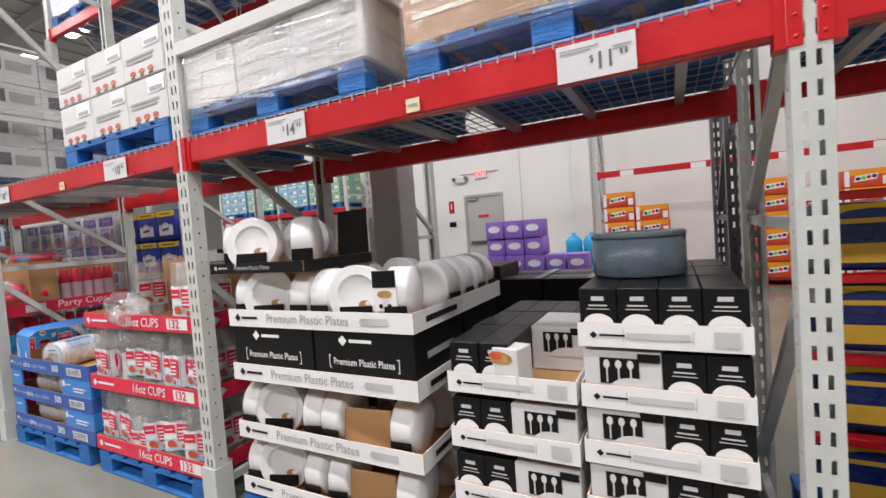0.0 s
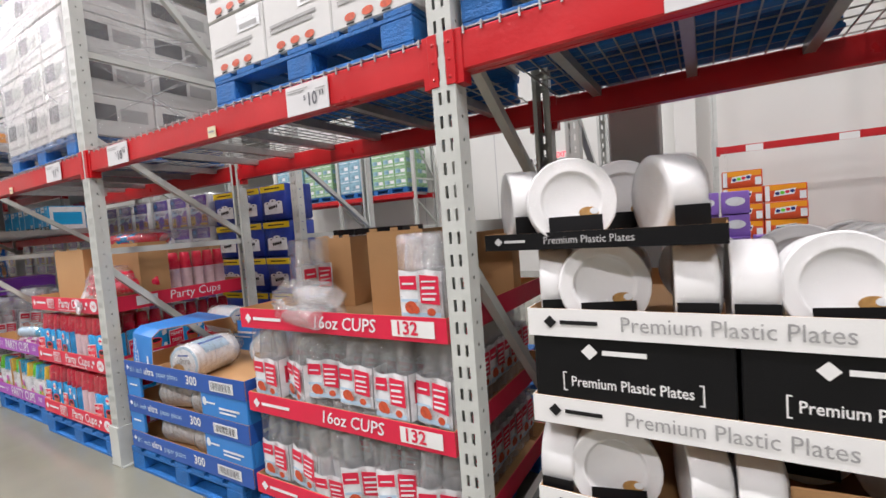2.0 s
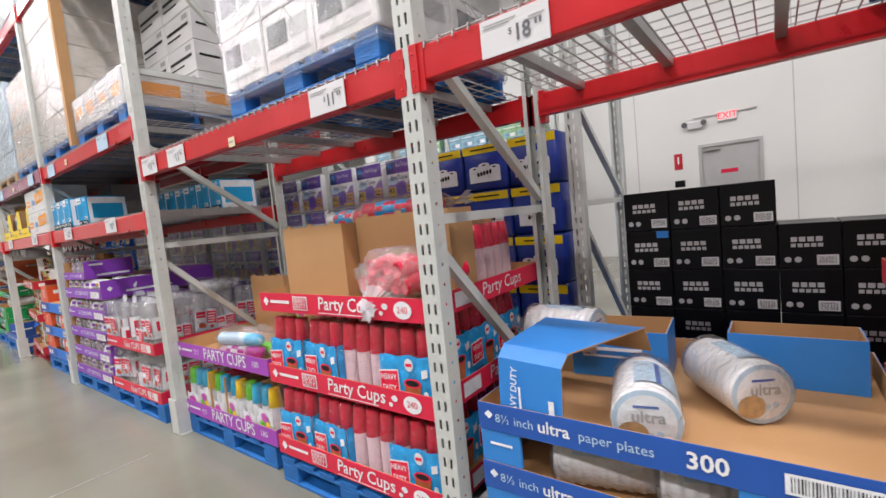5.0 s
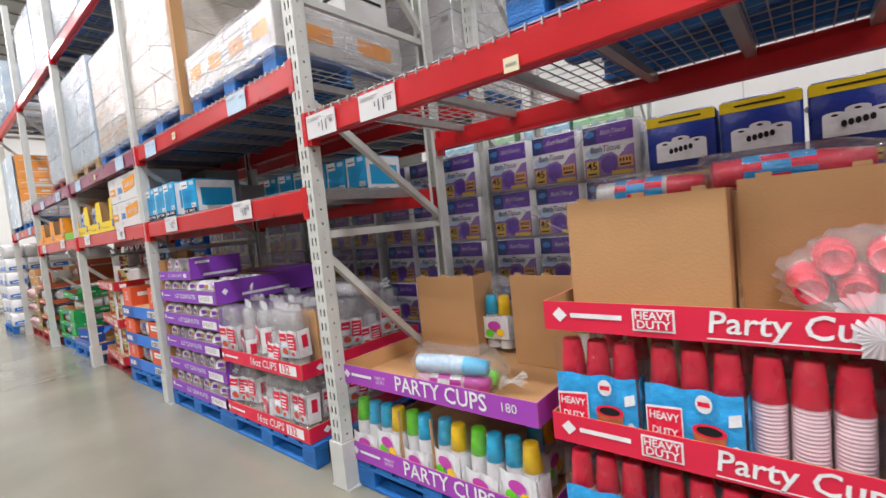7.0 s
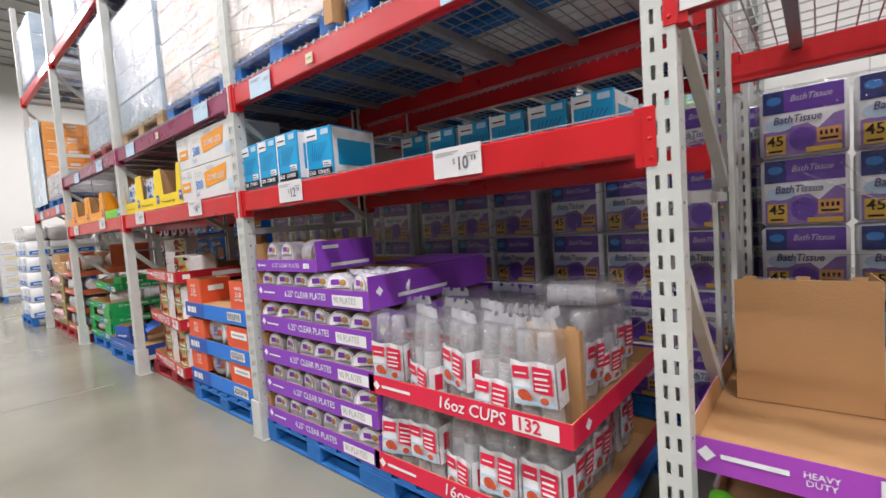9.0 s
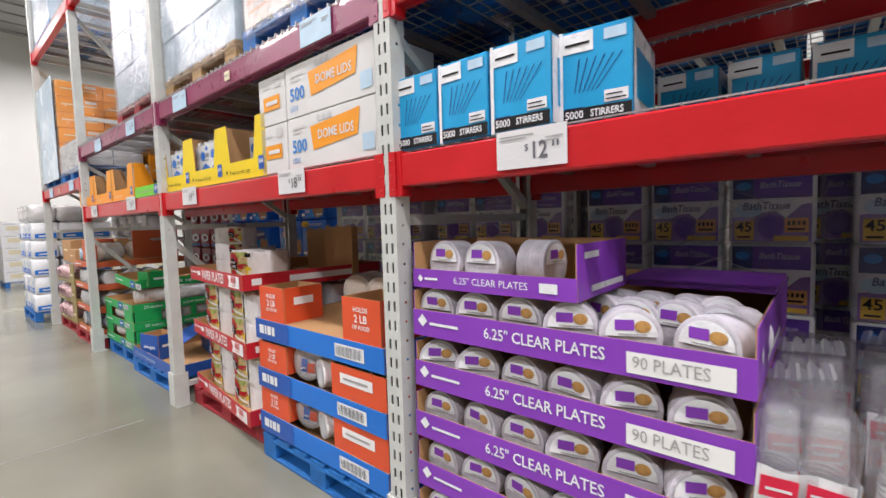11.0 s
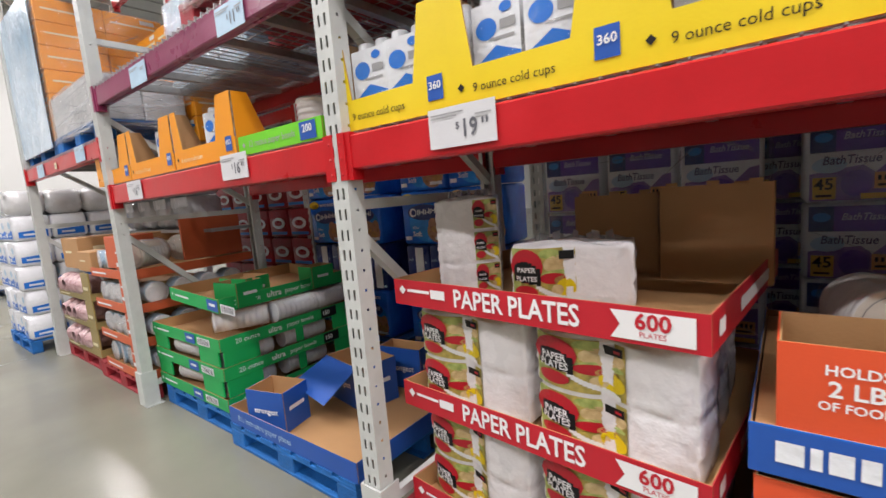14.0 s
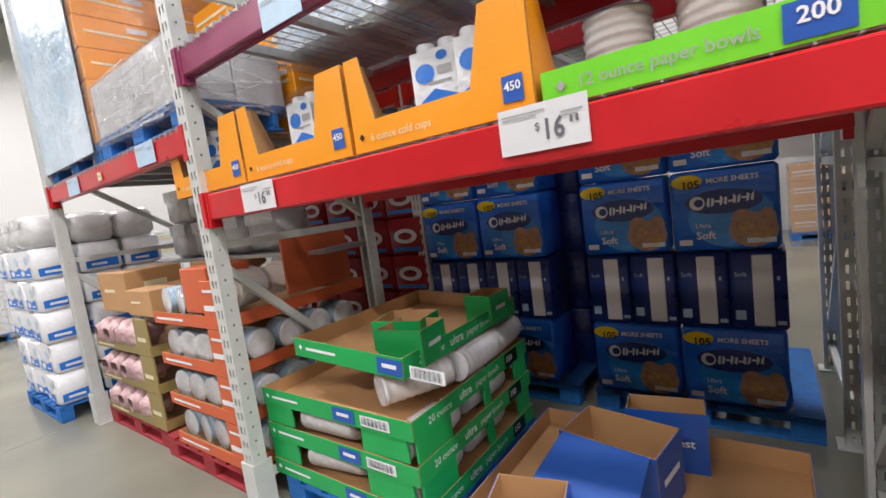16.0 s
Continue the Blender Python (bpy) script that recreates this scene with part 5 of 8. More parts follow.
def knotted_bag(x, y, z, rz):
    """Red cup stacks lying in a clear bag whose gathered knot hangs over the tray's edge."""
    ob = thing("cup_bag", "clear knotted bag of red party cups over a tray edge", "cup bag", pose(x, y, z, 0, 0, rz), "loose cup bags")
    seats = ((-0.135, 0.05), (-0.045, 0.045), (0.05, 0.045), (0.14, 0.05), (-0.085, 0.128), (0.015, 0.13), (0.105, 0.122))
    for k, (u, v) in enumerate(seats):
        b = Build()
        b.lathe([(0, 0.004), (0.03, 0.004), (0.032, 0.0), (0.035, 0.0), (0.036, 0.002), (0.037, 0.006), (0.047, 0.105)] + ribbed(0.05, 0.051, 0.11, 0.34, 9) + [(0, 0.34)], "y", (0, 0, 0), 16)
        part("cup_column", b, CUPRED, ob, m=pose(u, 0.0 + 0.012 * (k % 3), v, 7 - 60 * (v - 0.05), 0, -u * 75))
    knot, n = (0.0, -0.105, -0.035), 44
    f = Build()
    rings = ((0.10, 0.16), (0.40, 0.55), (0.78, 0.9), (1.0, 1.02), (1.02, 1.3))
    for j, (q, back) in enumerate(rings):
        for k in range(n):
            a = 2 * math.pi * k / n
            pl = 1 + (0.10 - 0.016 * j) * (-1) ** k + 0.07 * math.sin(3 * a + j) + 0.04 * math.sin(7 * a)
            ex, ez = 0.215 * math.cos(a) * q * pl, 0.118 * math.sin(a) * q * pl
            yy = knot[1] + 0.115 * back + 0.008 * math.sin(5 * a + j)
            f.v.append((knot[0] * (1 - q) + ex, yy + (0.25 if j == 4 else 0.0), (knot[2]) * (1 - q) + 0.092 * q + ez))
    for j in range(len(rings) - 1):
        for k in range(n):
            k2 = (k + 1) % n
            f.f.append((j * n + k, j * n + k2, (j + 1) * n + k2, (j + 1) * n + k))
            f.m.append(1 if j == 0 else 0)
            f.s.append(j > 1)
    part("film", f, [KNOTFILM, BAGWHITE], ob)
    g = Build()
    for k in range(46):
        a0, a1 = 2 * math.pi * k / 46, 2 * math.pi * (k + 1) / 46
        pts = [knot]
        for a, s in ((a0, k), (a1, k + 1)):
            q = 0.052 * (1 + 0.16 * math.sin(3 * a + 1) + 0.12 * math.sin(8 * a) + 0.1 * math.sin(17 * a))
            pts.append((knot[0] + q * math.cos(a), knot[1] + (0.014 if s % 2 else -0.004), knot[2] + q * 0.9 * math.sin(a)))
        g.face(pts)
    part("gathered_end", g, KNOTWHITE, ob, "gathered white film bag end")


KNOTFILM = film("pleated_bag", gloss=0.6, haze=0.10, bscale=22, bump=1.0)
KNOTWHITE = film("bag_knot", gloss=0.8, haze=0.6, bscale=40, bump=1.0)
knotted_bag(-4.10, Y0 + 0.085, 1.055, -6)
lying_bag(-4.28, Y0 + 0.45, 1.40, 12, [[CUPRED, CUPRED]] * 2, "bagged red cups lying on cardboard dividers", 0.42, 0.05, [LABELBLUE, CUPRED])
lying_bag(-4.72, Y0 + 0.50, 1.39, -6, [[CUPWHITE, CUPRED]] * 2, "bagged red cups lying on cardboard dividers", 0.40, 0.045, [LABELBLUE, CUPRED])


def orchid_tray(z):
    w = 1.19
    t = tray(-6.235, Y0 + 0.035, z, w, 1.0, 0.10, ORCHID, "orchid purple card tray of party cups", group="orchid cup trays")
    marks(t, lambda b: b.logo(0.06, 0.055, 0.024, -0.003, 0, 1.3), [LABELWHITE])
    lettering("HEAVY", 0.024, LABELWHITE, t, 0.28, 0.062, -0.003)
    lettering("DUTY", 0.024, LABELWHITE, t, 0.285, 0.04, -0.003)
    lettering("PARTY CUPS", 0.104, LABELWHITE, t, 0.42, 0.052, -0.003, squeeze=0.92, bold=0.012)
    lettering("180", 0.055, LABELWHITE, t, 1.02, 0.055, -0.003)
    return t


for z in (0.15, 0.575):
    orchid_tray(z)
for k in range(6):
    (multi_a if k % 2 else multi_b)(pose(-6.12 + k * 0.19, Y0 + 0.065, 0.16, 0, rng.uniform(-3, 3), rng.uniform(-8, 8)))
for k in range(4):
    (multi_b if k % 2 else multi_a)(pose(-5.15, Y0 + 0.30 + 0.2 * k, 0.16, 0, 0, 90))
for x in (-5.83, -5.62):
    divider(x, Y0 + 0.05, 0.16, 0.012, 0.32, 90, fold=0)
divider(-6.17, 2.90, 0.585, 0.42, 0.47, 4, fold=0.22)
divider(-5.49, 2.91, 0.585, 0.43, 0.48, -2, fold=0.16)
for k, (x, y) in enumerate(((-5.68, 3.02), (-5.50, 3.10), (-6.05, 3.06), (-5.86, 3.10), (-5.30, 3.12))):
    (multi_a, multi_c)[k % 2](pose(x, y, 0.612, 0, 0, rng.uniform(-12, 12)))
multi_b(pose(-5.01, 2.94, 0.60, 0, -9, 40))
lying_bag(-5.55, Y0 + 0.17, 0.588, 10, [[PALEPINK, PINKCUP], [CUPWHITE, GREENCUP], [PAPERBLUE, BLUECUP]], "bagged multicolour party cups lying in the tray", 0.36, 0.045, [LABELWHITE, PINKCUP])
for k in range(5):
    b = Build()
    crumpled(b, 0.22, 0.035, 1.0)
    solo("loose_film", b, BAG, "crumpled clear film bag top behind cardboard dividers", "film bag", pose(-6.05 + 0.24 * k, 3.12, 0.94, 0, 0, 40 * k), "loose film tops")

# ---- bay with clear cups and purple plate trays ----
blue_pallet(pose(-7.65, Y0, 0))
blue_pallet(pose(-8.76, Y0, 0))
for z in (0.145, 0.535):
    cup_tray(-7.64, z, 1.07)
for z in (0.155, 0.545):
    for k in range(5):
        clear_any(pose(-7.53 + k * 0.20, Y0 + 0.04 + rng.uniform(0, 0.02), z))
    for k in range(4):
        clear_any(pose(-6.68, Y0 + 0.26 + 0.19 * k, z, 0, 0, 90))
    for j in range(3):
        for k in range(4):
            clear_any(pose(-7.5 + k * 0.20, Y0 + 0.26 + 0.24 * j, z + 0.002))
divider(-6.84, Y0 + 0.18, 0.545, 0.24, 0.37, -5, fold=0.03)
lying_bag(-6.75, Y0 + 0.55, 0.93, 20, [[CLEARRIM, CLEARCUP]] * 2, "loose bag of clear cups lying on top", 0.3, 0.05)


def purple_tray(z, k):
    w, h = 1.09, 0.098
    t = tray(-8.695 + 0.002 * k, Y0 + 0.004 * (k % 2), z, w, 1.02, h, PURPLE, "purple printed card tray of clear plates", side_h=0.17, group="purple plate trays")
    marks(t, lambda b: b.logo(0.05, 0.06, 0.024, -0.003, 0, 0).rect(0.085, 0.22, 0.046, 0.056, -0.003), [LABELWHITE])
    lettering("6.25\" CLEAR PLATES", 0.052, LABELWHITE, t, 0.33, 0.05, -0.003, squeeze=0.9, bold=0.01)
    marks(t, lambda b: b.rect(0.80, 1.05, 0.012, 0.07, -0.003), [WHITE], "count_panel")
    lettering("90 PLATES", 0.048, INKGREY, t, 0.815, 0.042, -0.005, squeeze=0.85)
    marks(t, lambda b: b.face([(w + 0.003, 0.05, 0.09), (w + 0.003, 0.075, 0.065), (w + 0.003, 0.1, 0.09), (w + 0.003, 0.075, 0.115)]).rectx(0.2, 0.6, 0.04, 0.06, w + 0.003), [LABELWHITE], "side_print")
    return t


def clear_plate():
    ob = thing("clear_plate_pack", "stack of clear plastic plates with round white label", "plate pack", group="clear plate packs")
    r = 0.083
    part("stack_body", Build().lathe([(0, 0.008), (r * 0.7, 0.006), (r * 0.97, 0)] + ribbed(r, r, 0.002, 0.11, 8) + [(0, 0.11)], "y", (0, 0, r), 20), CLEARPLATE, ob)
    b = Build()
    b.disc(0, r * 1.05, r * 0.82, r * 0.8, -0.003, 0, 16, 0, 180).rect(-r * 0.5, r * 0.1, r * 1.25, r * 1.6, -0.005, 1).disc(r * 0.36, r * 1.38, r * 0.26, r * 0.2, -0.005, 2).rect(-r * 0.4, r * 0.5, r * 1.1, r * 1.14, -0.005, 3)
    part("label", b, [LABELWHITE, PURPLE, FOOD, INKGREY], ob)
    return ob


CLEARPLATE = material("clear_stacked_plastic", (0.60, 0.58, 0.64), 0.22, var=0.2, scale=30, bump=0.1)
clear_pack = Proto(clear_plate)
for k, z in enumerate((0.142, 0.342, 0.542, 0.742, 0.942)):
    purple_tray(z, k)
    for i in range(6):
        clear_pack(pose(-8.60 + i * 0.178, Y0 + 0.04, z + 0.012, rng.uniform(-6, 2), 0, 6 + rng.uniform(-22, 22)))
    if z > 0.9:
        for i in range(4):
            for j in range(2):
                clear_pack(pose(-8.06 + i * 0.115, Y0 + 0.22 + 0.14 * j, z + 0.012, -10, 0, rng.uniform(-30, 30)))
    else:
        for j in range(5):
            clear_pack(pose(-7.70, Y0 + 0.2 + 0.17 * j, z + 0.012, 0, 0, 90))
solo("purple_sheet", Build().box(0, 0.5, 0, 0.5, 0, 0.012), PURPLE, "purple card sheet over clear plates in the tray", "card sheet", pose(-8.1, Y0 + 0.50, 1.115))
tb = tray(-8.69, Y0 + 0.01, 1.125, 0.66, 0.42, 0.07, PURPLE, "half-full purple card tray on the stack", side_h=0.17, back_h=0.17)
lettering("6.25\" CLEAR PLATES", 0.034, LABELWHITE, tb, 0.2, 0.035, -0.003)
marks(tb, lambda b: b.logo(0.04, 0.035, 0.014, -0.003, 0, 0.9).rect(0.54, 0.6, 0.02, 0.05, -0.003), [LABELWHITE])
marks(tb, lambda b: b.rectx(0.05, 0.16, 0.125, 0.145, 0.663).rectx(0.1, 0.38, 0.02, 0.04, 0.663), [LABELWHITE], "side_print")
for i, x in enumerate((-8.58, -8.41)):
    clear_pack(pose(x, Y0 + 0.06, 1.135, -4, 0, -6))
clear_pack(pose(-8.17, Y0 + 0.16, 1.135, 0, 0, 88))

# ---- bay with paper plates and bowl trays ----
blue_pallet(pose(-10.03, Y0 + 0.04, 0))
red_pallet(pose(-11.24, Y0 + 0.10, 0))


def blue_band(z, k):
    """A blue tray whose front bows, with orange-red cartons in it."""
    w, x0, y0 = 1.13, -10.05, Y0 + 0.045
    t = tray(x0, y0, z, w, 1.0, 0.115, ROYAL, "royal blue printed card tray of plates", group="royal blue trays")
    marks(t, lambda b: (b.rect(0.0, 0.36, 0.0, 0.114, -0.0025, 2), b.rect(0.05, 0.10, 0.035, 0.085, -0.005, 0), b.rect(0.11, 0.13, 0.035, 0.085, -0.005, 0), b.rect(0.14, 0.18, 0.035, 0.085, -0.005, 0), b.rect(0.19, 0.22, 0.035, 0.085, -0.005, 0), barcode(b, 0.78, 0.025, 0.22, 0.065, -0.003, 0, 1)), [LABELWHITE, INKBLACK, NAVY])
    return t


def orange_end(x, z, w, h, d=0.25, rz=0.0, words=True):
    ob = thing("carton_end", "orange-red open-topped carton end in a tray", "carton", pose(x, Y0 + 0.052, z, 0, 0, rz), "orange-red carton ends")
    open_carton(ob, w, d, h, ORANGERED)
    if words:
        s = min(0.04, h * 0.2)
        lettering("HOLDS", s * 0.8, WHITE, ob, w * 0.5, h * 0.74, -0.003, align="CENTER", bold=0.02)
        lettering("2 LB", s * 1.25, WHITE, ob, w * 0.5, h * 0.53, -0.003, align="CENTER", bold=0.02)
        lettering("OF FOOD", s * 0.7, WHITE, ob, w * 0.5, h * 0.34, -0.003, align="CENTER", bold=0.02)
    else:
        marks(ob, lambda bb: bb.rect(w * 0.18, w * 0.78, h * 0.45, h * 0.78, -0.003).rect(w * 0.25, w * 0.7, h * 0.58, h * 0.65, -0.005, 1), [WHITE, INKGREY])
    marks(ob, lambda bb: bb.rectx(d * 0.25, d * 0.75, h * 0.5, h * 0.72, w + 0.003), [WHITE], "side_print")
    return ob


def scallop_pack():
    ob = thing("plate_pack", "bagged white scalloped paper plates with red-blue sticker", "plate pack", group="scalloped plate packs")
    r = 0.105
    b = Build()
    prof = [(0, 0.02), (r * 0.7, 0.016), (r * 0.8, 0.004), (r, 0.0)] + ribbed(r, r, 0.004, 0.14, 8) + [(0, 0.14)]
    b.lathe(prof, "y", (0, 0, r), 30)
    part("stack_body", b, PAPERWHITE, ob)
    rim = Build()
    for k in range(26):
        a = 2 * math.pi * k / 26
        rim.disc(r * 0.88 * math.cos(a), r + r * 0.88 * math.sin(a), 0.006, 0.006, -0.003, 0, 6)
    part("rim_dots", rim, INKGREY, ob)
    part("label", Build().rect(-0.045, 0.0, 0.045, 0.115, -0.003, 0).rect(0.002, 0.055, 0.045, 0.095, -0.003, 1).rect(-0.04, -0.005, 0.06, 0.07, -0.005, 2), [ROYAL, ORANGERED, WHITE], ob)
    part("film", Build().lathe([(0, -0.008), (r * 1.04, -0.004), (r * 1.05, 0.15), (r * 0.4, 0.17)], "y", (0, 0, r), 14), BAG, ob)
    return ob


scallop = Proto(scallop_pack)
for k, z in enumerate((0.155, 0.425, 0.715)):
    blue_band(z, k)
    if k < 2:
        orange_end(-10.04, z + 0.116, 0.30, 0.155, rz=0)
        orange_end(-9.32, z + 0.116, 0.40, 0.155, words=False)
        scallop(pose(-9.62, Y0 + 0.10, z + 0.10, -8, 0, 12))
        bowl_roll(pose(-9.46, Y0 + 0.08, z + 0.10, 0, 0, -20))
orange_end(-10.0, 0.829, 0.26, 0.195)
orange_end(-9.21, 0.829, 0.27, 0.205)
oe = orange_end(-9.22, 0.829, 0.27, 0.20, 0.2)
oe.matrix_basis = pose(-9.22, Y0 + 0.74, 0.829)
solo("tray_insert", Build().box(0.012, 1.118, 0, 0.90, 0, 0.006), KRAFT, "brown card sheet in the top tray", "card sheet", pose(-10.05, Y0 + 0.055, 0.822))
dome_roll(pose(-9.74, Y0 + 0.56, 0.832, 0, 0, 16)), dome_roll(pose(-9.50, Y0 + 0.55, 0.832, 0, 0, 22))


def plates_tray(z):
    w = 1.09
    t = tray(-11.20, Y0 + 0.115, z, w, 1.0, 0.098, PLATERED, "red printed card tray of paper plates", rz=-6, group="paper plate trays")
    marks(t, lambda b: b.logo(0.05, 0.06, 0.018, -0.003, 0, 1.3).rect(0.2, 0.27, 0.04, 0.072, -0.003).face([(0.86, -0.003, 0.012), (1.06, -0.003, 0.012), (1.06, -0.003, 0.086), (0.86, -0.003, 0.086), (0.885, -0.003, 0.049)]), [WHITE])
    lettering("PAPER PLATES", 0.088, WHITE, t, 0.31, 0.05, -0.003, squeeze=0.84, bold=0.02)
    lettering("600", 0.058, PLATERED, t, 0.965, 0.06, -0.005, align="CENTER", bold=0.025)
    lettering("PLATES", 0.02, PLATERED, t, 0.965, 0.028, -0.005, align="CENTER")
    marks(t, lambda b: b.rectx(0.06, 0.12, 0.03, 0.07, w + 0.003).rectx(0.3, 0.8, 0.03, 0.07, w + 0.003), [WHITE], "side_print")


def lobes(x, w, r):
    """How far the front of a bundle of round stacks falls back at x."""
    n = max(1, round(w / (2 * r)))
    u = (x + w / 2) / (w / n) % 1.0 * 2 - 1
    return 0.5 * (r - r * math.sqrt(max(0.0, 1 - min(abs(u), 0.86) ** 2)))


def words(b, body, size, x, z, y, m):
    """Centred words added to a printed label."""
    cu = bpy.data.curves.new("words", "FONT")
    cu.body, cu.size, cu.align_x, cu.align_y, cu.resolution_u, cu.offset = body, size, "CENTER", "CENTER", 2, size * 0.025
    tmp = bpy.data.objects.new("words", cu)
    me = bpy.data.meshes.new_from_object(tmp)
    for p in me.polygons:
        b.face([(x + me.vertices[i].co.x, y, z + me.vertices[i].co.y) for i in p.vertices], m)
    bpy.data.objects.remove(tmp)
    bpy.data.curves.remove(cu)
    bpy.data.meshes.remove(me)


def plate_bale(w=0.52, tiers=2, lab=(-0.22, 0.07), th=0.18):
    """Round stacks of paper plates side by side in one tight creased bag."""
    def make():
        ob = thing("paper_plate_bale", "tall white bag of stacked paper plates with sandwich label", "paper plates", group="paper plate bales")
        r = 0.12
        rows = []
        for t in range(tiers):
            for u, q in ((0.0, 0.965), (0.05, 0.99), (0.2, 1.0), (0.34, 0.985), (0.48, 1.004), (0.62, 0.988), (0.78, 1.0), (0.93, 0.988)):
                rows.append(((t + u) * th, q))
        rows += [(tiers * th - 0.003, 0.985), (tiers * th + 0.003, 0.93), (tiers * th + 0.010, 0.0)]
        n, b = 64, Build()
        for j, (z, q) in enumerate(rows):
            for k in range(n):
                a = 2 * math.pi * (k + 0.5) / n
                c, s = math.cos(a), math.sin(a)
                x = math.copysign(min(abs(c) ** 0.7, 1.0), c) * w / 2
                y = math.copysign(max(0.0, r - lobes(x * 0.998, w, r)), s)
                if abs(c) > 0.97:
                    y = s / 0.243 * max(0.0, r - lobes(w / 2 * 0.985, w, r))
                crease = 1 + 0.010 * math.sin(7 * a + 2.3 * j) + 0.010 * math.sin(13 * a - 1.9 * j)
                b.v.append((x * q * crease, y * q * crease, z + 0.005 * math.sin(5 * a + j)))
        for j in range(len(rows) - 1):
            for k in range(n):
                k2 = (k + 1) % n
                b.f.append((j * n + k, j * n + k2, (j + 1) * n + k2, (j + 1) * n + k))
                b.m.append(0)
                b.s.append(True)
        part("stack_body", b, BALEWHITE, ob)
        lb = Build()

        def blob(cx, cz, rx, rz, y, m):
            for j in range(3):
                for k in range(16):
                    q = [(cx + rx * v / 3 * math.cos(math.pi * u / 8), y, cz + rz * v / 3 * math.sin(math.pi * u / 8)) for u, v in ((k, j), (k, j + 1), (k + 1, j + 1), (k + 1, j))]
                    lb.face(q if j else q[1:], m)
        x0, x1 = lab
        L = x1 - x0
        for t in range(tiers):
            z0, h = t * th + 0.01, th - 0.014
            for k in range(20):
                lb.rect(x0 + L * k / 20, x0 + L * (k + 1) / 20, z0, z0 + h, 0.0, 7 if k < 3 else 4)
            blob(x0 + L * 0.62, z0 + h * 0.90, L * 0.16, h * 0.09, -0.0012, 7)
            blob(x0 + L * 0.76, z0 + h * 0.70, L * 0.24, h * 0.17, -0.0015, 6), blob(x0 + L * 0.74, z0 + h * 0.54, L * 0.25, h * 0.07, -0.0025, 7)
            blob(x0 + L * 0.66, z0 + h * 0.46, L * 0.20, h * 0.10, -0.0035, 0), blob(x0 + L * 0.80, z0 + h * 0.42, L * 0.12, h * 0.08, -0.0042, 3)
            blob(x0 + L * 0.85, z0 + h * 0.28, L * 0.15, h * 0.17, -0.0048, 8), blob(x0 + L * 0.72, z0 + h * 0.25, L * 0.09, h * 0.10, -0.0052, 6)
            for k in range(14):
                u, v = x0 + L * (0.36 + 0.042 * k), z0 + h * (0.40 - 0.36 * (k / 13) ** 0.6)
                lb.rect(u, u + L * 0.043, max(v - h * 0.05, z0), v + h * 0.05, -0.0056, 2)
            blob(x0 + L * 0.23, z0 + h * 0.20, L * 0.20, h * 0.13, -0.0045, 0), blob(x0 + L * 0.25, z0 + h * 0.68, L * 0.27, h * 0.31, -0.005, 0)
            for k in range(7):
                u, v = x0 + L * (0.03 + 0.064 * k), z0 + h * (0.40 - 0.012 * k)
                lb.rect(u, u + L * 0.065, v + h * 0.02 * (k % 2), v + h * (0.28 + 0.12 * math.sin(0.3 + k * 0.42)), -0.0065, 1)
            words(lb, "PAPER", L * 0.11, x0 + L * 0.25, z0 + h * 0.61, -0.0085, 2), words(lb, "PLATES", L * 0.11, x0 + L * 0.25, z0 + h * 0.45, -0.0085, 2)
            lb.rect(x0 + L * 0.76, x0 + L * 0.98, z0 + h * 0.80, z0 + h * 0.95, -0.005, 1).rect(x0 + L * 0.79, x0 + L * 0.95, z0 + h * 0.85, z0 + h * 0.90, -0.0065, 0)
        lb.v = [(x, y - r * 1.022 + lobes(x, w, r), z) for x, y, z in lb.v]
        part("label", lb, [PLATERED, INKBLACK, WHITE, FOOD, OLIVEGREEN, PLATERED, BUN, SALAD, YELLOW], ob, "vivid red, black and sandwich photo label")
        g = Build()
        for k in range(12):
            u0, u1 = -w * 0.34 + w * 0.68 * k / 12, -w * 0.34 + w * 0.68 * (k + 1) / 12
            y0, y1 = 0.016 * (-1) ** k, -0.016 * (-1) ** k
            g.face([(u0, y0, tiers * th), (u1, y1, tiers * th), (u1 * 0.95, y1 + 0.01, tiers * th + 0.028 + 0.012 * math.sin(k * 2.3 + 1)), (u0 * 0.95, y0 + 0.01, tiers * th + 0.028 + 0.012 * math.sin(k * 2.3))])
        part("film_tuft", g, BAGWHITE, ob)
        return ob
    return make


OLIVEGREEN = material("salad_print", (0.20, 0.42, 0.03), 0.4, var=0.45, scale=30, tint=(0.85, 0.66, 0.16))
SALAD = material("lettuce_print", (0.22, 0.50, 0.03), 0.4, var=0.35, scale=40, tint=(0.72, 0.78, 0.25))
BUN = material("bun_print", (0.80, 0.42, 0.08), 0.4, var=0.3, scale=40, tint=(0.9, 0.75, 0.42))
BALEWHITE = material("white_bagged_paper", (0.84, 0.82, 0.82), 0.28, var=0.05, scale=9, bump=0.55, bscale=16, coat=0.5)
bale, short_bale, tall_bale = Proto(plate_bale(0.49, 2, (-0.235, 0.06))), Proto(plate_bale(0.40, 1, (-0.19, 0.02), 0.20)), Proto(plate_bale(0.25, 3, (0.03, 0.12), 0.123))
for z in (0.15, 0.57, 0.985):
    plates_tray(z)
for z in (0.16, 0.58):
    for k, y in ((0, 0.285), (0, 0.55), (1, 0.23), (1, 0.50), (1, 0.76)):
        bale(pose(-10.91 + k * 0.53, Y0 + y, z + 0.001, 0, 0, -6 + rng.uniform(-3, 3)))
tall_bale(pose(-11.02, Y0 + 0.40, 0.997, 0, 0, 28))
short_bale(pose(-10.57, Y0 + 0.36, 0.997, 0, 0, 14))
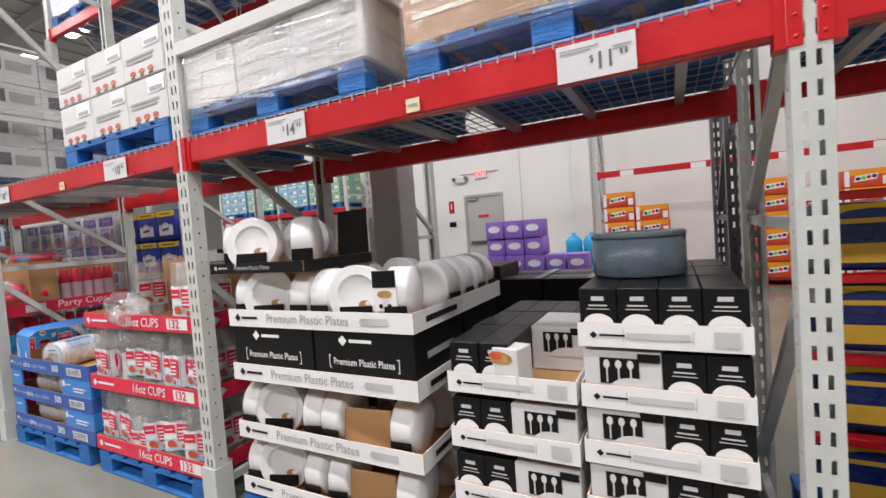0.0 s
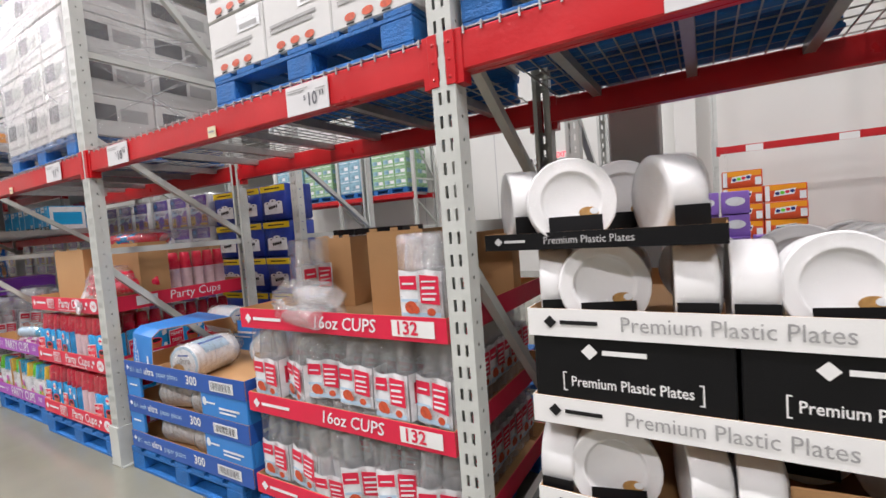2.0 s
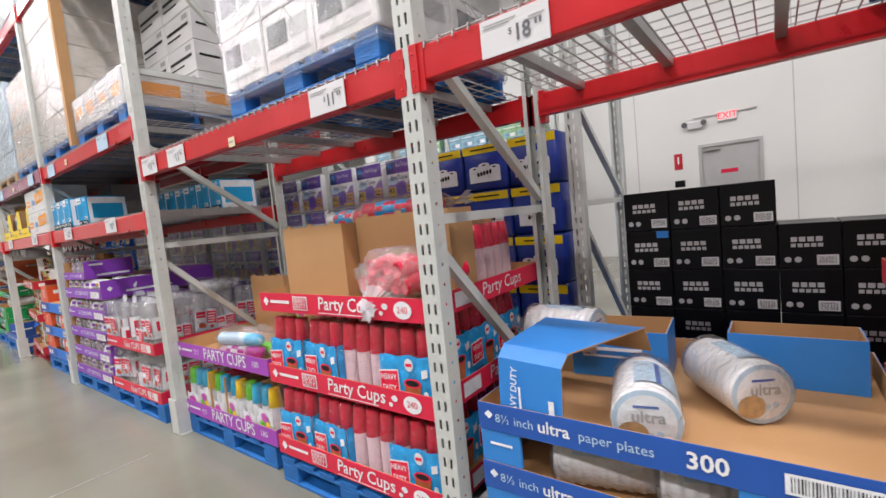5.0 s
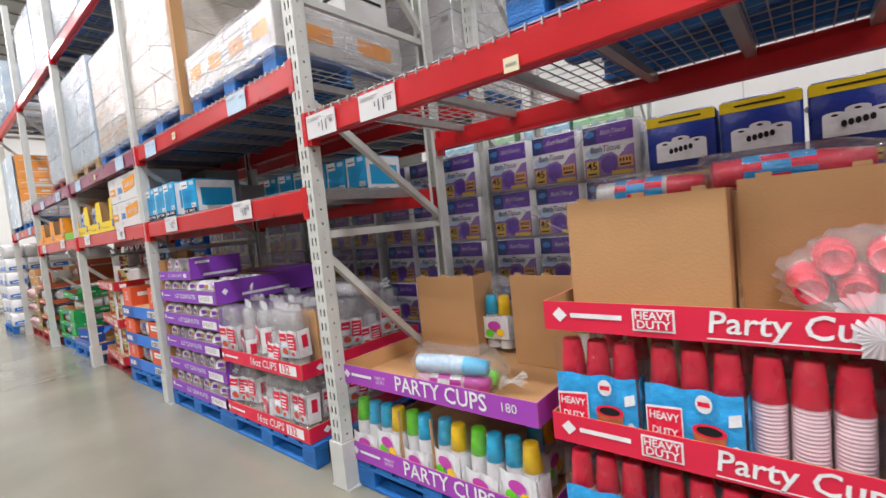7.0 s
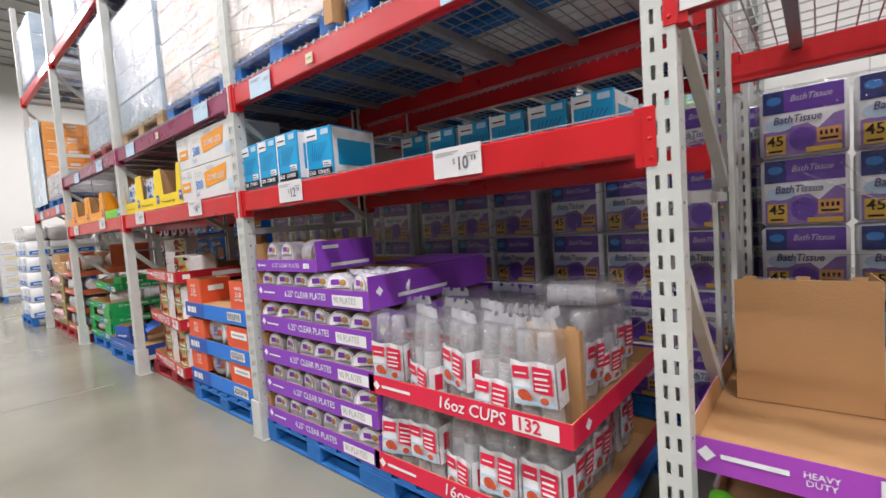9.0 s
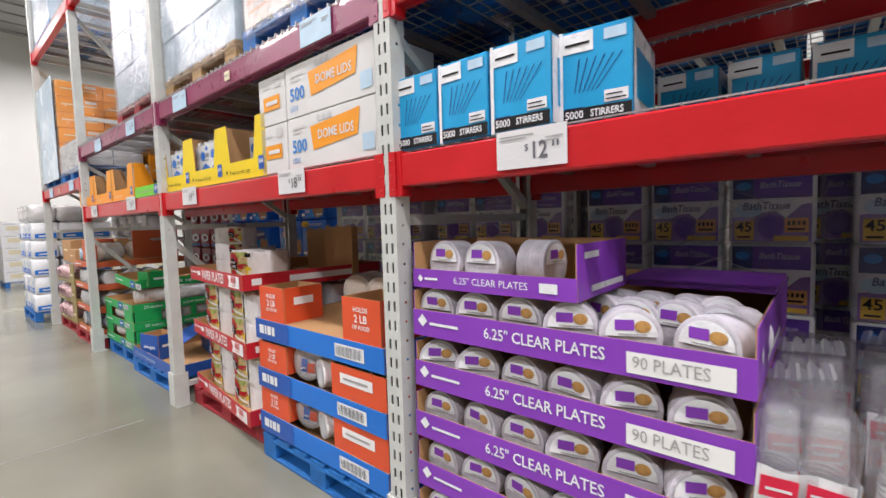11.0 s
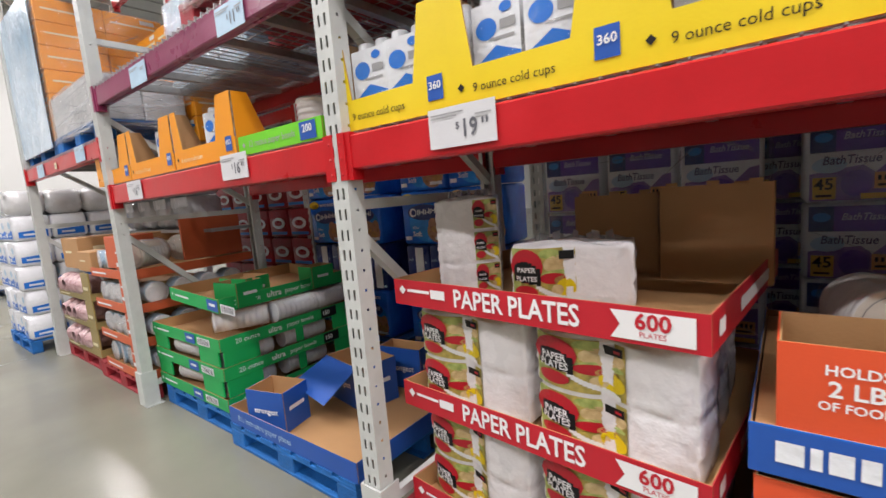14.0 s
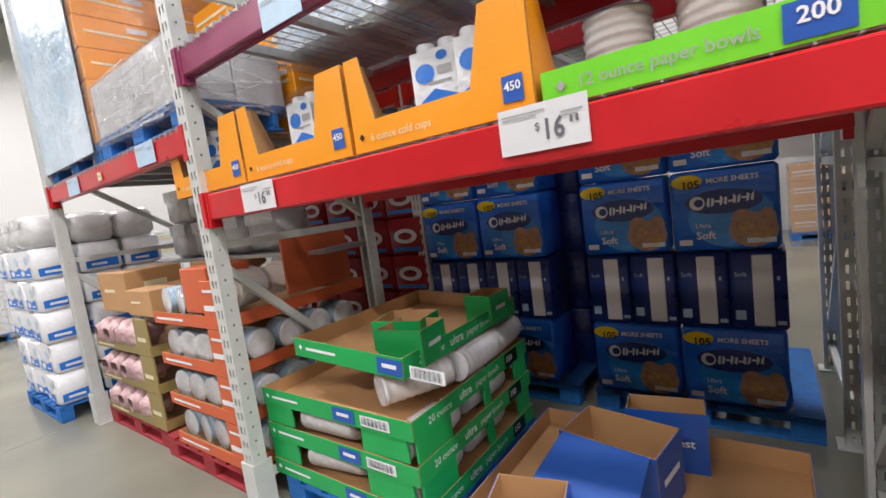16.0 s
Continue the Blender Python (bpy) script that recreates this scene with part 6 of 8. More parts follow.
divider(-10.75, Y0 + 0.86, 0.99, 0.34, 0.34, 5, fold=0.1)
divider(-10.38, Y0 + 0.78, 0.99, 0.36, 0.36, -4, fold=0.05)

# ---- bay with green bowl trays and an emptied blue tray ----
blue_pallet(pose(-13.68, Y0 + 0.10, 0))
blue_pallet(pose(-12.62, Y0 + 0.05, 0))


def green_tray(x, y, z, w, d, h, tall=0.0):
    t = tray(x, y, z, w, d, h, GREEN, "green printed card tray of paper bowls", group="green bowl trays")
    s = h * 0.55
    marks(t, lambda b: (b.logo(0.05, h * 0.55, 0.014, -0.003, 0, 0), b.rect(0.09, 0.30, h * 0.45, h * 0.6, -0.003, 0), b.rect(0.56, 0.70, h * 0.12, h * 0.9, -0.003, 2), b.rect(0.59, 0.67, h * 0.45, h * 0.65, -0.005, 0), barcode(b, 0.74, h * 0.2, 0.17, h * 0.6, -0.003, 0, 1)), [LABELWHITE, INKBLACK, NAVY])
    lettering("20 ounce", s, LABELWHITE, t, w + 0.003, h * 0.5, 0.1, side="side")
    lettering("ultra", s * 1.2, WHITE, t, w + 0.003, h * 0.5, 0.33, side="side", bold=0.02)
    lettering("paper bowls", s, LABELWHITE, t, w + 0.003, h * 0.5, 0.47, side="side")
    marks(t, lambda b: b.rectx(d - 0.26, d - 0.12, h * 0.06, h * 0.94, w + 0.003), [BLACK], "count_panel")
    lettering("150", s, WHITE, t, w + 0.005, h * 0.5, d - 0.25, side="side", bold=0.02)
    return t


gx, gy = -13.76, Y0 + 0.10
for z in (0.145, 0.345, 0.535):
    green_tray(gx, gy, z, 1.03, 1.02, 0.082)
    if z < 0.5:
        for x0, x1 in ((0.0, 0.22), (0.72, 0.985)):
            solo("tray_wall", Build().cbox(gx + x0, gx + x1, gy + 0.006, gy + 0.02, z + 0.084, z + 0.198, 0.003), GREEN, "green card wall of a bowl carton", "carton wall")
        for y0, y1 in ((0.0, 0.26), (0.52, 0.60), (0.84, 1.0)):
            solo("tray_wall", Build().cbox(gx + 1.012, gx + 1.026, gy + y0 + 0.022, gy + y1, z + 0.084, z + 0.198, 0.003), GREEN, "green card wall of a bowl carton", "carton wall")
    if z < 0.6:
        zz = z + 0.012 if z < 0.5 else z + 0.012
        for k in range(3):
            bowl_roll(pose(gx + 0.24 + 0.02 * k, gy + 0.11 + 0.17 * k, zz + 0.03, 0, 0, -84 + rng.uniform(-8, 8))) if z < 0.5 else None
        for k in range(2):
            if z < 0.5:
                bowl_roll(pose(gx + 0.895, gy + 0.05 + 0.44 * k, zz + 0.035, 0, 0, rng.uniform(-4, 4)))
bowl_roll(pose(-12.98, gy + 0.10, 0.60, 0, 0, -28))
for k in range(2):
    bowl_roll(pose(-12.80, gy + 0.42 + 0.30 * k, 0.60, 0, 0, rng.uniform(-6, 6)))
green_tray(-13.48, gy + 0.05, 0.775, 0.70, 0.98, 0.09).matrix_basis = pose(-13.48, gy + 0.05, 0.80, 0, 3, 0)
for x, y, w, rz in ((-13.12, 0.24, 0.26, 12), (-13.0, 0.14, 0.24, 6), (-12.92, 0.74, 0.16, 0)):
    ob = thing("carton_end", "green open-topped carton end in the tray", "carton", pose(x, gy + y, 0.775, 0, 0, rz), "green carton ends")
    open_carton(ob, w, 0.2, 0.155, GREEN)
    marks(ob, lambda bb: bb.rectx(0.05, 0.15, 0.07, 0.09, w + 0.003), [LABELWHITE])
bt = tray(-12.615, Y0 + 0.055, 0.142, 1.13, 1.02, 0.10, NAVY, "emptied blue card tray with brown inside", group="blue plate trays")
lettering("8½ inch ultra paper plates", 0.05, PAPERBLUE, bt, 0.1, 0.05, -0.003)


def navy_end(x, y, z, w, d, h, rx, ry, rz):
    ob = thing("carton_end", "navy blue cut-off carton end with brown inside", "carton", pose(x, y, z, rx, ry, rz), "navy carton ends")
    open_carton(ob, w, d, h, NAVY)
    lettering("strongest", h * 0.2, LABELWHITE, ob, w * 0.2, h * 0.5, -0.003, bold=0.02)
    marks(ob, lambda bb: bb.rectx(d * 0.2, d * 0.8, h * 0.5, h * 0.6, w + 0.003), [LABELWHITE])
    return ob


navy_end(-12.42, Y0 + 0.07, 0.152, 0.27, 0.2, 0.23, 0, 0, 14)
bent = navy_end(-12.34, Y0 + 0.58, 0.152, 0.40, 0.26, 0.27, 0, 0, -10)
fl = Build()
folded(fl, [(0.02, -0.004, 0.268), (0.38, -0.004, 0.268), (0.40, -0.24, 0.14), (0.0, -0.24, 0.16)])
part("bent_flap", fl, [KRAFT, NAVY], bent)
navy_end(-12.14, Y0 + 0.86, 0.152, 0.32, 0.15, 0.27, 0, 0, 8)

# ---- bay with terracotta and olive trays, end of the row ----
red_pallet(pose(-14.93, Y0 + 0.02, 0))
red_pallet(pose(-16.1, Y0 + 0.05, 0))


def puck_pack():
    ob = thing("bowl_pack", "bagged pale blue rimmed paper bowls", "bowl pack", group="bowl packs")
    r = 0.085
    part("stack_body", Build().lathe([(0, 0.02), (r * 0.6, 0.02), (r, 0)] + ribbed(r, r, 0.004, 0.16, 6) + [(0, 0.16)], "y", (0, 0, r), 20, ms=[1, 1] + [0] * 40), [PAPERBLUE, FOAM], ob)
    part("film", Build().lathe([(0, -0.006), (r * 1.03, 0), (r * 1.04, 0.165), (0, 0.18)], "y", (0, 0, r), 14), BAG, ob)
    return ob


puck = Proto(puck_pack)


def terra_tray(x, z, mt, w, word):
    t = tray(x, Y0 + 0.02, z, w, 0.98, 0.07, mt, "%s printed card tray of paper bowls" % word, group=word + " trays")
    part("end_wall", Build().cbox(w - 0.2, w - 0.002, 0.002, 0.016, 0.07, 0.262, 0.003), mt, t)
    marks(t, lambda b: b.rect(w - 0.18, w - 0.02, 0.10, 0.13, -0.001).rect(w - 0.17, w - 0.05, 0.2, 0.215, -0.001).rect(0.05, 0.4, 0.025, 0.04, -0.003), [LABELWHITE])
    for k in range(3):
        if mt is TERRACOTTA:
            puck(pose(x + 0.12 + 0.19 * k, Y0 + 0.06, z + 0.012 + 0.03, 0, 0, rng.uniform(-20, 20)))
    return t


for z in (0.145, 0.41, 0.675, 0.94):
    terra_tray(-14.72, z, TERRACOTTA, 0.86, "terracotta")
    if z < 0.9:
        for k in range(4):
            puck(pose(-13.86, Y0 + 0.2 + 0.2 * k, z + 0.05, 0, 0, 90))
solo("terracotta_carton", Build().cbox(0, 0.30, 0, 0.25, 0, 0.25, 0.004), TERRACOTTA, "closed terracotta carton on the bowl stack", "carton", pose(-14.28, Y0 + 0.03, 1.02))
solo("terracotta_board", Build().cbox(0, 0.02, 0, 0.5, 0, 0.34, 0.004), TERRACOTTA, "terracotta carton side standing in the stack", "carton", pose(-13.92, Y0 + 0.45, 1.02))
dome_roll(pose(-13.97, Y0 + 0.12, 1.012, 0, 0, 20)), dome_roll(pose(-14.1, Y0 + 0.5, 1.012, 0, 0, 40))
for z in (0.145, 0.41, 0.675):
    t = tray(-16.02, Y0 + 0.04, z, 1.06, 0.98, 0.07, OLIVE, "olive gold card tray of pink packs", group="olive trays")
    part("end_wall", Build().cbox(0.84, 1.058, 0.002, 0.016, 0.07, 0.262, 0.003), OLIVE, t)
    marks(t, lambda b: b.rect(0.88, 1.02, 0.1, 0.13, -0.001).rect(0.05, 0.4, 0.02, 0.035, -0.003), [CREAM])
    for k in range(4):
        b = Build()
        bag(b, 0.24, 0.2, 0.19)
        solo("pink_pack", b, PINKFILM, "pink film pack bulging from an olive tray", "soft pack", pose(-15.85 + 0.2 * k, Y0 + 0.13, z + 0.03, 0, 0, 80 + rng.uniform(-15, 15)), "pink packs")
for x, y, z, w, d, h in ((-15.9, 0.1, 0.95, 0.55, 0.4, 0.3), (-15.25, 0.06, 0.95, 0.40, 0.4, 0.18), (-15.2, 0.5, 0.95, 0.4, 0.4, 0.3)):
    solo("kraft_carton", Build().cbox(0, w, 0, d, 0, h, 0.006).rect(w * 0.2, w * 0.6, h * 0.5, h * 0.58, -0.002, 1).rectx(d * 0.3, d * 0.7, h * 0.55, h * 0.7, w + 0.002, 1), [KRAFT, CREAM], "plain brown carton on the tray stack", "carton", pose(-15.95 + (x + 15.95), Y0 + y, z), "brown cartons")

# ---- stock in the second row, behind ----
def tissue_pack(w, d, h, main, band, label, fn=None, mats=(), c=0.018, edge=0.035, low=0.66):
    """A soft film-wrapped pack of rolls, with its print in front and on its side."""
    def make():
        ob = thing("tissue_pack", label, "tissue pack", group=label[:28])
        part("pack", Build().cbox(0, w, 0, d, 0, h, c, 0, True), main, ob)
        b = Build()
        b.rect(w * edge, w * (1 - edge), h * low, h * 0.97, -0.003, 0)
        if fn:
            fn(b, w, h)
        part("print", b, [band, *mats], ob)
        return ob
    return make


def violet_print(b, w, h):
    b.rect(w * 0.05, w * 0.30, h * 0.645, h * 0.968, -0.0045, 5).disc(w * 0.18, h * 0.83, w * 0.09, h * 0.06, -0.006, 4)
    b.face([(w * 0.05, -0.003, h * 0.03), (w * 0.95, -0.003, h * 0.03), (w * 0.95, -0.003, h * 0.56), (w * 0.84, -0.003, h * 0.54), (w * 0.67, -0.003, h * 0.36), (w * 0.56, -0.003, h * 0.46), (w * 0.40, -0.003, h * 0.44), (w * 0.05, -0.003, h * 0.38)], 1)
    b.disc(w * 0.50, h * 0.24, w * 0.15, h * 0.17, -0.0045, 0).disc(w * 0.24, h * 0.48, w * 0.17, h * 0.10, -0.0035, 7)
    b.rect(w * 0.08, w * 0.31, h * 0.05, h * 0.33, -0.006, 2).rect(w * 0.66, w * 0.92, h * 0.16, h * 0.36, -0.006, 8).rect(w * 0.54, w * 0.92, h * 0.04, h * 0.11, -0.006, 2)
    for k in range(4):
        b.rect(w * (0.69 + 0.055 * k), w * (0.72 + 0.055 * k), h * 0.26, h * 0.32, -0.0075, 6)
    b.rect(w * 0.69, w * 0.88, h * 0.19, h * 0.22, -0.0075, 6).rect(w * 0.11, w * 0.27, h * 0.08, h * 0.11, -0.0075, 6)


def make_violet():
    ob = tissue_pack(0.356, 0.33, 0.352, LABELWHITE, TISSUEPURPLE, "white bath tissue pack with violet film print", violet_print, (TISSUEMID, GOLD, LABELWHITE, SKYBLUE, TISSUENAVY, INKBLACK, PAPERBLUE, PEACHGOLD), edge=0.05, low=0.645)()
    lettering("45", 0.070, INKBLACK, ob, 0.034, 0.083, -0.009, bold=0.015)
    lettering("BathTissue", 0.044, TISSUEPALE, ob, 0.13, 0.292, -0.01, lean=0.3, bold=0.012, squeeze=0.85)
    lettering("BathTissue", 0.054, VIOLETINK, ob, 0.06, 0.188, -0.01, lean=0.2, bold=0.012, squeeze=0.82)
    return ob


PEACHGOLD = material("peach_gold_print", (0.80, 0.40, 0.12), 0.4, var=0.2, scale=20)
TISSUEMID = material("mid_violet_film_print", (0.27, 0.16, 0.46), 0.3, var=0.25, scale=12, bump=0.25, bscale=30)
VIOLETINK = material("violet_ink", (0.07, 0.05, 0.16), 0.4, var=0.1)
violet = Proto(make_violet)
for xr, pitch in ((-5.035, 0.376), (-6.24, 0.386), (-7.50, 0.386), (-8.78, 0.386), (-10.06, 0.386)):
    for x in range(3):
        for z in range(5):
            violet(pose(xr - pitch * (x + 1) + 0.012, 3.82, 0.142 + z * 0.356, 0, 0, rng.uniform(-1.5, 1.5)))
    blue_pallet(pose(xr - 1.14, 3.82, 0))
    # Deeper column added behind each gap to block the bright wall.
    if xr < -5.1:
        for z in range(5):
            violet(pose(xr - 0.115, 4.17, 0.142 + z * 0.356))
    sw = thing("stretch_wrap", "creased clear stretch wrap round tissue packs", "stretch wrap", pose(xr - 3 * pitch, 3.81, 0.10), "stretch wraps")
    part("film", Build().cbox(-0.005, 3 * pitch + 0.012, -0.015, 0.36, 0, 1.83, 0.02), TISSUEWRAP, sw)
    tagged(part("wrap_fold", wrap_folds(3 * pitch, 0.34, 0.05, 1.8, int(-10 * xr)), FOLDFILM, sw), kind="stuff")


def yellow_print(b, w, h):
    for k, (u, q) in enumerate(((0.27, 0.30), (0.73, 0.30), (0.5, 0.36))):
        b.rect(w * (u - 0.13), w * (u + 0.13), h * 0.18, h * (0.18 + q), -0.004 - 0.0015 * k, 1).disc(w * u, h * (0.18 + q), w * 0.13, h * 0.05, -0.0045 - 0.0015 * k, 1, 14).disc(w * u, h * (0.18 + q), w * 0.04, h * 0.018, -0.0052 - 0.0015 * k, 2, 10)
    for k in range(5):
        b.disc(w * (0.36 + 0.07 * k), h * (0.35 + 0.01 * k), w * 0.032, h * 0.05, -0.0095, 2, 8)
    b.rect(w * 0.2, w * 0.8, h * 0.87, h * 0.90, -0.006, 2)


def make_blueyellow():
    return tissue_pack(0.372, 0.33, 0.348, TISSUEBLUE2, YELLOW, "blue and yellow bath tissue pack", yellow_print, (LABELWHITE, INKBLACK), edge=0.01, low=0.80)()


TISSUEBLUE2 = material("royal_blue_film_print", (0.012, 0.04, 0.30), 0.3, var=0.2, scale=9, bump=0.25, bscale=30)
blueyellow = Proto(make_blueyellow)
for x in range(3):
    for z in range(5):
        blueyellow(pose(-4.995 + 0.388 * x, 3.86, 0.142 + 0.352 * z, 0, 0, rng.uniform(-2, 2)))
blue_pallet(pose(-5.0, 3.86, 0))


def wipe_carton():
    ob = thing("wipes_carton", "black carton of wipes with grey block print", "carton", group="black wipes cartons")
    part("carton", Build().cbox(0, 0.27, 0, 0.33, 0, 0.252, 0.004), BLACK, ob)
    b = Build()
    for k in range(4):
        b.rect(0.055 + k * 0.036, 0.083 + k * 0.036, 0.150, 0.176, -0.003, 0)
    for k in range(5):
        b.rect(0.055 + k * 0.029, 0.077 + k * 0.029, 0.120, 0.140, -0.003, 0)
    barcode(b, 0.165, 0.02, 0.09, 0.055, -0.003, 1, 2)
    b.disc(0.04, 0.05, 0.016, 0.016, -0.003, 0).disc(0.085, 0.05, 0.016, 0.016, -0.003, 0)
    part("print", b, [INKLIGHT, WHITE, INKBLACK], ob)
    return ob


wipes = Proto(wipe_carton)
for x in range(6):
    for z in range(5 if x < 3 else 4):
        wipes(pose(-3.50 + 0.273 * x, 4.08, 0.142 + 0.254 * z, 0, 0, rng.uniform(-0.6, 0.6)))
solo("blue_label", Build().box(0, 0.07, 0, 0.002, 0, 0.045), SKYBLUE, "blue paper label stuck on a black carton", "label", pose(-3.31, 4.076, 1.11))
blue_pallet(pose(-3.5, 4.08, 0)), blue_pallet(pose(-2.36, 4.08, 0))


GLOWBLUE = material("bright_blue_film_print", (0.03, 0.28, 0.90), 0.22, var=0.3, scale=6, bump=0.3, bscale=30)
TANPRINT = material("tan_film_print", (0.46, 0.24, 0.13), 0.3, var=0.25, scale=18, bump=0.3, bscale=30)


def blue_pack_print(b, w, h):
    b.disc(w * 0.56, h * 0.40, w * 0.40, h * 0.36, -0.0045, 5).disc(w * 0.5, h * 0.60, w * 0.36, h * 0.15, -0.006, 4)
    b.disc(w * 0.26, h * 0.60, w * 0.075, h * 0.085, -0.0075, 1).disc(w * 0.275, h * 0.60, w * 0.045, h * 0.05, -0.009, 4)
    top = [0.645 + 0.02 * math.sin(2.4 * k) + 0.003 * k for k in range(12)]
    low = [0.545 + 0.012 * math.sin(3.1 * k + 1) + 0.004 * k for k in range(12)]
    for k in range(11):
        if k % 3 != 2:
            b.face([(w * (0.35 + 0.04 * k), -0.0075, h * low[k]), (w * (0.375 + 0.04 * k), -0.0075, h * low[k + 1]), (w * (0.385 + 0.04 * k), -0.0075, h * top[k + 1]), (w * (0.36 + 0.04 * k), -0.0075, h * top[k])], 1)
        else:
            b.rect(w * (0.35 + 0.04 * k), w * (0.395 + 0.04 * k), h * (low[k] + 0.03), h * (low[k] + 0.055), -0.0075, 1)
    b.disc(w * 0.17, h * 0.875, w * 0.155, h * 0.085, -0.006, 2).disc(w * 0.76, h * 0.24, w * 0.22, h * 0.21, -0.0075, 3).disc(w * 0.67, h * 0.38, w * 0.1, h * 0.11, -0.008, 3).disc(w * 0.88, h * 0.36, w * 0.08, h * 0.13, -0.0085, 3)
    b.rect(w * 0.70, w * 0.95, h * 0.08, h * 0.14, -0.0105, 1).rect(w * 0.06, w * 0.19, h * 0.08, h * 0.15, -0.006, 1)
    b.disc(w * 0.70, h * 0.28, w * 0.07, h * 0.06, -0.0105, 6).disc(w * 0.84, h * 0.20, w * 0.09, h * 0.07, -0.0107, 6)


def make_blue_pack():
    ob = tissue_pack(0.475, 0.33, 0.425, TISSUEBLUE, TISSUEBLUE, "glossy blue bath tissue pack with bear-brown print", blue_pack_print, (LABELWHITE, YELLOW, TANPRINT, TISSUENAVY, GLOWBLUE, FOOD))()
    lettering("105", 0.058, INKBLACK, ob, 0.055, 0.352, -0.01, bold=0.02)
    lettering("MORE SHEETS", 0.036, LABELWHITE, ob, 0.17, 0.366, -0.01, bold=0.02)
    lettering("Ultra", 0.034, LABELWHITE, ob, 0.11, 0.135, -0.01)
    lettering("Soft", 0.056, LABELWHITE, ob, 0.11, 0.082, -0.01, bold=0.02)
    return ob


def make_ends():
    ob = thing("tissue_pack", "navy bath tissue packs end-on with white stripe", "tissue pack", group="end-on tissue packs")
    part("pack", Build().cbox(0, 0.242, 0, 0.33, 0, 0.41, 0.015, 0, True), TISSUENAVY, ob)
    part("stripe", Build().cbox(0.10, 0.185, -0.006, 0.02, 0.02, 0.39, 0.004), PAPERWHITE, ob)
    marks(ob, lambda b: b.rect(0.02, 0.065, 0.05, 0.10, -0.003).rect(0.195, 0.23, 0.03, 0.05, -0.003).rect(0.2, 0.212, 0.26, 0.28, -0.003), [PAPERBLUE])
    lettering("Soft", 0.034, PAPERBLUE, ob, 0.022, 0.29, -0.003)
    return ob


blue_pack, end_pack = Proto(make_blue_pack), Proto(make_ends)
for x0 in (-12.5, -13.73):
    for x in range(2):
        blue_pack(pose(x0 + 0.495 * x, 3.86, 0.148, 0, 0, rng.uniform(-2, 2)))
        blue_pack(pose(x0 + 0.495 * x, 3.86, 1.0, 0, 0, rng.uniform(-2, 2)))
        blue_pack(pose(x0 + 0.495 * x, 3.86, 1.43, 0, 0, rng.uniform(-2, 2)))
    for x in range(4):
        end_pack(pose(x0 + 0.246 * x, 3.87, 0.58))
    blue_pallet(pose(x0 - 0.02, 3.86, 0))
# packs of the second row, backs to the aisle
for x in (-13.12, -12.87, -12.51):
    for z in range(4):
        end_pack(pose(x + 0.242, 4.56, 0.148 + 0.412 * z, 0, 0, 180))


def red_print(b, w, h):
    b.disc(w * 0.5, h * 0.5, w * 0.34, h * 0.2, -0.004, 1).disc(w * 0.5, h * 0.5, w * 0.2, h * 0.1, -0.006, 0).rect(w * 0.1, w * 0.9, h * 0.1, h * 0.2, -0.004, 2)


redpack = Proto(tissue_pack(0.36, 0.33, 0.30, TISSUERED, TISSUERED, "dark red paper towel pack with pale print", red_print, (LABELWHITE, SKYBLUE)))
for x in range(5):
    for z in range(6):
        redpack(pose(-14.11 - 0.37 * x, 3.86, 0.15 + 0.304 * z, 0, 0, rng.uniform(-2, 2)))
blue_pallet(pose(-14.9, 3.86, 0)), blue_pallet(pose(-16.04, 3.86, 0))


def white_print(b, w, h):
    b.face([(w * 0.08, -0.004, h * 0.12), (w * 0.92, -0.004, h * 0.12), (w * 0.92, -0.004, h * 0.46), (w * 0.55, -0.004, h * 0.34), (w * 0.08, -0.004, h * 0.44)], 1)
    b.disc(w * 0.34, h * 0.27, w * 0.15, h * 0.09, -0.006, 2).rect(w * 0.6, w * 0.86, h * 0.2, h * 0.25, -0.006, 2).disc(w * 0.72, h * 0.66, w * 0.14, h * 0.14, -0.004, 3)
    b.face([(w + 0.004, 0.04, h * 0.12), (w + 0.004, 0.29, h * 0.12), (w + 0.004, 0.29, h * 0.42), (w + 0.004, 0.04, h * 0.36)], 1).rectx(0.08, 0.2, h * 0.2, h * 0.28, w + 0.006, 2)


towel = Proto(tissue_pack(0.36, 0.33, 0.27, TOWELWHITE, TOWELWHITE, "white paper towel pack with blue band", white_print, (ROYAL, LABELWHITE, PAPERBLUE), 0.03))
plain_towel = Proto(tissue_pack(0.36, 0.33, 0.27, SHRINKWHITE, SHRINKWHITE, "grey-white shrink-wrapped towel pack atop a stack", None, (), 0.05))
for x in range(3):
    for y in range(3):
        for z in range(6):
            (towel if z < 5 else plain_towel)(pose(-17.64 + 0.37 * x, 2.10 + 0.34 * y, 0.145 + 0.275 * z, 0, 0, rng.uniform(-4, 4)))
blue_pallet(pose(-17.66, 2.08, 0))
clear_drum = Proto(tissue_pack(0.36, 0.33, 0.30, SHRINKWHITE, SHRINKWHITE, "grey-white shrink-wrapped pack on the shelf", None, (), 0.04))
for x in range(4):
    for z in range(2):
        clear_drum(pose(-16.0 + 0.42 * x, 3.0, 1.26 + 0.305 * z, 0, 0, rng.uniform(-4, 4)))
shelf7 = solo("shelf_board", Build().box(-16.1, -13.76, 2.9, 3.3, 1.23, 1.255), GALV, "grey steel shelf behind the carton stack", "shelf")

# ---- goods on the middle shelf ----
SH = 1.645


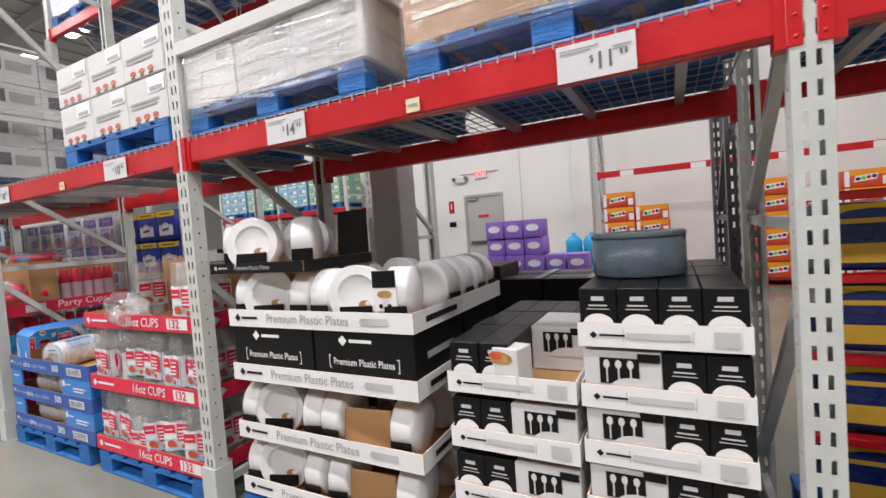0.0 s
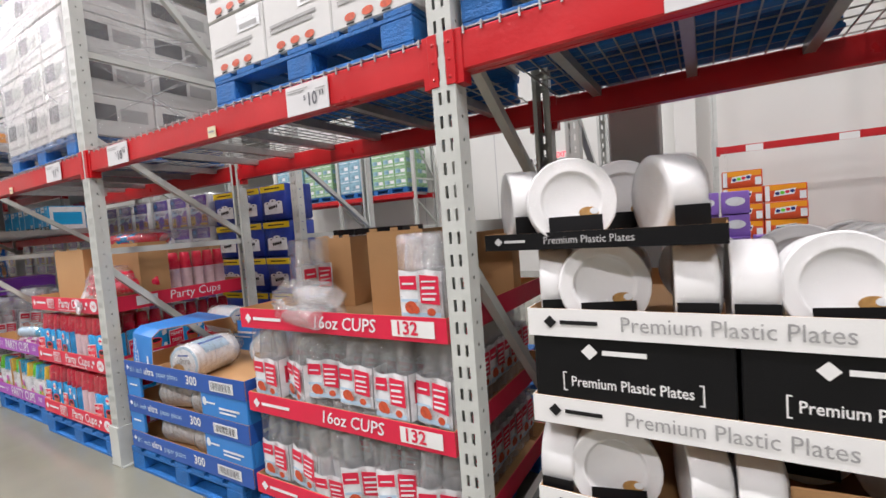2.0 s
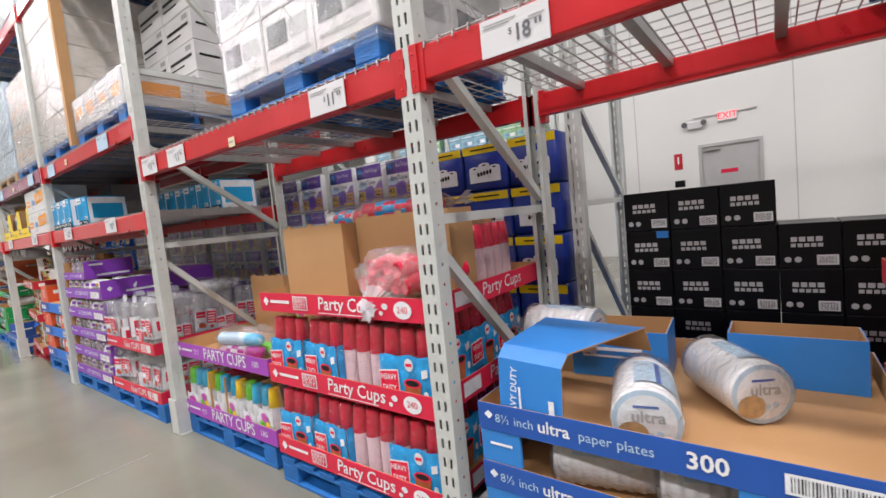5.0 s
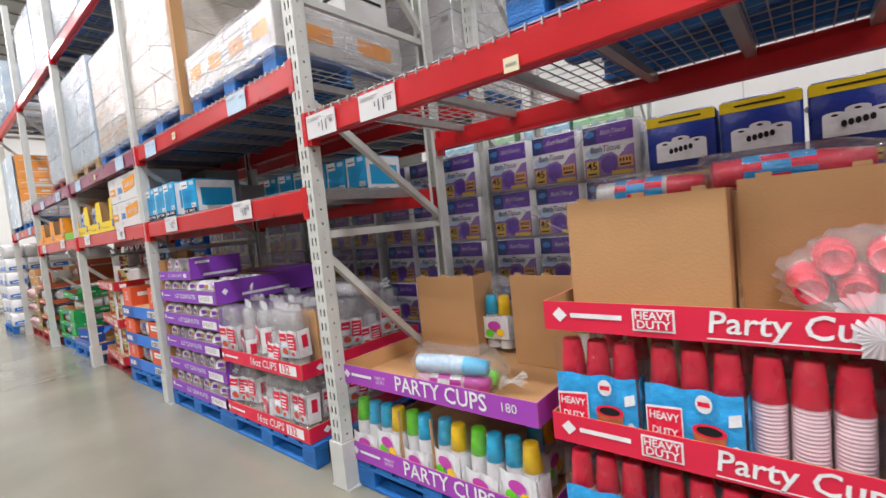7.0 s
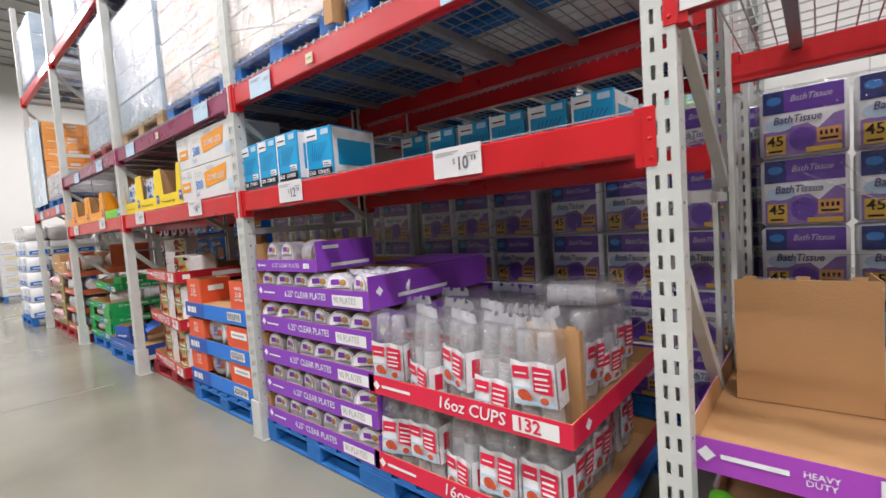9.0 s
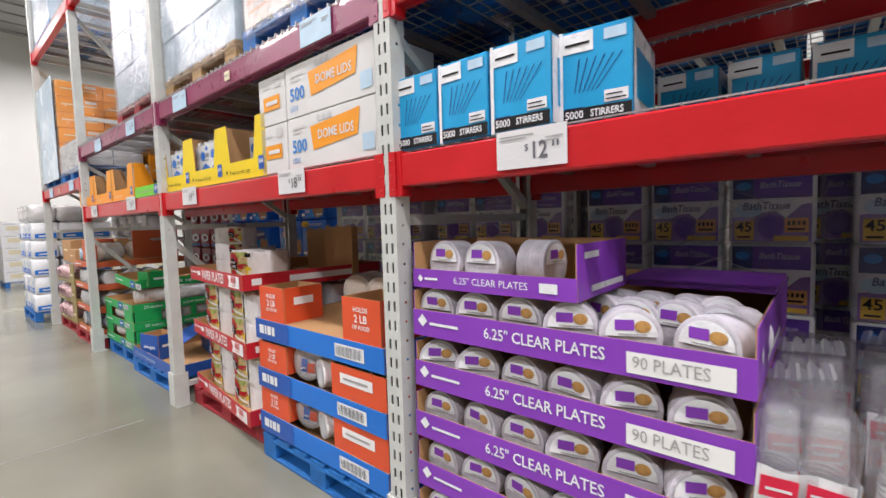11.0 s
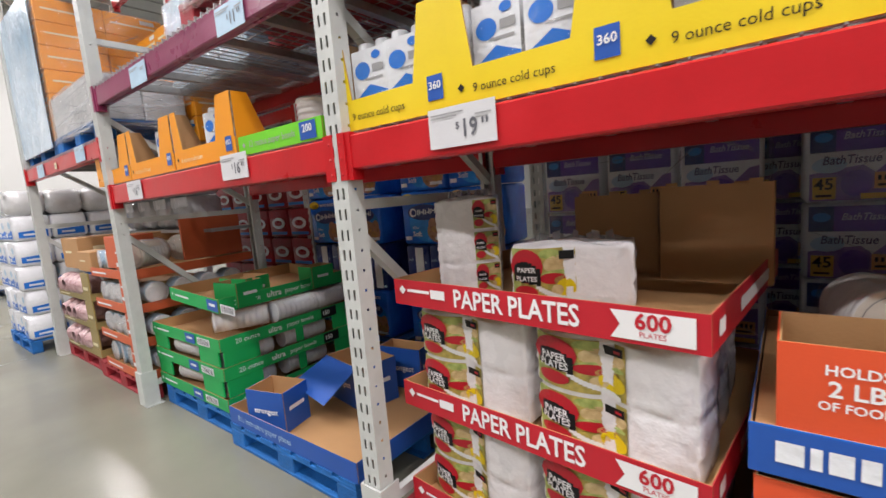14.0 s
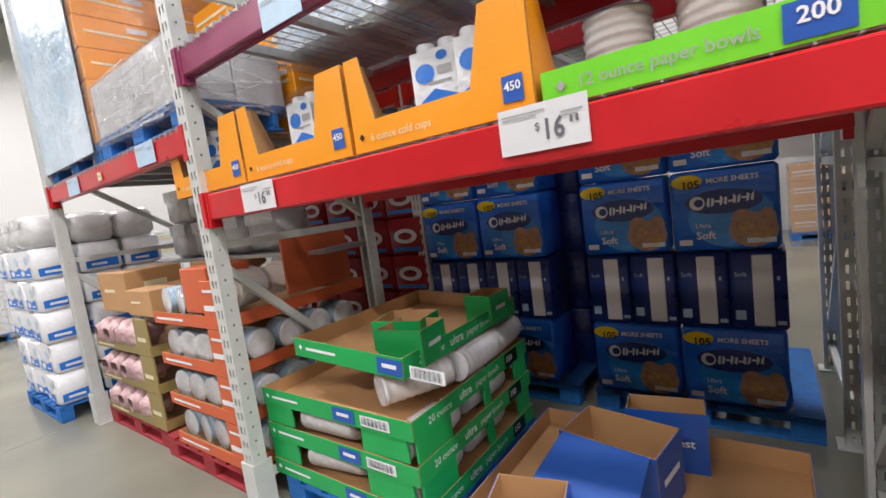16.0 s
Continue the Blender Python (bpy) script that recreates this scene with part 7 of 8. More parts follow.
def glove_box():
    ob = thing("lid_carton", "bright blue and white carton with line print", "carton", group="blue cartons")
    part("carton", Build().cbox(0, 0.205, 0, 0.34, 0, 0.27, 0.004), CYANCARD, ob)
    b = Build().rect(0.012, 0.10, 0.205, 0.262, -0.003, 0).rect(0.13, 0.195, 0.052, 0.085, -0.003, 0).rect(0.02, 0.09, 0.225, 0.232, -0.005, 1)
    for k in range(6):
        b.face([(0.045 + 0.012 * k, -0.003, 0.09), (0.0475 + 0.012 * k, -0.003, 0.09), (0.062 + 0.024 * k, -0.003, 0.185), (0.0585 + 0.024 * k, -0.003, 0.185)], 3)
    b.rect(0.135, 0.19, 0.058, 0.062, -0.005, 1).rect(0.135, 0.18, 0.07, 0.074, -0.005, 1).rectx(0.02, 0.10, 0.2, 0.26, 0.208, 0)
    b.rectx(0.01, 0.33, 0.01, 0.26, 0.2075, 0).rectx(0.04, 0.3, 0.06, 0.2, 0.2095, 2)
    b.rect(0.0, 0.012, 0.0, 0.27, -0.0035, 0).rect(0.018, 0.08, 0.03, 0.034, -0.003, 3).rect(0.018, 0.07, 0.045, 0.049, -0.003, 3).rect(0.13, 0.19, 0.225, 0.255, -0.003, 4)
    b.rect(0.0125, 0.205, 0.006, 0.046, -0.0045, 1)
    part("print", b, [LABELWHITE, INKBLACK, CYANCARD, TISSUENAVY, PAPERBLUE], ob)
    lettering("5000", 0.032, LABELWHITE, ob, 0.018, 0.026, -0.007, bold=0.015, squeeze=0.85)
    lettering("STIRRERS", 0.028, LABELWHITE, ob, 0.092, 0.026, -0.007, bold=0.02, squeeze=0.8)
    return ob


cyan = Proto(glove_box)
for k in range(3):
    cyan(pose(-8.75 + 0.222 * k, Y0 + 0.01 - 0.004 * k, SH))
cyan(pose(-8.10, Y0 + 0.06, SH, 0, 0, 6))
for k in range(6):
    cyan(pose(-8.0 + 0.235 * k - (0.7 if k < 0 else 0), Y0 + 0.70 + rng.uniform(0, 0.03), SH, 0, 0, rng.uniform(-4, 4)))


def lid_box():
    ob = thing("lids_carton", "white carton of dome lids with orange panel", "carton", group="dome lid cartons")
    w, h = 0.665, 0.245
    part("carton", Build().cbox(0, w, 0, 0.36, 0, h, 0.004), OFFWHITE, ob)
    b = Build()
    b.face([(0.22, -0.003, 0.075), (0.545, -0.003, 0.105), (0.565, -0.003, 0.215), (0.20, -0.003, 0.185)], 0).rect(0.575, 0.65, 0.03, 0.10, -0.003, 1).rect(0.05, 0.16, 0.19, 0.2, -0.003, 2).rect(0.05, 0.13, 0.17, 0.178, -0.003, 2)
    for k in range(3):
        b.disc(0.27 + 0.04 * k, 0.215, 0.018, 0.014, -0.003, 2)
    part("print", b, [AMBER, PAPERBLUE, INKLIGHT], ob)
    lettering("500", 0.085, SKYBLUE, ob, 0.04, 0.105, -0.003, bold=0.02)
    lettering("LIDS", 0.035, SKYBLUE, ob, 0.04, 0.04, -0.003)
    lettering("DOME LIDS", 0.058, OFFWHITE, ob, 0.26, 0.138, -0.005, squeeze=0.9, bold=0.015)
    return ob


def lid_end():
    ob = thing("lids_carton", "white lid carton end-on with orange panel", "carton", group="dome lid cartons")
    part("carton", Build().cbox(0, 0.26, 0, 0.4, 0, 0.245, 0.004), OFFWHITE, ob)
    part("print", Build().rect(0.05, 0.21, 0.075, 0.145, -0.003, 0).rect(0.04, 0.12, 0.19, 0.2, -0.003, 1).rect(0.16, 0.22, 0.18, 0.225, -0.003, 1).rect(0.08, 0.19, 0.10, 0.12, -0.005, 2), [AMBER, INKLIGHT, OFFWHITE], ob)
    return ob


lids, lids_end = Proto(lid_box), Proto(lid_end)
for z in (0, 0.248):
    lids(pose(-9.525, Y0 + 0.005, SH + z)), lids_end(pose(-9.80, Y0 + 0.01, SH + z))
    lids(pose(-9.525, Y0 + 0.5, SH + z)) if z == 0 else None
for k in range(2):
    solo("brown_carton", Build().cbox(0, 0.45, 0, 0.35, 0, 0.26, 0.005), CARTONGREY, "plain grey-brown carton deep on the shelf", "carton", pose(-9.4 + 0.7 * k, Y0 + 0.62, SH + (0.25 if k == 0 else 0)))


def cup_display(mt, word, w, h, text, count, cut=False):
    """A shelf carton whose front is cut away between two sloped wings."""
    def make():
        ob = thing("cup_carton", "%s cut-away carton of bagged cold cups" % word, "display carton", group=word + " cup cartons")
        t, d, f = 0.005, 0.40, h * 0.32
        b = Build()
        b.box(0, w, 0, t, 0, f).box(0, w, t, 2 * t, 0, f, 1)
        part("front_panel", b, [mt, KRAFT], ob)
        for x0, x1, xa in ((0, w * 0.16, w * 0.10), (w, w * 0.72, w * 0.80)):
            g = Build()
            g.face([(x0, 0, f), (x1, 0, f), (xa, 0, h), (x0, 0, h)] if x0 < x1 else [(x1, 0, f), (x0, 0, f), (x0, 0, h), (xa, 0, h)])
            g.face([(x0, t, f), (x0, t, h), (xa, t, h), (x1, t, f)] if x0 < x1 else [(x1, t, f), (xa, t, h), (x0, t, h), (x0, t, f)], 1)
            g.face([(x1, 0, f), (x1, t, f), (xa, t, h), (xa, 0, h)], 1)
            part("front_wing", g, [mt, KRAFT], ob)
        for x, s in ((0, 1), (w, -1)):
            g, q = Build(), (0.16 if cut else d)
            outline = [(2 * t, 0), (d, 0), (d, f if cut else h)] + ([(q * 1.25, f), (q, h * 0.45)] if cut else []) + [(q * 0.55, h) if cut else (d * 0.99, h), (2 * t, h)]
            for u, m in ((x, 0), (x + s * t, 1)):
                g.face([(u, y, z) for y, z in outline], m)
            for k in range(len(outline)):
                (y0, z0), (y1, z1) = outline[k], outline[(k + 1) % len(outline)]
                g.face([(x, y0, z0), (x, y1, z1), (x + s * t, y1, z1), (x + s * t, y0, z0)], 1)
            part("side_panel", g, [mt, KRAFT], ob)
        part("back_panel", Build().box(2 * t, w - 2 * t, d - t, d, 0, f if cut else h), KRAFT, ob)
        marks(ob, lambda bb: bb.rect(w - 0.085, w - 0.025, f * 0.35, f * 1.05, -0.003, 0).logo(0.04, f * 0.5, 0.012, -0.003, 1, 0), [NAVY, INKBLACK])
        lettering(text, 0.036, INKBLACK if mt is not AMBER else CREAM, ob, 0.08, f * 0.42, -0.003, squeeze=0.95)
        lettering(count, 0.032, WHITE, ob, w - 0.055, f * 0.75, -0.005, align="CENTER", bold=0.02)
        return ob
    return make


def slim_sleeve():
    ob = thing("cup_sleeve", "bagged white cold cups with blue print", "cup sleeve", group="cold cup sleeves")
    for k in range(2):
        b = Build()
        cup_stack(b, -0.04 + 0.08 * k, 0.05, 0.30, 0.03, 0.04, 1, 0)
        part("cup_column", b, [PAPERWHITE, LABELWHITE], ob)
    part("label", Build().rect(-0.078, 0.078, 0.06, 0.27, 0.004, 2).face([(-0.078, 0.002, 0.06), (0.078, 0.002, 0.06), (0.078, 0.002, 0.12), (0.0, 0.002, 0.15), (-0.078, 0.002, 0.10)], 0).disc(-0.03, 0.20, 0.035, 0.03, 0.002, 0).rect(-0.02, 0.06, 0.165, 0.172, 0.002, 1).rect(0.015, 0.065, 0.19, 0.215, 0.002, 1).disc(0.035, 0.245, 0.02, 0.014, 0.002, 0), [ROYAL, INKGREY, LABELWHITE], ob)
    part("film", Build().cbox(-0.085, 0.085, -0.002, 0.1, 0, 0.32, 0.02), CLEAR, ob)
    return ob


slim = Proto(slim_sleeve)
yellow_case = Proto(cup_display(YELLOW, "yellow", 0.515, 0.33, "9 ounce cold cups", "360"))
for x, n in ((-11.30, 3), (-10.785, 2), (-10.27, 1)):
    yellow_case(pose(x, Y0 + 0.01, SH))
    for k in range(n):
        slim(pose(x + 0.14 + 0.17 * k, Y0 + 0.05 + (0.1 if n == 1 else 0), SH + 0.006, 0, 0, rng.uniform(-8, 8)))
    for k in range(2):
        slim(pose(x + 0.16 + 0.18 * k, Y0 + 0.22, SH + 0.006))
amber_case = Proto(cup_display(AMBER, "amber orange", 0.66, 0.305, "6 ounce cold cups", "450", True))
for x, n in ((-14.06 + 0.0, 1), (-13.38, 2), (-12.70, 2)):
    amber_case(pose(x, Y0 + 0.005, SH))
    for k in range(n):
        slim(pose(x + 0.3 + 0.17 * k, Y0 + 0.09, SH + 0.006, 0, 0, rng.uniform(-10, 10)))
bowlstack = Proto(roll_maker(0.10, 0.26, PAPERWHITE, PAPERWHITE, "bagged upright stack of white paper bowls", False))
for x in (-11.92, -11.66):
    bowlstack(pose(x, Y0 + 0.30, SH + 0.28, -90, 0, 0))
lt = tray(-12.02, Y0 + 0.01, SH, 0.62, 0.45, 0.085, LIME, "lime green card tray of paper bowls", group="lime trays")
lettering("12 ounce paper bowls", 0.042, INKGREY, lt, 0.09, 0.042, -0.003, squeeze=0.95)
marks(lt, lambda b: b.logo(0.05, 0.042, 0.013, -0.003, 0, 0).rect(0.48, 0.585, 0.008, 0.078, -0.003, 1), [INKGREY, NAVY])
lettering("200", 0.042, WHITE, lt, 0.532, 0.05, -0.005, align="CENTER", bold=0.02)
for k, (x, mt) in enumerate(((-13.6, TISSUERED), (-13.0, AMBER), (-12.5, TISSUERED), (-11.9, TISSUERED))):
    solo("far_carton", Build().cbox(0, 0.4, 0, 0.3, 0, 0.24, 0.006), mt, "red-brown carton deep on the shelf", "carton", pose(x, Y0 + 0.62, SH))
for k in range(5):
    dome_roll(pose(-13.5 + 0.4 * k, Y0 + 0.50, SH + 0.006, 0, 0, rng.uniform(-40, 40)))
kb = solo("cardboard_sheet", Build().box(-11.28, -9.9, Y0 + 0.55, Y0 + 0.56, SH, SH + 0.36), KRAFT, "brown cardboard sheet behind the yellow cartons", "card sheet")


# ---- loads on the upper beams ----
def load(x0, y0, z, w, d, nx, nz, ch, face_mat, label, prints=None, pmats=(), wrap=WRAP, cap=None, rz=0.0, ny=2, pal=blue_pallet, lid=False):
    """A palletised block of cartons, with stretch wrap round it."""
    if pal:
        pal(pose(x0 + (w - 1.12) / 2, y0, z, 0, 0, rz))
        z += 0.14
    ob = thing("pallet_load", label, "pallet load", pose(x0, y0, z, 0, 0, rz), "upper pallet loads")
    cw, cd = w / nx, d / ny
    b = Build().cbox(0.002, cw - 0.002, 0.002, cd - 0.002, 0.001, ch - 0.002, 0.006)
    if prints:
        prints(b, cw, cd, ch)
    me = b.mesh("carton", [face_mat, *pmats])
    for k in range(nz):
        for j in range(ny):
            for i in range(nx):
                if j == 0 or i == nx - 1 or k == nz - 1:
                    part("carton", me, None, ob, m=pose(i * cw, j * cd + rng.uniform(-0.004, 0.004), k * ch))
    if wrap:
        part("wrap", Build().cbox(-0.012, w + 0.012, -0.014, d + 0.014, -0.06, nz * ch + 0.01, 0.02), wrap, ob, "creased clear stretch wrap")
        tagged(part("wrap_fold", wrap_folds(w, d, -0.05, nz * ch, int(100 * abs(x0 + z))), FOLDFILM, ob, "bright creases of stretch wrap"), kind="stuff")
    if lid:
        part("lid", Build().cbox(-0.03, w + 0.03, -0.03, d + 0.03, nz * ch, nz * ch + 0.07, 0.006), OFFWHITE, ob, "white card lid")
    return ob


def print_photo(b, w, d, h):
    b.rect(w * 0.1, w * 0.8, h * 0.45, h * 0.5, -0.001, 1).rect(w * 0.1, w * 0.75, h * 0.36, h * 0.42, -0.001, 1)
    for k in range(3):
        b.disc(w * (0.25 + 0.22 * k), h * 0.14, w * 0.07, h * 0.06, -0.001, 2).rect(w * (0.2 + 0.22 * k), w * (0.3 + 0.22 * k), h * 0.03, h * 0.06, -0.001, 3)
    b.rect(w * 0.55, w * 0.95, h * 0.62, h * 0.95, -0.001, 4).rect(w * 0.6, w * 0.9, h * 0.66, h * 0.74, -0.0025, 1)


def print_blocks(b, w, d, h):
    b.rect(w * 0.1, w * 0.5, h * 0.4, h * 0.8, -0.001, 1).rect(w * 0.55, w * 0.9, h * 0.42, h * 0.74, -0.001, 2).rect(w * 0.1, w * 0.9, h * 0.15, h * 0.22, -0.001, 2)
    b.rectx(d * 0.1, d * 0.5, h * 0.4, h * 0.8, w + 0.001, 1).rectx(d * 0.55, d * 0.9, h * 0.42, h * 0.74, w + 0.001, 2)


def print_lines(b, w, d, h):
    b.rect(w * 0.08, w * 0.9, h * 0.5, h * 0.6, -0.001, 1).rect(w * 0.08, w * 0.6, h * 0.3, h * 0.36, -0.001, 1).rect(w * 0.7, w * 0.9, h * 0.72, h * 0.88, -0.001, 2)
    b.rectx(d * 0.1, d * 0.85, h * 0.5, h * 0.58, w + 0.001, 1).rectx(d * 0.6, d * 0.85, h * 0.7, h * 0.88, w + 0.001, 2)


def print_orange(b, w, d, h):
    b.rect(w * 0.2, w * 0.8, h * 0.3, h * 0.66, -0.001, 1).rect(w * 0.1, w * 0.5, h * 0.78, h * 0.86, -0.001, 2)
    b.rectx(d * 0.2, d * 0.8, h * 0.3, h * 0.66, w + 0.001, 1).rectx(d * 0.1, d * 0.5, h * 0.78, h * 0.86, w + 0.001, 2)


DK = 2.012
inks = (INKGREY, BERRY, INKBLACK, LABELWHITE)
load(-1.10, Y0, DK, 1.16, 1.0, 3, 1, 0.27, OFFWHITE, "low wrapped load of white cartons with card lid", print_lines, (INKLIGHT, INKGREY), lid=True)
load(0.22, Y0 + 0.02, DK, 1.14, 1.0, 2, 2, 0.30, KRAFT, "wrapped load of brown cartons on blue pallet", print_lines, (CREAM, OFFWHITE))
load(-2.40, Y0, DK, 1.15, 1.0, 3, 2, 0.25, OFFWHITE, "white photo-printed cartons on a blue pallet", print_photo, inks, wrap=None)
load(-5.03, Y0, DK, 1.16, 1.0, 3, 4, 0.27, OFFWHITE, "tall wrapped load of white cartons with grey blocks", print_blocks, (PRINTDARK, INKGREY))
UP = 2.308
SHRINKCREAM = material("cream_crinkled_wrap", (0.62, 0.52, 0.40), 0.3, var=0.25, scale=4, bump=0.8, bscale=9, tint=(0.82, 0.78, 0.70), coat=0.4)
PEACH = material("peach_print", (0.66, 0.34, 0.14), 0.4, var=0.2, scale=8)
load(-7.62, Y0 + 0.02, UP, 1.16, 1.0, 4, 1, 0.27, OFFWHITE, "low white load with orange panels on blue pallet", print_orange, (AMBER, INKLIGHT))
load(-7.55, Y0 + 0.62, UP, 1.0, 0.4, 2, 5, 0.26, OFFWHITE, "tall stack of white lettered cartons behind", print_lines, (INKBLACK, INKGREY), pal=None, ny=1, wrap=None)
tk = load(-8.78, Y0 + 0.01, UP, 1.08, 1.0, 2, 5, 0.27, SHRINKCREAM, "tall cream-wrapped load with brown corner boards", None, ())
part("corner_board", Build().box(1.035, 1.1, -0.022, -0.016, -0.1, 1.4).box(1.094, 1.1, -0.016, 0.06, -0.1, 1.4), KRAFT, tk, "brown cardboard corner board")
load(-9.95, Y0 + 0.03, UP, 1.05, 1.0, 2, 4, 0.24, SHRINKCREAM, "wrapped cream and peach carton load on blue pallet", print_lines, (PEACH, CREAM))
load(-11.20, Y0 + 0.03, UP, 1.12, 1.0, 2, 4, 0.27, SHRINKBLUE, "pale blue and white wrapped load on raw pine pallet", None, (), pal=raw_pallet)
load(-12.42, Y0 + 0.03, UP, 1.05, 1.0, 2, 4, 0.32, SHRINKBLUE, "pale blue wrapped load on a red pallet", None, (), pal=red_pallet)
load(-13.62, Y0 + 0.45, UP, 1.05, 0.55, 3, 2, 0.3, SHRINKBLUE, "wrapped pale blue packs deep on the beam", None, (), pal=None, ny=1)
D7 = 1.98
load(-14.95, Y0 + 0.01, D7, 1.1, 0.6, 2, 1, 0.32, SHRINKWHITE, "low white-wrapped load on a blue pallet", None, ())
load(-14.8, Y0 + 0.66, D7, 1.0, 0.35, 2, 5, 0.2, AMBER, "tall stack of orange cartons behind", print_lines, (CREAM, OFFWHITE), ny=1, wrap=None, pal=None)
sw = load(-16.12, Y0 + 0.02, D7, 1.1, 1.0, 2, 6, 0.2, AMBER, "tall stack of orange cartons in pale wrap", print_lines, (CREAM, OFFWHITE))
part("side_wrap", Build().cbox(-0.03, 1.06, -0.03, -0.022, -0.06, 1.25, 0.002), SHRINKBLUE, sw, "pale blue and white crinkled wrap")
(load(-16.12, Y0 + 0.02, 3.925, 1.1, 1.0, 2, 3, 0.3, SHRINKBLUE, "pale blue wrapped load high on the rack", None, ()))
for x, mt, w2 in ((-7.6, SHRINKWHITE, "white"), (-8.75, CARTONGREY, "grey"), (-10.0, SHRINKWHITE, "white"), (-11.2, SHRINKBLUE, "pale blue"), (-12.4, SHRINKWHITE, "white"), (-13.6, SHRINKBLUE, "pale blue")):
    load(x, Y0 + 0.05, 3.925, 1.05, 0.9, 2, 3, 0.3, mt, "%s wrapped load high on the rack" % w2, print_lines, (INKLIGHT, INKGREY))
for x, mt, w2 in ((-2.5, SHRINKBLUE, "pale blue"), (-3.66, OFFWHITE, "white"), (-4.95, SHRINKWHITE, "white"), (-6.15, SHRINKBLUE, "pale blue")):
    load(x, R2F + 0.03, 4.53, 1.08, 0.95, 3, 2, 0.3, mt, "%s wrapped load high on the rear rack" % w2, print_lines, (INKLIGHT, INKGREY))
# loads on the second row's upper beams
for x, z, mt, w2 in ((-7.5, 2.37, SHRINKWHITE, "white"), (-8.7, 2.37, CARTONGREY, "grey"), (-10.0, 2.37, SHRINKWHITE, "white"), (-11.2, 2.37, KRAFT, "brown"), (-15.0, 2.37, SHRINKBLUE, "pale blue"), (-16.1, 2.37, SHRINKWHITE, "white")):
    load(x, R2F + 0.04, z, 1.08, 0.95, 3, 3, 0.3, mt, "%s wrapped load on the rear rack" % w2, print_lines, (INKLIGHT, INKGREY))

# ---- right end: next bay and the wall rack behind ----
blue_pallet(pose(1.56, Y0 + 0.1, 0)), blue_pallet(pose(2.8, Y0 + 0.1, 0))


def sponge_print(b, w, h):
    b.disc(w * 0.42, h * 0.72, w * 0.34, h * 0.18, -0.006, 1).rect(w * 0.05, w * 0.95, h * 0.12, h * 0.4, -0.005, 2).rect(w * 0.15, w * 0.7, h * 0.69, h * 0.76, -0.008, 2)


# Navy body colour stands in for the shade under the deck above.
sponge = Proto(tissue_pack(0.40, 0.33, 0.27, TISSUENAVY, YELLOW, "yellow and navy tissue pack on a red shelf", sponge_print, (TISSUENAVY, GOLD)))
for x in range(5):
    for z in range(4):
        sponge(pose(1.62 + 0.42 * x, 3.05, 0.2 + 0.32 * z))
for z in (0.16, 0.48, 0.8, 1.12, 1.44):
    solo("shelf_strip", Build().cbox(1.55, 3.9, 2.98, 3.04, z, z + 0.035, 0.004), RED, "thin red steel shelf edge", "shelf edge")
for k, (x, z) in enumerate(((1.62, 0.142), (1.66, 0.38), (1.72, 0.62))):
    b = Build()
    bag(b, 0.5, 0.36, 0.26)
    solo("soft_pack", b, [TERRACOTTA, LABELWHITE, AMBER][k], "bulging film pack in the next bay", "soft pack", pose(x + 0.3, Y0 + 0.32, z, 0, 0, 20 * k), "soft packs")
load(1.6, Y0 + 0.02, DK, 1.1, 1.0, 2, 2, 0.3, OFFWHITE, "wrapped white carton load on blue pallet", print_lines, (INKLIGHT, INKGREY))
# cartons of cutlery lying behind the cutlery stack
for x in range(4):
    for y in range(2):
        solo("cutlery_case", Build().cbox(0, 0.36, 0, 0.30, 0, 0.9, 0.005).box(0.02, 0.34, 0.135, 0.165, 0.9005, 0.902, 1).box(0.30, 0.355, 0.005, 0.295, 0.9025, 0.904, 1), [BLACK, TAPEGREY], "tall black cutlery case standing behind", "carton", pose(-0.1 + 0.37 * x, 3.9 + 0.32 * y, 0.14), "black cutlery cases")
blue_pallet(pose(-0.1, 3.9, 0))


def lilac_print(b, w, h):
    b.disc(w * 0.5, h * 0.55, w * 0.35, h * 0.2, -0.004, 1)


lilac = Proto(tissue_pack(0.20, 0.25, 0.19, LILAC, LILAC, "small lilac wipes pack in a stack", lilac_print, (LABELWHITE,), 0.006))
for i, n in enumerate((7, 7, 7)):
    for z in range(n):
        lilac(pose(-0.75 + 0.215 * i, 5.42 + 0.02 * (z % 2), 0.142 + 0.192 * z, 0, 0, rng.uniform(-4, 4)))
for i in range(2):
    for z in range(5):
        lilac(pose(-0.09 + 0.215 * i, 5.42, 0.142 + 0.192 * z))
blue_pallet(pose(-0.76, 5.4, 0))
solo("water_bottle", Build().lathe([(0, 0), (0.13, 0), (0.135, 0.05), (0.125, 0.1), (0.135, 0.15), (0.125, 0.2), (0.135, 0.3), (0.09, 0.36), (0.03, 0.4), (0.03, 0.44), (0, 0.44)], "z", (0, 0, 0), 18), CYANCARD, "large blue water bottle in a stack", "bottle", pose(-0.34, 8.2, 0.8), "blue bottles")
for x, z in ((-0.06, 0.8), (-0.34, 0.36), (-0.06, 0.36)):
    copy_thing(bpy.data.objects["water_bottle"], pose(x, 8.2, z))
solo("bottle_stand", Build().cbox(-0.5, 0.1, 8.0, 8.45, 0, 0.36, 0.005), KRAFT, "brown carton base under blue bottles", "carton")
WRY = 10.5
for x in (-0.3, 2.3, 4.9, 7.5):
    upright(x, WRY, WRY + 1.05, guard=False)
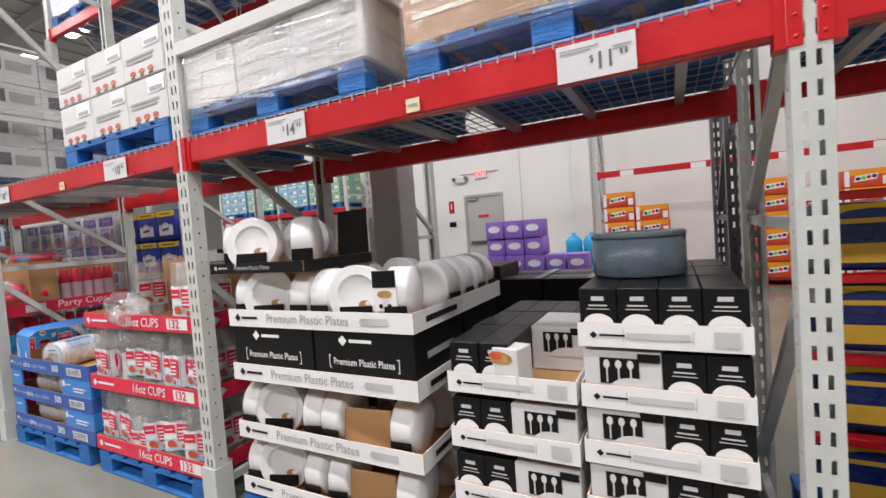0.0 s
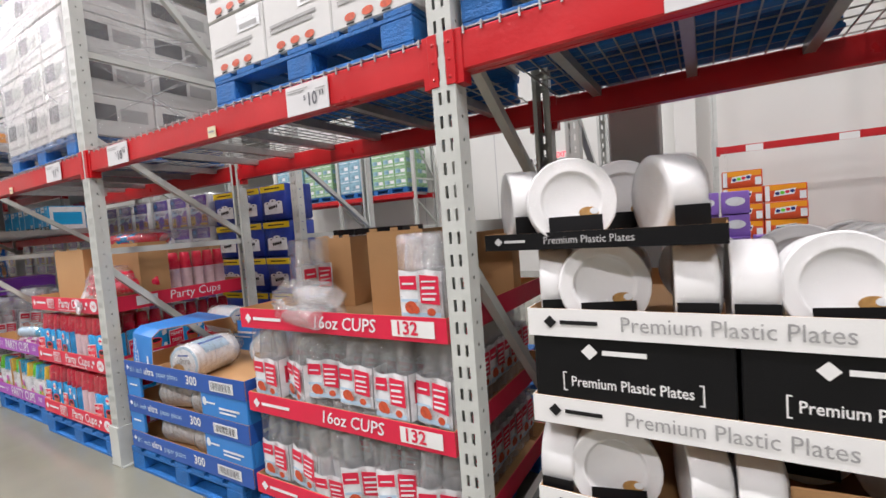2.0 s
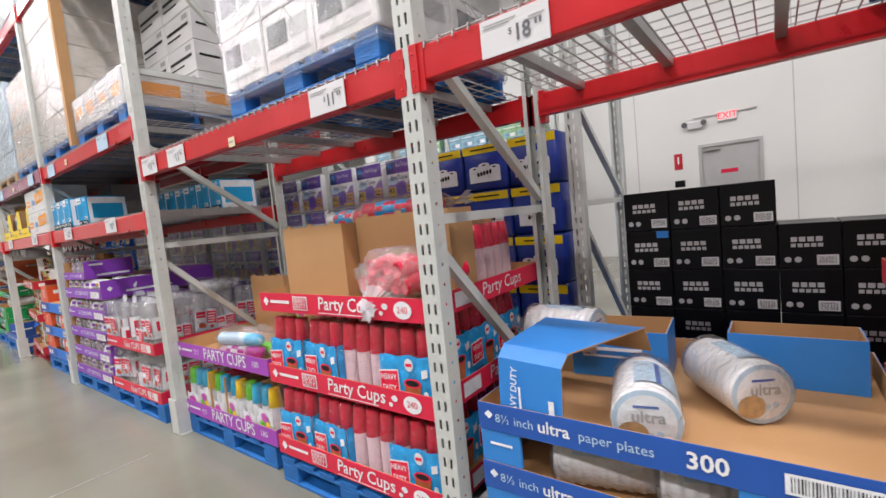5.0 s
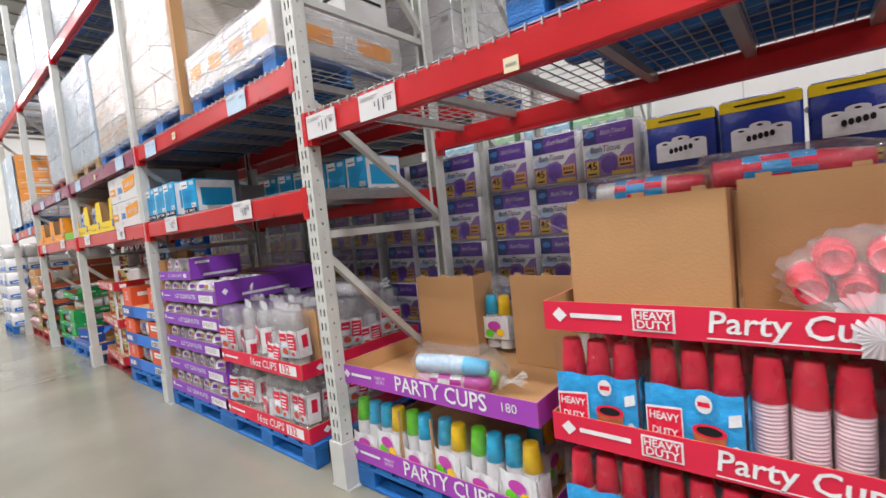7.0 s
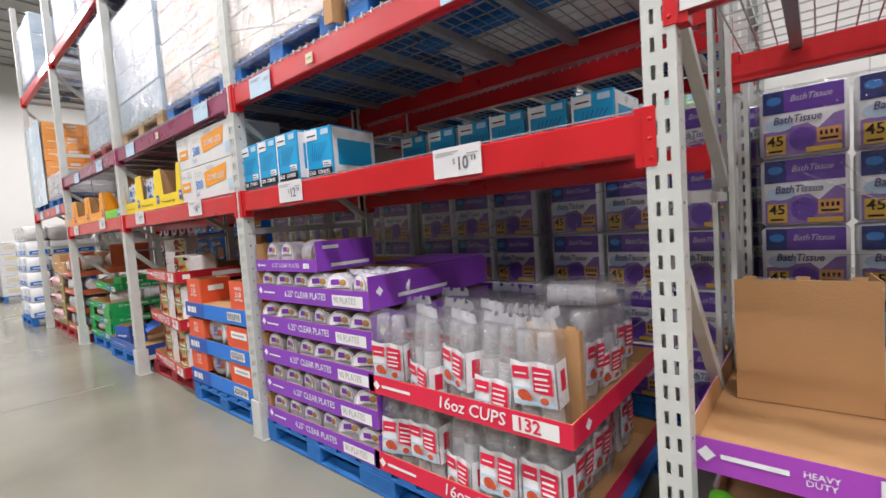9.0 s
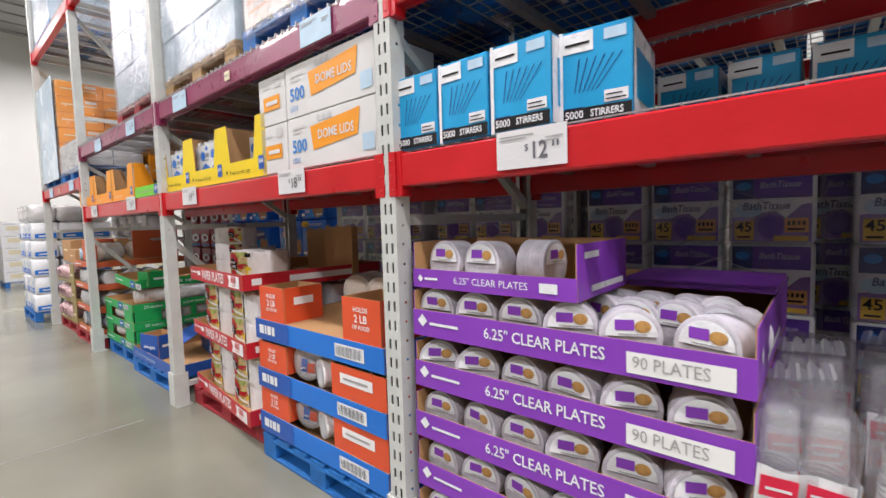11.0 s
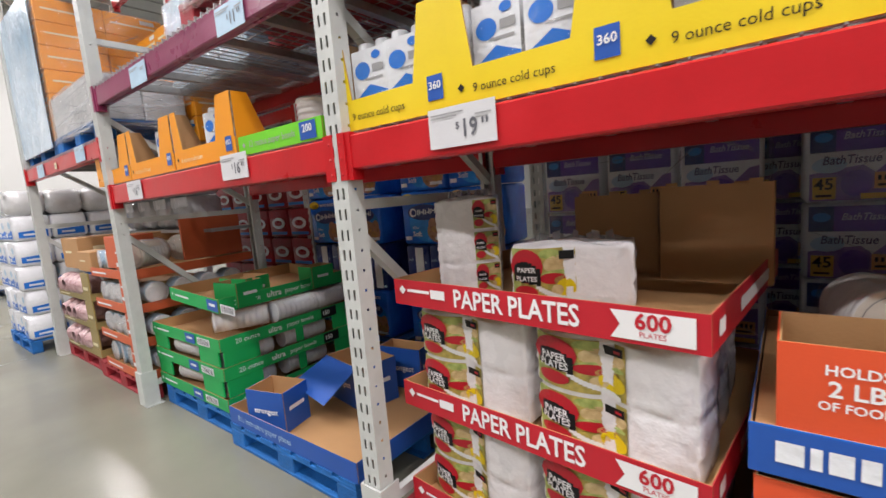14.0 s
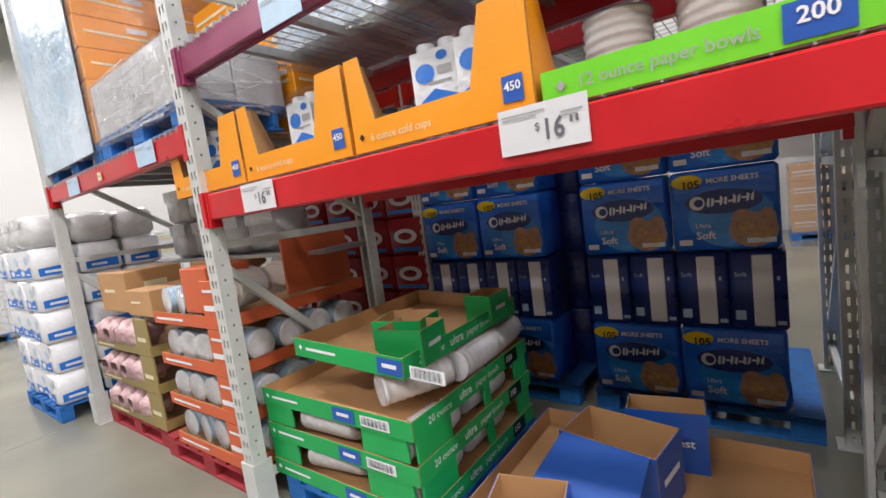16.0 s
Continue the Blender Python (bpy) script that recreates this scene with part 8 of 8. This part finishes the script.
for x in (-0.3, 2.3, 4.9):
    beam(x + PW, x + 2.6, 2.23, WRY + 0.008)
    for dx in (0.5, 1.75):
        solo("price_card", Build().box(0, 0.25, -0.003, 0.001, 0, 0.11), WHITE, "white paper price card on a far beam", "price card", pose(x + dx, WRY + 0.001, 2.26), "far price cards")
red_pallet(pose(-0.16, WRY + 0.05, 0)), red_pallet(pose(2.45, WRY + 0.05, 0)), red_pallet(pose(3.65, WRY + 0.05, 0))


def orange_print(b, w, h):
    b.face([(w * 0.22, -0.004, h * 0.30), (w * 0.70, -0.004, h * 0.40), (w * 0.74, -0.004, h * 0.74), (w * 0.26, -0.004, h * 0.64)], 2)
    for k, m in enumerate((1, 3, 4, 1)):
        b.disc(w * (0.31 + 0.115 * k), h * (0.47 + 0.035 * k), w * 0.055, h * 0.10, -0.006, m, 10)
    b.rect(w * 0.02, w * 0.13, h * 0.06, h * 0.94, -0.004, 2).rect(w * 0.82, w * 0.97, h * 0.1, h * 0.55, -0.004, 2)


towelpack = Proto(tissue_pack(0.60, 0.40, 0.295, ORANGERED, AMBER, "orange paper towel pack with white print", orange_print, (TISSUENAVY, LABELWHITE, GREENCUP, PAPERRED), 0.01))
for x in range(2):
    for z in range((6, 5)[x]):
        towelpack(pose(-0.17 + 0.615 * x, WRY + 0.05, 0.142 + 0.3 * z, 0, 0, rng.uniform(-3, 3)))
for x in range(4):
    for z in range(6 - x % 2):
        towelpack(pose(2.45 + 0.61 * x, WRY + 0.05, 0.142 + 0.3 * z, 0, 0, rng.uniform(-3, 3)))
# rack with green and blue packs to the left of the door
for x in (-6.9, -9.5, -12.1):
    upright(x, WRY, WRY + 1.05, guard=False)
for x in (-9.5, -12.1):
    beam(x + PW, x + 2.6, 2.12, WRY + 0.008)
    beam(x + PW, x + 2.6, 2.12, WRY + 1.04, back=True)
    deck(x + PW + 0.03, x + 2.57, 2.28, WRY + 0.008, WRY + 1.04)
GREENPACK = material("green_white_film_pack", (0.06, 0.42, 0.20), 0.3, var=0.4, scale=10, bump=0.3, tint=(0.50, 0.80, 0.45))
AQUAPACK = material("aqua_white_film_pack", (0.03, 0.30, 0.62), 0.3, var=0.4, scale=10, bump=0.3, tint=(0.45, 0.75, 0.88))
for x in (-8.2, -9.4, -10.8, -12.0):
    load(x, WRY + 0.03, 2.29, 1.12, 1.0, 3, 4, 0.27, GREENPACK if x in (-8.2, -10.8) else AQUAPACK, "pallet load of green and aqua film packs", print_blocks, (AQUAPACK, LABELWHITE), wrap=None)
for x, mt, w2 in ((-8.6, KRAFT, "brown"), (-10.0, OFFWHITE, "white"), (-11.3, KRAFT, "brown")):
    load(x, WRY + 0.03, 0, 1.1, 1.0, 2, 4, 0.28, mt, "%s carton load under the wall rack" % w2, print_lines, (INKLIGHT, AMBER))
# far left: low white shelving across the cross-aisle
for k, y in enumerate((1.0, 2.3, 3.6, 4.9)):
    load(-24.0, y, 0, 1.1, 1.1, 2, 5, 0.3, TOWELWHITE, "white wrapped pallet load across the cross-aisle", print_orange, (CREAM, INKLIGHT))
